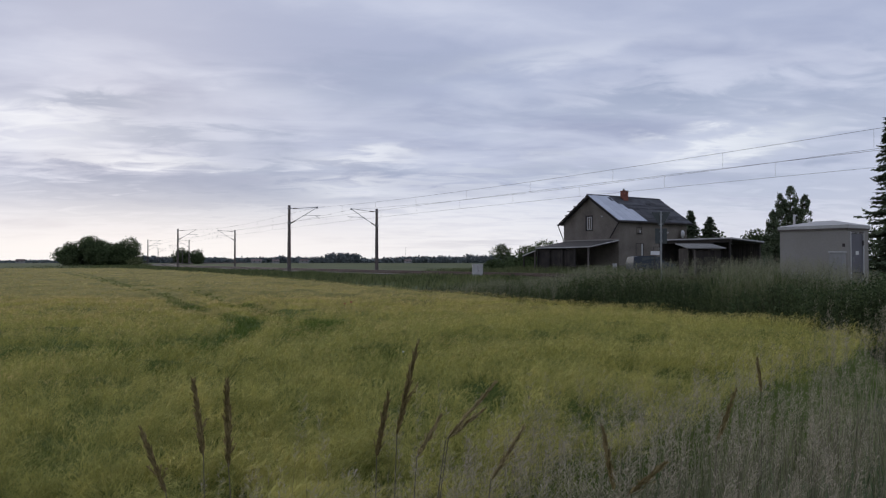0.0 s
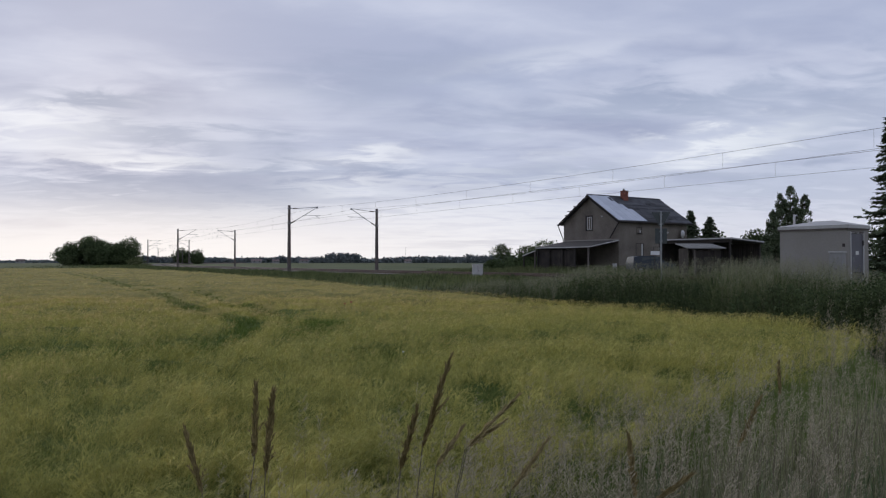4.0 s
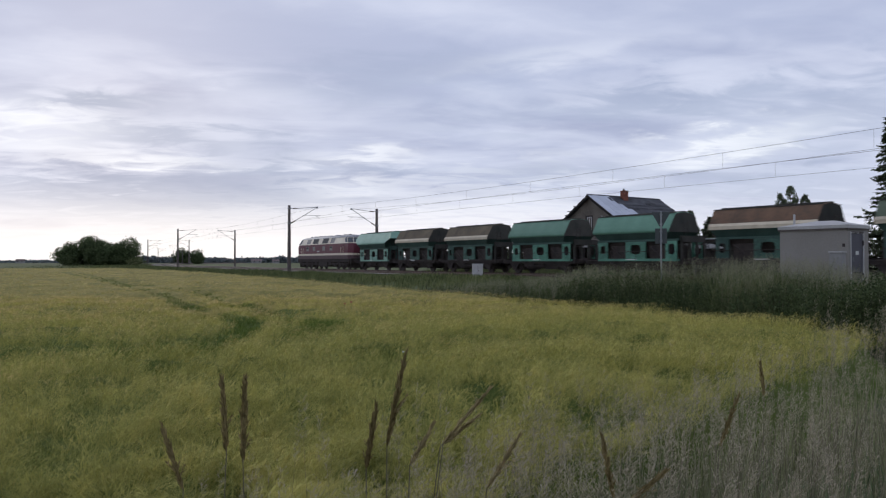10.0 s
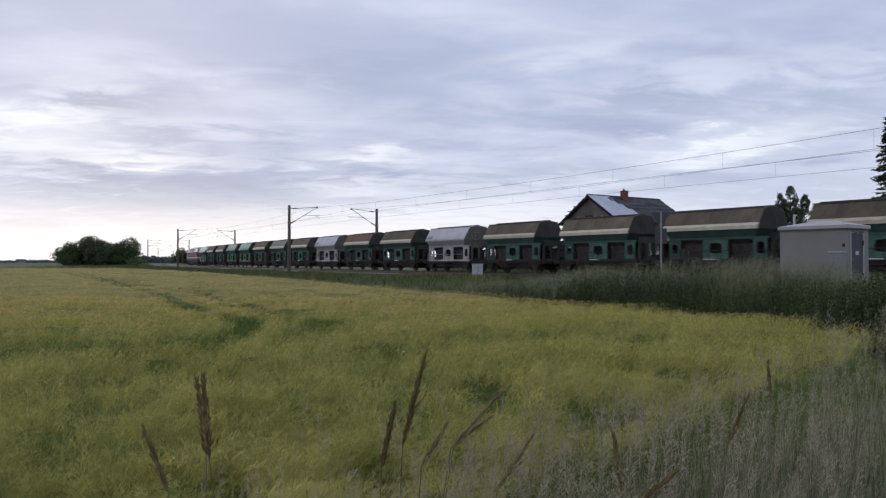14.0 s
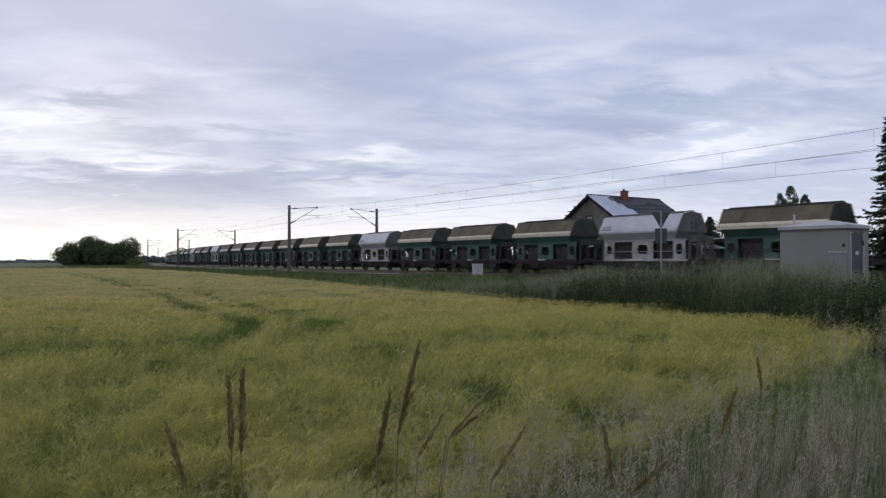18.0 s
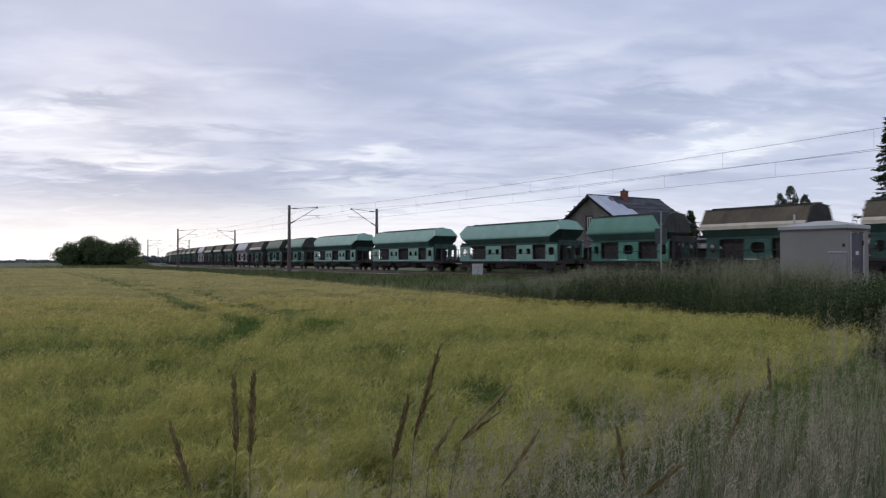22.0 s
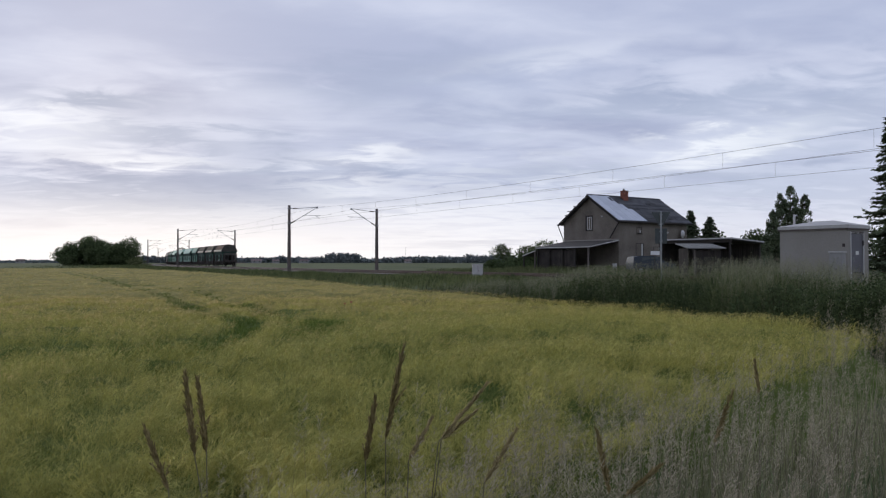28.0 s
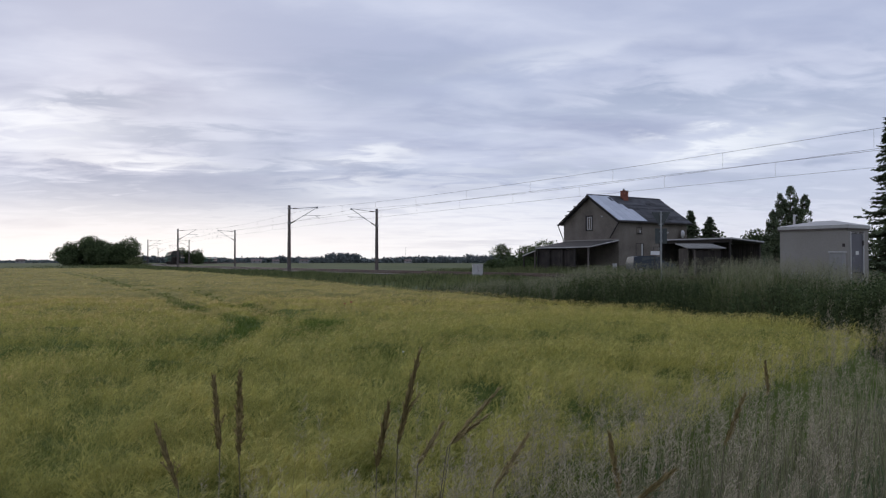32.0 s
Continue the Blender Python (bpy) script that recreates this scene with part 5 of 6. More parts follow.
def build_car():
    t = thing("parked_car", pose(16.95, 62.4, float(height_at(16.95, 62.4)[0]), 0, 0, 8.0), "small blue-grey car parked before the house", "car")
    prof = [(-1.75, 0.35), (1.72, 0.35), (1.82, 0.62), (1.72, 0.84), (0.98, 0.98), (0.40, 1.42), (0.0, 1.49), (-1.3, 1.47), (-1.70, 1.40), (-1.78, 1.0), (-1.8, 0.86)]
    bm = bmesh.new()
    rows = []
    for y, k in ((-0.86, 0.985), (-0.80, 1.0), (0.80, 1.0), (0.86, 0.985)):
        rows.append([(x * k, y * (0.82 if z > 1.1 else 1.0), z) for x, z in prof])
    loft(bm, rows)
    part("body", bm, CARBLUE, t, smooth=20)
    for s in (-1, 1):
        yy = (0.735, 0.775) if s > 0 else (-0.775, -0.735)
        part("side_window", boxes((-1.05, -0.35, *yy, 1.02, 1.38)), CARGLASS, t)
        part("side_window", boxes((-0.28, 0.36, *yy, 1.02, 1.38)), CARGLASS, t)
        part("headlight", boxes((1.68, 1.79, min(s * 0.5, s * 0.8), max(s * 0.5, s * 0.8), 0.66, 0.8)), FRAMEWHITE, t)
        for x in (-1.15, 1.12):
            w = part("wheel", tubes(0.31, ((x, s * 0.66, 0.31), (x, s * 0.87, 0.31)), n=18), RUBBER, t)
            part("rim", tubes(0.2, ((x, s * 0.865, 0.31), (x, s * 0.882, 0.31)), n=14), GALV, w)
    bm = bmesh.new()
    loft(bm, [[(0.96, -0.68, 1.0), (0.96, 0.68, 1.0), (0.42, 0.6, 1.41), (0.42, -0.6, 1.41)], [(1.0, -0.68, 1.02), (1.0, 0.68, 1.02), (0.46, 0.6, 1.43), (0.46, -0.6, 1.43)]])
    part("windscreen", bm, CARGLASS, t)
    b = thing("notice_board", pose(16.85, 60.6, float(height_at(17.25, 60.6)[0]) - 0.1, 0, 0, 12.0), "blank white board on a post beside the car", "board")
    part("panel", boxes((-0.38, 0.38, 0, 0.03, 1.74, 2.04), bevel=0.004), BOARDWHITE, b)
    part("post", boxes((-0.03, 0.03, 0.03, 0.08, -0.3, 1.95)), OLDWOOD, b)
    k = thing("rain_barrel", pose(15.2, 67.6, float(height_at(15.2, 67.6)[0])), "pale plastic barrel in the grass", "barrel")
    part("body", loft(bmesh.new(), [[(r * math.cos(i * math.pi / 8), r * math.sin(i * math.pi / 8), z) for i in range(16)] for r, z in ((0.17, -0.05), (0.2, 0.5), (0.18, 0.78))]), BOXGREY, k, smooth=40)
    part("rim", loft(bmesh.new(), [[(r * math.cos(i * math.pi / 8), r * math.sin(i * math.pi / 8), z) for i in range(16)] for r, z in ((0.195, 0.76), (0.195, 0.80), (0.15, 0.80))]), BOXGREY, k)


def build_far_village():
    """Small pale houses on the horizon."""
    wall = surf("far_pale_walls", (0.24, 0.235, 0.23), (0.33, 0.325, 0.32), 0.9, scale=0.2, vary=0.2)
    roof = surf("far_roofs", (0.10, 0.07, 0.065), (0.15, 0.11, 0.10), 0.9, scale=0.3, vary=0.25)
    for px, d, w, h in ((-330, 850, 11, 2.6), (-296, 850, 7, 2.4), (-246, 855, 9, 2.6), (-62, 860, 6, 2.6), (-748, 840, 8, 2.6)):
        t = thing("farmhouse", pose(px / 1351 * d, d, 0, 0, 0, 20), "pale farmhouse with dark roof far off on the horizon", "house", "village on the horizon")
        part("wall", boxes((-w / 2, w / 2, -4, 4, -0.5, h)), wall, t)
        part("roof", prism(bmesh.new(), [(-4.4, h), (4.4, h), (0, h + 1.9)], -w / 2 - 0.3, w / 2 + 0.3), roof, t)
        for k in (-0.25, 0.25):
            part("window", boxes((k * w - 0.6, k * w + 0.6, -4.03, -3.98, 1.2, 2.6)), PANE, t)
    a = thing("radio_mast", pose(-66 / 1351 * 1500, 1500, 0), "thin lattice radio mast on the horizon", "mast")
    part("pole", tubes(0.35, ((0, 0, -1), (0, 0, 26)), n=5), GALV, a)
    part("aerial", tubes(0.2, ((0, 0, 26), (0, 0, 30)), n=5), GALV, a)


build_house()
build_lean_to()
build_annex()
build_hut()
build_line_side()
build_car()
build_far_village()


# ---- the crop ----
def along(path, pts_x, pts_y):
    """Distance of each point from a line of (x, y) corners."""
    best = np.full(len(pts_x), 1e9)
    for (ax, ay), (bx, by) in zip(path, path[1:]):
        dx, dy = bx - ax, by - ay
        u = np.clip(((pts_x - ax) * dx + (pts_y - ay) * dy) / (dx * dx + dy * dy), 0, 1)
        best = np.minimum(best, np.hypot(pts_x - ax - u * dx, pts_y - ay - u * dy))
    return best


WHEEL_TRACKS = (
    (0.42, ((-36.6, 73.4), (-19.3, 43.2), (-10.9, 28.1), (-7.9, 22.1), (-6.4, 19.1), (-5.2, 16.5), (-4.3, 15.2))),
    (0.38, ((-4.3, 15.2), (-3.6, 14.1), (-3.2, 12.8), (-3.05, 11.6), (-3.0, 10.7), (-3.2, 10.0))),
    (0.55, ((-3.2, 10.0), (-3.2, 9.3), (-3.9, 8.95), (-4.5, 8.85), (-5.2, 8.8), (-9.0, 8.6))),
    (0.34, ((-40.1, 82.2), (-16.0, 38.3), (-8.7, 26.4), (-6.0, 21.1), (-4.8, 18.8), (-3.5, 16.1))),
    (0.40, ((-3.5, 16.1), (-2.7, 14.7), (-2.1, 13.3), (-1.8, 14.1), (-1.65, 14.7))),
    (0.38, ((-2.0, 13.0), (-2.0, 12.1), (-1.95, 11.0))),
    (0.25, ((-2.9, 13.3), (-2.64, 12.5))),
    (0.14, ((-8.5, 26.4), (-8.1, 28.7), (-7.6, 29.9))),
    (0.13, ((-12.1, 20.8), (-10.9, 21.8), (-10.1, 23.7), (-9.7, 24.5))),
)


def track_gap(x, y):
    """How far a place is from the middle of a wheel track, in half widths of it."""
    return np.minimum.reduce([along(p, x, y) / half for half, p in WHEEL_TRACKS])


def tufts(x, y):
    """Where the crop stands in tufts (positive) and where it opens between them."""
    return 0.28 * vnoise(x, y, 0.62, 9.0) + 0.55 * vnoise(x, y, 0.30, 3.0) + 0.35 * vnoise(x, y, 0.13, 5.0)


def crop_height(x, y):
    near = 1 - step(np.hypot(x, y), 9, 20)
    h = 0.665 + 0.035 * vnoise(x, y, 4.5, 7.0) + 0.065 * vnoise(x, y, 1.3, 2.0) + 0.16 * tufts(x, y) * (0.36 + 0.64 * near)
    return h - 0.09 * (1 - step(track_gap(x, y), 0.6, 1.5))


def in_crop(x, y):
    return (past_verge(x, y) > 0.0) & (beyond_edge(x, y) < 0.0)


def scatter(n, d0, d1, half_angle, power=1.0):
    """Places in front of the path, evenly spread in bearing, thinned with distance."""
    u = np.random.uniform(0, 1, n)
    d = d0 * (d1 / d0) ** u if power == 1.0 else (d0 ** -power + u * (d1 ** -power - d0 ** -power)) ** (-1 / power)
    a = np.radians(np.random.uniform(-half_angle, half_angle, n))
    return d * np.tan(a), d


def build_crop():
    # the dense undergrowth of stems and leaves, coloured dark for shade between tufts
    gy = np.concatenate((np.arange(1.0, 12, 0.14), 12 * 1.016 ** np.arange(0, 160)))
    gx = np.radians(np.concatenate((np.arange(-150, -40, 1.5), np.arange(-40, 42, 0.34))))
    Y, T = np.meshgrid(gy, gx, indexing="ij")
    x, y = (Y * np.sin(T)).ravel(), (Y * np.cos(T)).ravel()
    keep = (past_verge(x, y) > -0.25) & (beyond_edge(x, y) < 0.25)
    edge = np.minimum(step(past_verge(x, y), -0.25, 0.5), 1 - step(beyond_edge(x, y), -0.5, 0.25))
    z = height_at(x, y) + (crop_height(x, y) - 0.17 + 0.13 * step(y, 13, 26) + 0.05 * wavy(x, y, 0.17, 1.0) * (1 - step(y, 9, 16))) * edge
    na = len(gx)
    i, j = np.meshgrid(np.arange(len(gy) - 1), np.arange(na - 1), indexing="ij")
    a = (i * na + j).ravel()
    ok = keep[a] & keep[a + 1] & keep[a + na] & keep[a + na + 1]
    a = a[ok]
    v = np.stack([x, y, z], 1)
    for name, sel, mat, label in (("crop_undergrowth", y[a] < 17.5, CANOPY, "dense stems and leaves under ripening barley, green darkened for shade"), ("far_barley", y[a] >= 17.5, FAR_BARLEY, "yellow-green sheet of ripening barley tops")):
        q = a[sel]
        loops = np.stack([q, q + 1, q + na + 1, q + na], -1).ravel()
        tagged(np_mesh(name, v, loops, np.full(len(q), 4), mat), label, "crop", kind="stuff")

    ears, young, leaves, lush, weeds, shaded = [], [], [], [], [], []
    for n, d0, d1, awns in ((64000, 1.6, 7.0, 7), (82000, 7.0, 22.0, 3), (90000, 22.0, 135.0, 1)):
        x, y = scatter(n, d0, d1, 34 if d0 > 3 else 38)
        if d0 < 20:
            # the same crop goes on, thinner, beside and behind
            a, r = np.radians(np.random.uniform(-150, -36, n // 10)), np.random.uniform(d0, d1, n // 10)
            x, y = np.concatenate((x, r * np.sin(a))), np.concatenate((y, r * np.cos(a)))
        ok = in_crop(x, y) & (np.random.uniform(0, 1, len(x)) < 0.9 + 0.9 * tufts(x, y) + 0.4 * step(y, 8, 18))
        x, y = x[ok], y[ok]
        # pockets carry only the leaves darkened for shade, no ears
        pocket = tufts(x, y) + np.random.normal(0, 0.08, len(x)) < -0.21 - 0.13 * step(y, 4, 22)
        gap = track_gap(x, y)
        in_track = gap < np.random.uniform(0.45, 1.0, len(x))
        far = step(y, 6, 20)
        h = crop_height(x, y) * (1 + np.random.normal(0, 1, len(x)) * (0.034 - 0.014 * far))
        g = height_at(x, y)
        w = np.maximum(0.55, np.hypot(x, y) / 21.0)
        ripe_to = np.clip(0.25 * step(y, 4.0, 10.0) + 0.75 * step(y, 8.0, 24.0) + 0.45 * step(y, 8.6, 11.0) * step(-x, 1.5, 4.5) - 0.1 + 0.22 * vnoise(x, y, 1.1, 12.0), 0, 1)
        juicy = np.random.uniform(0, 1, len(x)) > np.clip(0.12 + 1.1 * ripe_to + 0.4 * step(x, -0.5, 2.5) + 0.4 * vnoise(x, y, 0.8, 14.0), 0, 1)
        lean = np.stack([np.random.normal(0.01, 0.03, len(x)) + 0.07 * vnoise(x, y, 0.16, 11.0), np.random.normal(-0.01, 0.03, len(x)) + 0.07 * vnoise(x, y, 0.16, 23.0)], 1)
        tip = np.stack([x + lean[:, 0], y + lean[:, 1], g + h], 1)
        # leaves
        for reach, low in ((0.97, 0.90), (0.92, 0.84)) if awns > 3 else ((0.98, 0.86), (0.90, 0.78)) if awns > 1 else ((0.99, 0.88),):
            b = np.stack([x, y, g + h * low], 1)
            t = np.stack([x + lean[:, 0] + np.random.normal(0.01, 0.06, len(x)), y + lean[:, 1] + np.random.normal(0, 0.06, len(x)), g + h * reach], 1)
            for kind, e in ((leaves, ~in_track & ~juicy & ~pocket), (lush, ~in_track & juicy & ~pocket), (shaded, ~in_track & pocket)):
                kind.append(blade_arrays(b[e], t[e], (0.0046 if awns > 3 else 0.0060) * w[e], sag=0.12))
            weeds.append(blade_arrays(b[in_track], t[in_track], (0.009 if awns > 1 else 0.020) * w[in_track], sag=0.15))
        ripe = np.random.uniform(0, 1, len(x)) < ripe_to * (1 - 0.45 * step(x / y, -0.12, 0.15) - 0.25 * step(x / y, 0.18, 0.40))
        for ears_here, e in ((lush, ~in_track & ~ripe & juicy & ~pocket), (young, ~in_track & ~ripe & ~juicy & ~pocket), (ears, ~in_track & ripe & ~pocket)):
            if e.sum() < 2:
                continue
            tp, ww, m = tip[e], w[e], e.sum()
            # a nodding ear and the fan of its awns
            bend = np.stack([np.random.normal(0.016, 0.030, m) + 0.3 * lean[e, 0], np.random.normal(0.0, 0.032, m) + 0.3 * lean[e, 1], np.random.uniform(-0.010, 0.032, m)], 1)
            if awns > 3:
                ears_here.append(sliver_arrays(tp, np.stack([x, y, g + h * 0.85], 1)[e], 0.0045 * ww))
            ears_here.append(blade_arrays(tp, tp + bend, (0.0085 if awns > 3 else 0.011) * ww, sag=0.1))
            for _ in range(awns):
                ears_here.append(sliver_arrays(tp + bend * np.random.uniform(0.1, 0.7, (m, 1)), tp + bend * 1.3 + np.random.normal(0, 0.025, (m, 3)) + np.array([0.012, 0, 0.006]), 0.0034 * ww))
    tagged(joined("barley_ears", ears, BARLEY), "ripening yellow-green barley ears with long awns", "crop", kind="stuff")
    tagged(joined("barley_young_ears", young, BARLEY_NEAR), "green-yellow barley ears with fine awns", "crop", kind="stuff")
    tagged(joined("barley_leaves", leaves, BARLEY_GREEN), "green barley leaves in a dense field", "crop", kind="stuff")
    tagged(joined("barley_lush_leaves", lush, BARLEY_LUSH), "fresh green barley leaves near the field edge", "crop", kind="stuff")
    tagged(joined("barley_shaded_leaves", shaded, BARLEY_SHADED), "short barley leaves between the tufts, coloured darker green for shade", "crop", kind="stuff")
    tagged(joined("wheel_track_growth", weeds, TRAM), "short green growth in tractor wheel tracks, darkened for their shaded sides", "crop", kind="stuff")


# ---- grass and weeds ----
def tussock(x, y, tall, width, spread=0.25, per=5, droop=0.2):
    """Blades standing in tufts."""
    x, y, tall, width = (np.repeat(v, per) for v in (x, y, np.broadcast_to(tall, len(x)), np.broadcast_to(width, len(x))))
    n = len(x)
    x = x + np.random.normal(0, spread * 0.35, n)
    y = y + np.random.normal(0, spread * 0.35, n)
    b = np.stack([x, y, height_at(x, y) - 0.02], 1)
    h = tall * np.random.uniform(0.55, 1.05, n)
    t = b + np.stack([np.random.normal(0.05, droop, n) * h, np.random.normal(0, droop, n) * h, h * (1 - droop * 0.4)], 1)
    return blade_arrays(b, t, width, sag=droop * 0.55), t


def plumes(tip, foot, length, count, width, spread=0.16):
    """Feathery seed heads: short branchlets, widest at their outer end, about the top of each stem."""
    n = len(tip)
    ax = (tip - foot) / np.linalg.norm(tip - foot, axis=1)[:, None]
    ln = np.repeat(np.broadcast_to(length, n), count)[:, None]
    ax, top = np.repeat(ax, count, axis=0), np.repeat(tip, count, axis=0)
    u = np.random.uniform(0, 1, (n * count, 1)) ** 0.85
    a = np.random.uniform(0, 2 * np.pi, n * count)
    out = np.stack([np.cos(a), np.sin(a), np.zeros(n * count)], 1)
    c = top - ax * ln * u
    reach = ln * spread * (0.35 + 0.9 * np.sqrt(u) * (1.25 - u)) * np.random.uniform(0.5, 1.2, (n * count, 1))
    end = c + out * reach + ax * reach * np.random.uniform(0.2, 1.3, (n * count, 1)) + np.array([0.25, 0, 0]) * reach
    return sliver_arrays(end, c, np.repeat(np.broadcast_to(width, n), count))


def build_verge():
    """The tall seeding grass on the near side, at the camera's feet and beside it."""
    blades, heads, dry, green = [], [], [], []
    for n, d0, d1, w, strands in ((4300, 1.3, 4.2, 0.0028, 56), (5000, 4.2, 12.0, 0.0044, 32)):
        x, y = scatter(n * 3, d0, d1, 42)
        a, r = np.radians(np.random.uniform(40, 230, n)), np.random.uniform(0.7, d1, n)
        x, y = np.concatenate((x, r * np.sin(a))), np.concatenate((y, r * np.cos(a)))
        pv = past_verge(x, y)
        thin = np.random.uniform(0, 1, len(x)) < step(-pv, -0.34, 0.42) * (0.75 + 0.5 * vnoise(x, y, 0.3, 31.0))
        ok = (pv < 0.8) & thin & (beyond_edge(x, y) < 1) & (y < 6.1 + np.random.uniform(-1.2, 0.8, len(x)))
        x, y = x[ok], y[ok]
        tall = (0.84 + 0.16 * vnoise(x, y, 0.8, 4.0) + 0.10 * vnoise(x, y, 0.25, 6.0)) * (1.0 + 0.34 * step(x, 1.9, 3.4)) * (1 - 0.25 * step(y, 4.6, 7.0))
        blades.append(tussock(x, y, tall * 0.72, w * 1.5, 0.16, 4, 0.16)[0])
        lush = (vnoise(x, y, 0.7, 19.0) + 0.9 * step(x, 0.9, 2.2) > 0.22) & (past_verge(x, y) < -0.1) & (y < 4.4)
        green.append(tussock(x[lush], y[lush], tall[lush] * 0.78, w * 2.2, 0.12, 2, 0.14)[0])
        k = np.random.uniform(0, 1, len(x)) < (0.46 + 0.42 * vnoise(x, y, 0.35, 8.0)) * (0.26 + 0.70 * step(past_verge(x, y), -1.4, -0.5)) * (1 - 0.5 * step(x, 0.6, 1.2) * (1 - step(y, 2.3, 3.4)))
        b = np.stack([x[k], y[k], height_at(x[k], y[k])], 1)
        h = tall[k] * np.random.uniform(0.80, 1.24, k.sum())
        t = b + np.stack([np.random.normal(0.07, 0.09, k.sum()), np.random.normal(0, 0.08, k.sum()), h], 1)
        dry.append(blade_arrays(b, t, w * 0.8, sag=0.02))
        heads.append(plumes(t, b, np.random.uniform(0.10, 0.22, k.sum()), strands, w * 0.75))
    # taller oat-like stems along the edge of the crop, and the tallest plumes by the bank
    for m, y0, y1, h0, h1, size in ((220, 2.2, 5.4, 0.92, 1.16, 0.17), (44, 3.4, 5.4, 1.20, 1.46, 0.24)):
        y = np.random.uniform(y0, y1, m)
        x = (y - 2.48 - np.random.uniform(-2.6, -0.25, m)) / 1.24 - 0.4 if m > 100 else y * np.random.uniform(0.48, 0.61, m)
        b = np.stack([x, y, height_at(x, y)], 1)
        t = b + np.stack([np.random.normal(0.08, 0.07, m), np.random.normal(0, 0.06, m), np.random.uniform(h0, h1, m) * (1 + (0.2 * step(x, 1.8, 3.5) if m > 100 else 0))], 1)
        dry.append(blade_arrays(b, t, 0.003, sag=0.03))
        heads.append(plumes(t, b, size, 56, 0.0028, 0.13) if m > 100 else plumes(t, b, size, 70, 0.0019, 0.085))
    tagged(joined("verge_grass", blades, VERGE), "tall green grass on the field verge", "grass", kind="stuff")
    tagged(joined("verge_leaves", green, VERGE_GREEN), "fresh green leaves among verge grass", "grass", kind="stuff")
    tagged(joined("verge_stems", dry, GRASS_DRY), "pale dry grass stems on the field verge", "grass", kind="stuff")
    tagged(joined("verge_seed_heads", heads, SEEDHEAD), "grey-pink loose seed heads of verge grass", "grass", kind="stuff")


def build_bank():
    """The overgrown bank between the crop and the railway."""
    green, low_grass, dark, dry, heads = [], [], [], [], []
    # the tall part before the hut
    n = 15000
    x = np.random.uniform(-2, 22, n)
    y = np.random.uniform(8, 30, n)
    be = beyond_edge(x, y)
    ok = (be > -0.15) & (x / y < 0.72) & (x / y > -0.06) & (be < np.where(x / y > 0.36, 26, 13)) & (np.random.uniform(0, 1, n) < 1.15 - np.minimum(be, 8) / 14)
    ok &= ~((x > 12.6) & (x < 18.5) & (y > 26.5))
    x, y, be = x[ok], y[ok], be[ok]
    rise = step(x / y, 0.02, 0.30)
    tall = (0.5 + 0.86 * rise + 0.16 * step(x / y, 0.34, 0.44)) * (1 + 0.20 * vnoise(x, y, 1.6, 1.0) + 0.12 * vnoise(x, y, 0.6, 2.0)) * (0.75 + 0.25 * step(be, 0, 1.5))
    tall = np.minimum(tall, np.interp(x / y, (0.1, 0.22, 0.33, 0.5), (1.42, 1.50, 1.70, 1.68)) - height_at(x, y))
    tall = tall * (1 - 0.3 * step(x / y, 0.49, 0.56))
    soft = step(vnoise(x, y, 2.2, 41.0), -0.55, 0.35)
    k = (np.random.uniform(0, 1, len(x)) < 0.22) | (be > 1.6 + 0.8 * rise)
    weedy = vnoise(x, y, 1.1, 77.0) + 0.5 * vnoise(x, y, 0.5, 78.0) + 0.35 * step(x / y, 0.38, 0.50) > 0.12
    for kind, sel in ((green, k & ~weedy), (dark, k & weedy)):
        size = (tall * np.random.uniform(0.85, 1.12, len(x)) * np.where(weedy, 0.85, 0.95 + 0.25 * soft))[sel]
        kind.append(tussock(x[sel], y[sel], size, 0.0055 if kind is green else 0.009, 0.6, 9, 0.30)[0])
    soft = soft * np.where(weedy, 0.35, 1.0) * (1 - 0.4 * step(x / y, 0.34, 0.46))
    k = np.random.uniform(0, 1, len(x)) < 0.75
    d, _ = tussock(x[k], y[k], tall[k] * 0.66, 0.020, 0.6, 5, 0.4)
    dark.append(d)
    # feathery tops, thick in some places and missing in others
    x, y, tall, soft = (np.repeat(v, 3) for v in (x, y, tall, soft))
    k = (np.random.uniform(0, 1, len(x)) < 0.14 + 0.76 * soft) & (np.repeat(be, 3) > 0.9)
    x, y = x[k] + np.random.normal(0, 0.15, k.sum()), y[k] + np.random.normal(0, 0.15, k.sum())
    b = np.stack([x, y, height_at(x, y)], 1)
    h = tall[k] * np.random.uniform(0.82, 1.10, k.sum())
    tp = b + np.stack([np.random.normal(0.10, 0.12, k.sum()), np.random.normal(0, 0.1, k.sum()), h], 1)
    dry.append(sliver_arrays(b, tp, 0.006))
    heads.append(plumes(tp, b, np.random.uniform(0.22, 0.42, k.sum()), 26, 0.0068, 0.14))
    # shrubby growth in the bank
    lobes = []
    for k in range(120):
        q = np.random.uniform(0.03, 0.70)
        d = np.interp(q, (0.03, 0.2, 0.4, 0.58, 0.7), (25.0, 19.0, 14.4, 11.4, 10.4)) + 0.5 + np.random.exponential(1.1)
        r = np.random.uniform(0.34, 0.62) * (0.72 + 0.5 * step(q, 0.05, 0.4) - 0.3 * step(q, 0.36, 0.42) * (1 - step(q, 0.56, 0.62)))
        cx, top = q * d, float(height_at(q * d, d)[0])
        if 12.4 < cx < 18.5 and d > 26:
            continue
        lobes.append((cx, d, top + r * 0.4, r * 1.4, r * 1.1, r))
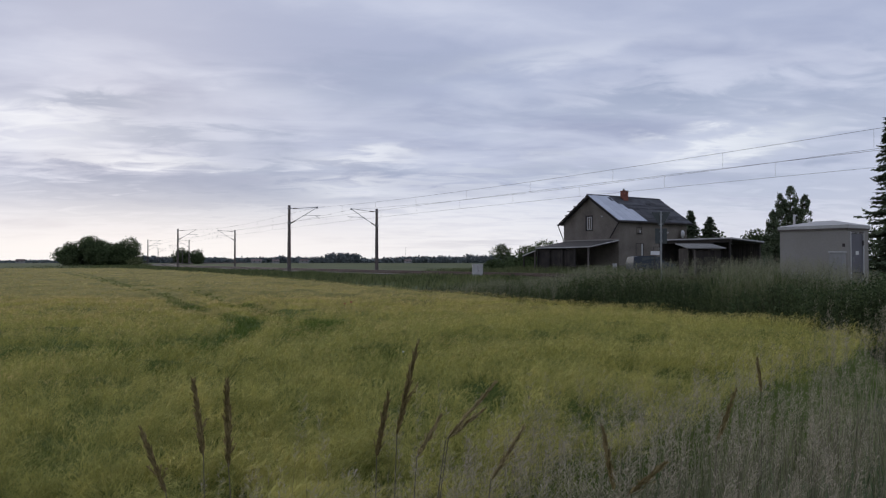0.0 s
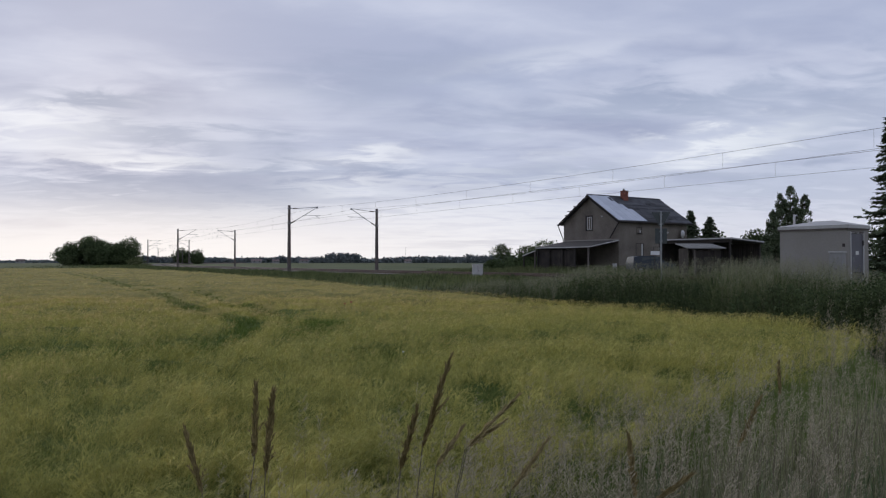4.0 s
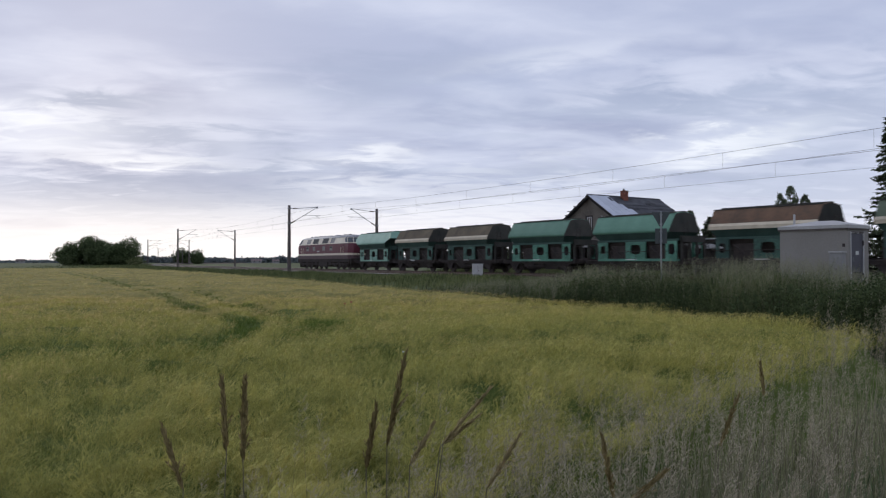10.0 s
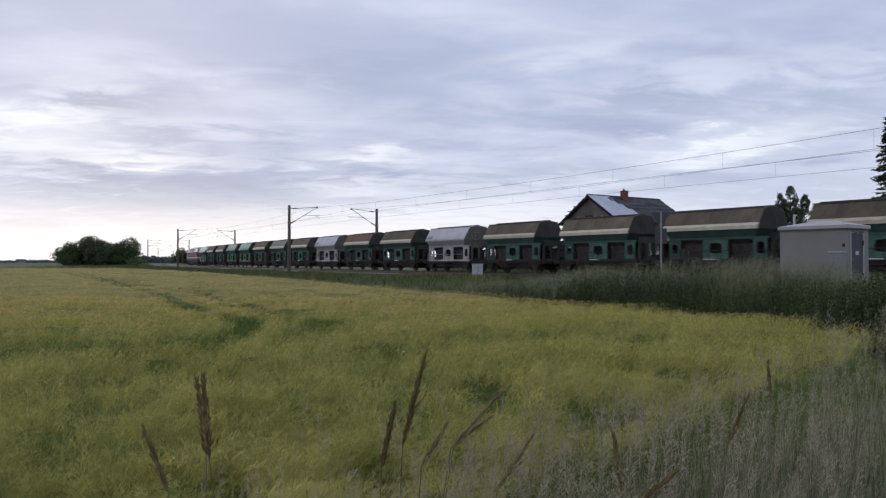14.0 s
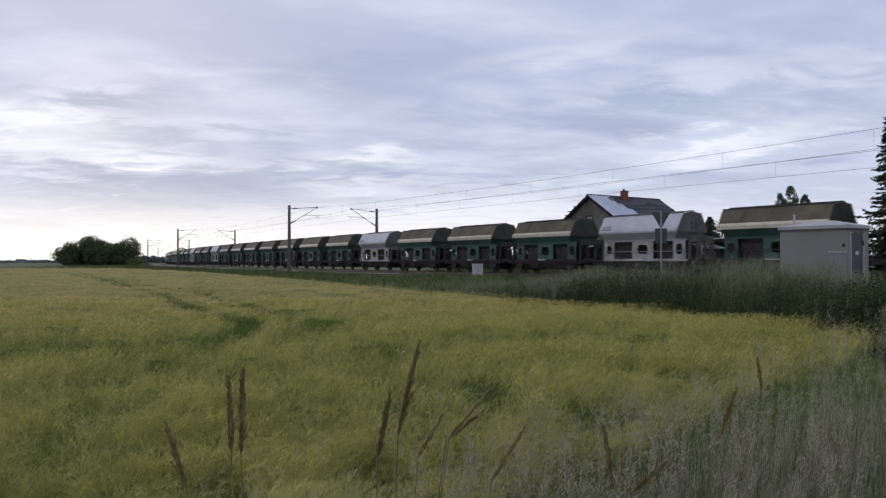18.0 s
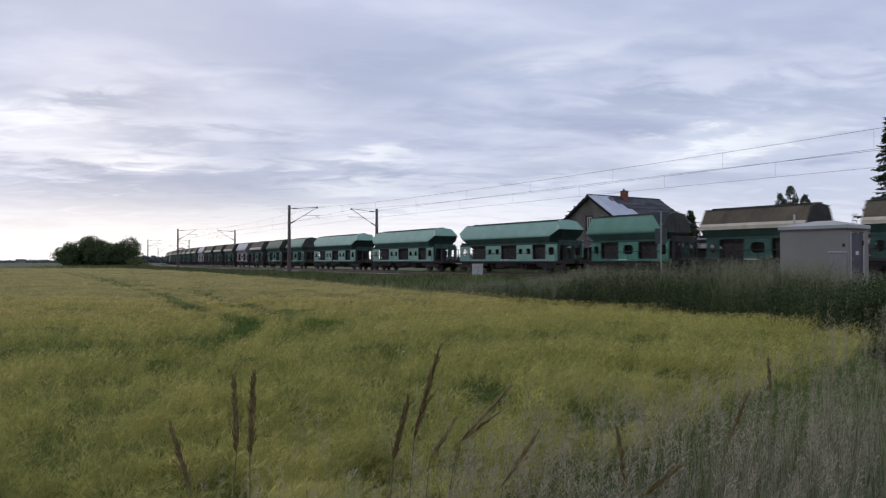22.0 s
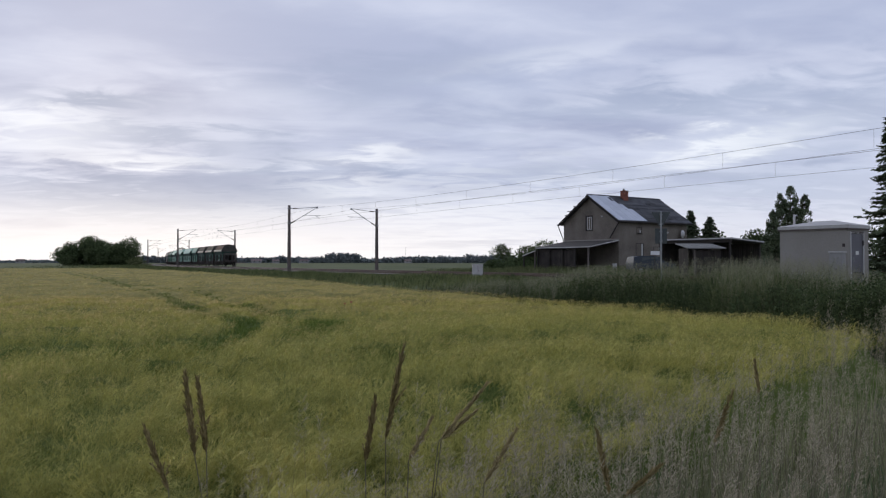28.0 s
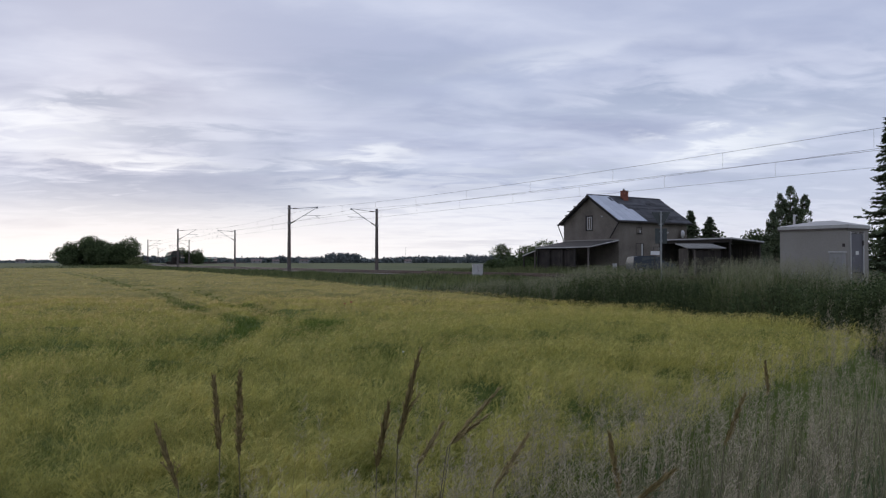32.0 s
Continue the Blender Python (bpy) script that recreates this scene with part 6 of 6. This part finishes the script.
    for k in range(26):
        q = np.random.uniform(0.14, 0.30)
        d = np.interp(q, (0.1, 0.2, 0.35), (22.5, 19.6, 16.4)) + np.random.uniform(0.6, 3.0)
        r = np.random.uniform(0.40, 0.62)
        lobes.append((q * d, d, float(height_at(q * d, d)[0]) + r * 0.75, r * 1.3, r, r * 1.05))
    for k in range(24):
        q = np.random.uniform(0.46, 0.68)
        d = np.interp(q, (0.44, 0.58, 0.7), (12.4, 11.2, 10.4)) + np.random.uniform(0.3, 1.8)
        r = np.random.uniform(0.35, 0.55)
        lobes.append((q * d, d, float(height_at(q * d, d)[0]) + r * random.uniform(0.5, 1.3), r * 1.2, r, r))
    tagged(joined("bank_shrubs", [leaf_cloud(lobes, 105000, 0.028, 0.5, 0.25)], GRASS_DARK), "low dark brambles and nettles on the bank", "shrubs", kind="stuff")
    # the low strip along the rails
    for n, s0, s1, size in ((7000, -40, 40, 0.024), (5500, 40, 320, 0.05)):
        s = np.random.uniform(s0, s1, n)
        o = -8.4 - np.random.exponential(8.0, n)
        x, y, _ = on_track(s, o)
        ok = (beyond_edge(x, y) > -0.2) & (np.abs(x / y) < 0.7)
        x, y = x[ok], y[ok]
        tl = 0.52 * (1 + 0.35 * wavy(x, y, 3.0, 2.0))
        low_grass.append(tussock(x, y, tl, size * 0.75, 0.6, 6, 0.45)[0])
        k = np.random.uniform(0, 1, len(x)) < 0.25
        d, _ = tussock(x[k], y[k], tl[k] * 1.1, size * 1.5, 0.6, 4)
        dark.append(d)
    # beyond the rails, before the house
    s, o = np.random.uniform(-60, 20, 6500), 5 + np.random.exponential(5.0, 6500)
    x, y, _ = on_track(s, o)
    ok = o < 14
    green.append(tussock(x[ok], y[ok], 0.85, 0.022, 0.6, 4, 0.4)[0])
    tagged(joined("bank_grass", green, GRASS), "rank green grass on the bank beside the railway", "grass", kind="stuff")
    tagged(joined("strip_grass", low_grass, GRASS_LOW), "low green meadow grass along the railway", "grass", kind="stuff")
    tagged(joined("bank_weeds", dark, GRASS_DARK), "dark nettles and weeds on the bank beside the railway", "weeds", kind="stuff")
    tagged(joined("bank_stems", dry, GRASS_DRY), "pale dry stems among the bank grass", "grass", kind="stuff")
    tagged(joined("bank_seed_heads", heads, BANK_PLUME), "grey-green feathery seed heads above the bank grass", "grass", kind="stuff")


def build_flowers():
    red = surf("poppy_petals", (0.26, 0.035, 0.02), (0.36, 0.055, 0.03), 0.6, scale=20)
    white = surf("white_petals", (0.60, 0.60, 0.56), (0.75, 0.75, 0.70), 0.6, scale=20)
    for x, y, z, r, m, name in ((-2.10, 17.4, 0.72, 0.026, red, "poppy"), (-2.22, 17.2, 0.70, 0.022, red, "poppy"), (-0.41, 7.7, 0.74, 0.010, white, "daisy")):
        t = thing(name, pose(x, y, 0), "red poppy flower standing in the barley" if m is red else "small white flower standing in the barley", "flower", "wild flowers in the field")
        part("stem", tubes(0.004, ((0, 0, 0), (0.01, 0, z)), n=5), TRAM, t)
        for k in range(4):
            a = k * math.pi / 2 + 0.4
            c = Vector((0.01 + math.cos(a) * r * 0.6, math.sin(a) * r * 0.6, z + r * 0.45))
            bm = bmesh.new()
            bmesh.ops.create_uvsphere(bm, u_segments=8, v_segments=6, radius=r, matrix=Matrix.Translation(c) @ pose(0, 0, 0, 0, 50, math.degrees(a)) @ Matrix.Diagonal((1, 0.85, 0.12, 1)))
            part("petal", bm, m, t)


build_flowers()
build_crop()
build_verge()
build_bank()


# ---- trees ----
def broadleaf(x, y, tall, wide, leaves, size, label, low=0.12, group="", lobes=9, name="tree", lean=0.0, leaf=None):
    z0 = float(height_at(x, y)[0])
    t = thing(name, pose(x, y, z0), label, "bush" if name == "bush" else "tree", group)
    bm = bmesh.new()
    r = max(0.03, tall * 0.022)
    hub = tall * (low + 0.22)
    tube(bm, (0, 0, -0.2), (lean, 0, hub), r, 7, r * 0.7)
    shape = []
    for k in range(lobes):
        a = k * 2.4 + np.random.uniform(-0.4, 0.4)
        f = (k + 0.5) / lobes
        zz = tall * (low + 0.14 + (0.78 - low) * f)
        rad = wide * 0.5 * math.sqrt(max(0.08, 1 - (2 * f - 0.85) ** 2)) * np.random.uniform(0.45, 0.75)
        px, py = lean + rad * math.cos(a), rad * math.sin(a)
        lr = wide * np.random.uniform(0.19, 0.30)
        shape.append((px, py, zz, lr, lr, lr * np.random.uniform(0.7, 0.95)))
        tube(bm, (lean * 0.8, 0, hub * 0.8), (px, py, zz), r * 0.45, 5, r * 0.12)
    shape.append((lean, 0, tall * (low + 0.5), wide * 0.28, wide * 0.28, tall * 0.26))
    top = max(s[2] + s[5] for s in shape)
    shape = [(a, b, c * tall / top, d, e, f * tall / top) for a, b, c, d, e, f in shape]
    part("trunk", bm, BARK, t)
    crown = joined("crown", [leaf_cloud(shape, leaves, size)], leaf or LEAF)
    crown.parent = t
    return t


def conifer(x, y, tall, wide, tiers, per, label, droop=0.25, bare=0.06, needle=0.16, group="", gap=0.0, taper=0.8, dense=1.0):
    z0 = float(height_at(x, y)[0])
    t = thing("conifer", pose(x, y, z0), label, "tree", group)
    part("trunk", tube(bmesh.new(), (0, 0, -0.2), (0, 0, tall * 0.98), tall * 0.016, 7, 0.02), BARK, t)
    limbs = bmesh.new()
    pieces = []
    for k in range(tiers):
        f = k / (tiers - 1)
        reach = wide * 0.5 * (1 - f) ** taper * np.random.uniform(0.75, 1.1) + 0.12
        for j in range(per):
            a = 2 * math.pi * j / per + k * 1.1 + np.random.uniform(-0.3, 0.3)
            ln = reach * np.random.uniform(0.6, 1.12)
            z = tall * (bare + (0.97 - bare) * min(1.0, max(0.0, f + np.random.uniform(-0.6, 0.6) / tiers)))
            ends = np.array([math.cos(a) * ln, math.sin(a) * ln, -droop * ln + 0.15 * ln * np.random.uniform(-1, 1)])
            tube(limbs, (0, 0, z), tuple(ends * 0.9 + np.array([0, 0, z])), 0.02 + 0.012 * ln, 4, 0.008)
            m = int(dense * (10 + 26 * ln / max(0.6, wide * 0.5)))
            u = np.random.uniform(0.12 + gap, 1, m)[:, None]
            bend = np.array([0, 0, 0.12 * ln]) * (u - 0.6) ** 2 * 4
            c = np.array([0, 0, z]) + ends * u + bend
            side = np.array([-math.sin(a), math.cos(a), 0])
            s = np.random.normal(0, 1, (m, 1))
            c = c + side * s * (0.16 * ln * (1.1 - u) + 0.06)
            dirs = ends / np.linalg.norm(ends) * 0.7 + side * np.sign(s) * 0.6 + np.random.normal(0, 0.25, (m, 3)) - np.array([0, 0, 0.15])
            dirs /= np.linalg.norm(dirs, axis=1)[:, None]
            pieces.append(blade_arrays(c - dirs * needle * 0.4, c + dirs * needle * np.random.uniform(0.8, 1.5, (m, 1)), needle * 0.75, sag=-0.05))
    part("limbs", limbs, BARK, t)
    crown = joined("crown", pieces, NEEDLE)
    crown.parent = t
    return t


def evergreen(x, y, leaders, wide, leaves, size, label, group=""):
    """A ragged evergreen with several leading shoots (dx, height), grown of many upright sprays."""
    t = thing("evergreen", pose(x, y, float(height_at(x, y)[0])), label, "tree", group)
    wood, sprays = bmesh.new(), []
    for dx, tall, share in leaders:
        tube(wood, (dx * 0.3, 0, -0.2), (dx, 0, tall * 0.9), tall * 0.016, 7, 0.02)
        for _ in range(int(190 * share)):
            f = random.uniform(0.04, 1.0) ** 0.85
            rad = wide * share * 0.5 * (1 - f) ** 0.6 * math.sqrt(random.uniform(0.15, 1.0))
            a = random.uniform(0, 2 * math.pi)
            px, py, pz = dx + rad * math.cos(a), rad * math.sin(a), tall * min(f, 0.985)
            r = random.uniform(0.20, 0.42) * (1.25 - 0.8 * f)
            sprays.append((px, py, pz, r, r, r * random.uniform(1.0, 1.9)))
            tube(wood, (dx * 0.8, 0, max(0.1, pz - rad * 0.7)), (px, py, pz), 0.03, 4, 0.01)
    part("trunk", wood, BARK, t)
    crown = joined("crown", [leaf_cloud(sprays, leaves, size, 0.4, 0.2)], NEEDLE)
    crown.parent = t
    return t


def build_trees():
    # the spruce at the edge, close by beyond the hut
    conifer(24.1, 41.0, 9.3, 4.3, 21, 10, "tall dark spruce with spreading branches beside the track hut", droop=0.10, needle=0.16, bare=0.03, dense=2.6)
    # the pair behind the hut
    g = "garden trees behind the house"
    evergreen(32.0, 70.2, ((0.0, 7.9, 1.0), (-0.9, 7.2, 0.8), (1.3, 7.1, 0.72), (-1.7, 5.6, 0.7)), 4.2, 34000, 0.10, "ragged dark evergreen tree with several tops in the garden", group=g)
    conifer(27.9, 86, 7.3, 5.2, 20, 12, "young dark spruce behind the house", needle=0.22, dense=2.2, group=g)
    conifer(29.9, 85.5, 6.5, 5.6, 19, 12, "young dark spruce behind the house", needle=0.22, dense=2.2, group=g)
    broadleaf(31.4, 88, 4.9, 3.4, 1400, 0.2, "small dark garden tree behind the sheds", group=g)
    broadleaf(36.5, 88, 4.6, 5.0, 2200, 0.2, "round dark bush behind the sheds", low=0.0, name="bush", group=g)
    broadleaf(33.5, 92, 3.8, 6.0, 1500, 0.22, "low dark hedge bush behind the sheds", low=0.0, name="bush", group=g)
    broadleaf(40.0, 90, 4.2, 6.0, 1500, 0.22, "low dark hedge bush behind the sheds", low=0.0, name="bush", group=g)
    broadleaf(30.0, 58.5, 2.9, 4.0, 2200, 0.14, "overgrown dark shrub by the sheds", low=0.0, name="bush", group=g)
    broadleaf(34.0, 54.0, 2.8, 4.0, 2200, 0.14, "overgrown dark shrub by the sheds", low=0.0, name="bush", group=g)
    broadleaf(38.0, 58.0, 3.4, 5.0, 2200, 0.16, "overgrown dark shrub by the sheds", low=0.0, name="bush", group=g)
    broadleaf(7.5, 12.9, 1.08, 2.2, 7000, 0.032, "dark bramble bush on the bank", low=0.0, name="bush", group="brambles on the bank")
    broadleaf(6.3, 14.4, 0.85, 1.8, 4200, 0.032, "dark bramble bush on the bank", low=0.0, name="bush", group="brambles on the bank")
    broadleaf(8.8, 13.9, 1.15, 2.0, 6000, 0.032, "dark bramble bush on the bank", low=0.0, name="bush", group="brambles on the bank")
    broadleaf(31.2, 76.0, 4.3, 3.6, 3200, 0.13, "dark bushy tree beside the carport", low=0.0, lobes=11, group=g)
    broadleaf(25.6, 43.5, 3.7, 4.0, 4200, 0.10, "dark bush at the foot of the spruce", low=0.0, name="bush", group=g)
    # bushes on the open side of the house
    g = "bushes beside the house"
    broadleaf(12.4, 93, 4.0, 6.0, 6000, 0.12, "dark bushy tree beside the house", low=0.02, lobes=12, group=g)
    broadleaf(10.4, 96, 3.4, 4.0, 3400, 0.12, "dark bush beside the house", low=0.0, name="bush", group=g)
    broadleaf(10.2, 132, 4.5, 4.0, 1500, 0.16, "round-crowned small tree standing in the fields", low=0.3, lobes=8, group=g)
    broadleaf(11.3, 126, 2.2, 5.5, 1500, 0.2, "low dark bushes along the field edge", low=0.0, name="bush", group=g)
    broadleaf(8.6, 128, 2.0, 4.5, 1300, 0.2, "low dark bushes along the field edge", low=0.0, name="bush", group=g)
    broadleaf(13.6, 122, 2.4, 5.0, 1500, 0.2, "low dark bushes along the field edge", low=0.0, name="bush", group=g)
    # the copse in the fields
    g = "copse in the fields"
    for x, d, tall, wide in ((-157, 322, 9.2, 10), (-151.5, 325, 11.4, 12), (-146.5, 320, 11.6, 11), (-141.5, 326, 7.4, 9), (-137, 322, 8.6, 10), (-131, 318, 11.0, 10), (-149, 330, 10.5, 12), (-142.5, 316, 6.8, 9), (-154.5, 316, 7.5, 8), (-135, 316, 8.6, 9)):
        broadleaf(x, d, tall * 1.08, wide * 1.3, 5200, 0.37, "dark leafy tree in a copse among the fields", low=0.0, lobes=11, group=g)
    broadleaf(-104.5, 260, 3.0, 6.5, 1800, 0.22, "pale green bush at the edge of the copse", low=0.0, name="bush", group=g, leaf=GRASS)
    g = "trees at the bend of the line"
    for x, d, tall, wide in ((-148, 430, 9.5, 8), (-143, 425, 8.0, 8), (-138, 428, 8.6, 9), (-135, 420, 6.0, 7)):
        broadleaf(x, d, tall, wide, 1300, 0.5, "round dark tree near the bend of the line", low=0.0, group=g)
    # the distant wood along the horizon: many crowns in one belt
    lobes = []
    for px in np.arange(-900, 900, 3.6):
        d = np.random.uniform(880, 1050)
        x = px / 1351 * d
        h = 6.3 + 1.8 * wavy(np.array([px]), np.array([0.0]), 60, 3)[0] + np.random.uniform(-0.8, 1.2)
        if -205 < px < -150:
            h += 5.5
        if 40 < px < 120:
            h += 3.0
        if px < -600:
            h *= 0.45
        lobes.append((x, d, h * 0.42, 5.5, 5.5, h * 0.6))
    tagged(joined("distant_wood", [leaf_cloud(lobes, 55000, 1.45, 0.8, 0.2)], HAZED_LEAF), "belt of distant woodland on the horizon, haze put into its colour", "woods", kind="stuff")


build_trees()


# ---- single tall stalks before the camera ----
STALKS = (
    (-0.757, 1.283, -0.730, 1.052, -0.725, 2.40, 1.0), (-0.609, 1.327, -0.616, 1.070, -0.602, 2.40, 1.15), (-0.075, 1.395, -0.137, 1.123, -0.167, 2.40, 1.0),
    (-0.160, 1.247, -0.195, 1.065, -0.216, 2.35, 0.9), (0.160, 1.264, 0.011, 1.090, -0.089, 2.45, 0.7), (0.126, 1.171, 0.020, 1.086, -0.081, 2.50, 0.6),
    (-0.007, 1.191, -0.075, 1.074, -0.117, 2.30, 0.6), (0.240, 1.162, 0.143, 1.005, 0.078, 2.30, 0.6), (-0.884, 1.145, -0.815, 0.966, -0.790, 2.30, 0.8),
    (0.494, 1.141, 0.529, 0.942, 0.544, 2.40, 0.8), (1.090, 1.164, 1.026, 0.981, 1.000, 2.90, 0.7), (1.463, 1.193, 1.482, 1.046, 1.487, 3.60, 0.7),
    (0.649, 1.051, 0.546, 0.961, 0.512, 2.30, 0.9),
)


def stalk(tip_x, tip_z, neck_x, neck_z, foot_x, y, full, pale):
    """A grass stem from its foot, with a narrow seed head from neck to tip; x and z in metres from the foot."""
    z0 = float(height_at(foot_x, y)[0])
    t = thing("grass_stalk", pose(foot_x, y, z0), "tall pale brown grass stalk with loose seed head" if pale else "tall grass stalk with narrow dark brown seed head", "grass stalk", "single grass stalks at the field edge")
    tip, neck = Vector((tip_x - foot_x, 0, tip_z - z0)), Vector((neck_x - foot_x, 0, neck_z - z0))
    low = Vector((neck.x * 0.25, 0, neck.z * 0.5))
    bm = bmesh.new()
    tube(bm, (0, 0, -0.03), low, 0.0022, 5, 0.0020)
    tube(bm, low, neck, 0.0020, 5, 0.0016)
    tube(bm, neck, tip, 0.0016, 5, 0.0006)
    part("stem", bm, GRASS_DRY, t)
    n = int(280 * full)
    u = np.random.beta(1.15, 1.3, n)[:, None]
    axis = np.array(tip - neck)
    c = np.array(neck) + axis * u
    swell = (np.sin(np.pi * np.clip(u * 0.9 + 0.08, 0, 1)) ** 0.7) * (0.012 * full)
    off = np.random.normal(0, 0.55, (n, 3)) * swell
    d = axis / np.linalg.norm(axis) * 0.026 + np.random.normal(0, 0.0035, (n, 3)) + off * 0.3
    pieces = [blade_arrays(c + off * 0.4, c + off * 0.4 + d, 0.0052, sag=0.0)]
    # a few side branches low on the head
    for k in range(5):
        u0 = random.uniform(0.0, 0.4)
        b = np.array(neck) + axis * u0
        e = b + axis * random.uniform(0.12, 0.24) + np.array([random.uniform(-0.02, 0.03), random.uniform(-0.02, 0.02), 0])
        m = 12
        q = np.linspace(0, 1, m)[:, None]
        pieces.append(blade_arrays(b + (e - b) * q, b + (e - b) * q + (e - b) * 0.16 + np.random.normal(0, 0.004, (m, 3)), 0.005, sag=0.0))
    head = joined("seed_head", pieces, SEEDHEAD_TAN if pale else SEED_DARK)
    head.parent = t
    return t


def build_stalks():
    made = []
    for i, (tx, tz, nx, nz, fx, y, full) in enumerate(STALKS):
        ob = stalk(tx, tz, nx, nz, fx, y, full, i in (4, 5, 6, 7))
        made.append((ob, fx, y, i))
    return made


SEEDHEAD_TAN = leafy("tan_seed_heads", (0.270, 0.218, 0.105), (0.430, 0.355, 0.185), scale=5, island=0.35)
GRASS_STALKS = build_stalks()
# how far the wind leans them sideways, and how far they tip towards the camera to fit its view of their tips, in
# degrees, for the two on the open side and the one in the middle
SWAY_T = (0, 1, 2, 3, 6, 7, 8, 9, 10, 11, 12, 13, 14, 17, 18, 19, 20, 21, 22, 23, 24, 25, 28, 28.5, 29, 29.5, 30, 30.5, 31, 31.5, 32)
SWAY_A = (-0.2, 2.2, 0.2, 5.4, 9.6, 9.6, 10.8, 7.6, 2.9, 5.2, 4.4, 3.8, -0.2, 0.7, 3.8, 0.0, 1.0, -0.2, 4.6, 0.5, 0.2, -1.5, -0.3, 2.0, 1.3, 4.6, 5.8, 3.2, -1.0, 0.3, 1.8)
SWAY_B = (-0.2, -0.6, -5.7, 2.8, 8.6, 12.2, 12.8, 10.0, 1.6, 4.0, 3.4, 5.0, -4.2, 2.2, 0.4, -0.0, -1.2, -4.0, 2.2, -0.8, -1.0, -7.1, -7.4, -1.2, 0.6, 1.4, 5.6, 6.4, 0.4, -6.2, 0.4)
SWAY_C = (-0.2, 0.8, 3.4, 2.8, 8.4, 9.0, 9.4, 6.2, -1.4, 3.4, 3.2, 2.8, 1.0, -0.0, -0.0, -0.0, -0.4, -2.0, 2.6, 0.6, -1.8, -1.6, -1.8, -0.6, 1.6, 3.4, 6.0, 5.2, 1.2, -0.6, 0.2)
DIP_A = (2.8, 2.8, 2.8, 2.8, 2.2, 4.0, 2.2, 0.2, 0.1, 0.0, 0.0, 1.8, 1.4, 0.4, 0.0, 0.0, 0.0, 0.0, 0.0, 0.1, 0.3, 0.4, 0.8, 0.9, 0.9, 1.0, 0.2, 0.2, 0.2, 0.2, 0.2)
DIP_B = (10.0, 2.5, 6.5, 10.5, 14.2, 16.5, 11.8, 14.0, 8.2, 5.8, 6.2, 5.8, 6.7, 9.5, 4.8, 0.0, 4.5, 5.3, 6.2, 2.2, 5.2, 4.9, 4.1, 4.0, 7.2, 9.5, 8.8, 10.5, 11.0, 8.6, 6.2)
DIP_C = (3.2, 5.0, 11.2, 8.0, 11.8, 17.5, 15.5, 10.5, 8.2, 6.0, 6.0, 6.2, 7.8, 4.0, 3.0, 0.5, 3.2, 1.8, 4.2, 3.8, 4.5, 4.8, 5.2, 4.2, 4.2, 8.5, 9.2, 8.8, 7.0, 7.5, 7.8)


# ---- an insect that crosses the air before the camera ----
def flying_insect():
    t = thing("flying_insect", Matrix(), "small dark flying insect with grey wings", "insect")
    shell = surf("insect_shell", (0.14, 0.14, 0.14), (0.22, 0.21, 0.20), 0.4, scale=200)
    film = surf("insect_wing", (0.30, 0.30, 0.30), (0.40, 0.40, 0.40), 0.4, scale=200)
    bm = bmesh.new()
    for x, r, k in ((-0.0038, 0.0019, 1.6), (0.0006, 0.0018, 1.1), (0.0034, 0.0013, 1.0)):
        bmesh.ops.create_uvsphere(bm, u_segments=10, v_segments=8, radius=r, matrix=Matrix.Translation((x, 0, 0.003)) @ Matrix.Diagonal((k, 1, 1, 1)))
    part("body", bm, shell, t, smooth=60)
    for s in (-1, 1):
        bm = bmesh.new()
        loft(bm, [[(0.0015, s * 0.0015, 0.004 + h), (0.003, s * 0.006, 0.005 + h), (-0.001, s * 0.007, 0.005 + h), (-0.0026, s * 0.003, 0.004 + h)] for h in (0, 0.0002)])
        part("wing", bm, film, t)
    return t


INSECT = flying_insect()
INSECT_REST = (2.6, -2.3)


def insect_rows():
    def flown(t):
        u = t - 24.0
        return pose(1.5 * (0.3457 - 1.147 * u), 1.5 * (1 + 2.74 * u), 1.959, 0, 0, 112.7)
    a = pose(*INSECT_REST, float(height_at(*INSECT_REST)[0]), 0, 0, 112.7)
    b = pose(-3.2, 9.4, 0.62, 0, 0, 112.7)
    return [(0.0, a), (23.2, a), (23.5, flown(23.5)), (23.7, flown(23.7)), (23.85, flown(23.85)), (23.95, flown(23.95)), (24.0, flown(24.0)), (24.05, flown(24.05)), (24.15, flown(24.15)), (24.3, flown(24.3)), (24.5, flown(24.5)), (26.0, b), (32.0, b)]


# ---- what moves ----
def motions():
    times = [0.5 * i for i in range(65)]
    for ob, fx, y, i in GRASS_STALKS:
        lean, dip = {0: (SWAY_A, DIP_A), 1: (SWAY_B, DIP_B), 8: (SWAY_A, DIP_A)}.get(i, (SWAY_C, DIP_C))
        much = 1.0 if i < 4 else 0.75
        ground = ob.location.z
        walk(ob, [(t, pose(fx, y, ground, q * much, a * much, 0)) for t, a, q in zip(SWAY_T, lean, dip)])
    for ob, behind, half in TRAIN:
        walk(ob, [(t, vehicle_pose(run_at(t) - behind, half)) for t in times])
    walk(INSECT, insect_rows())


motions()
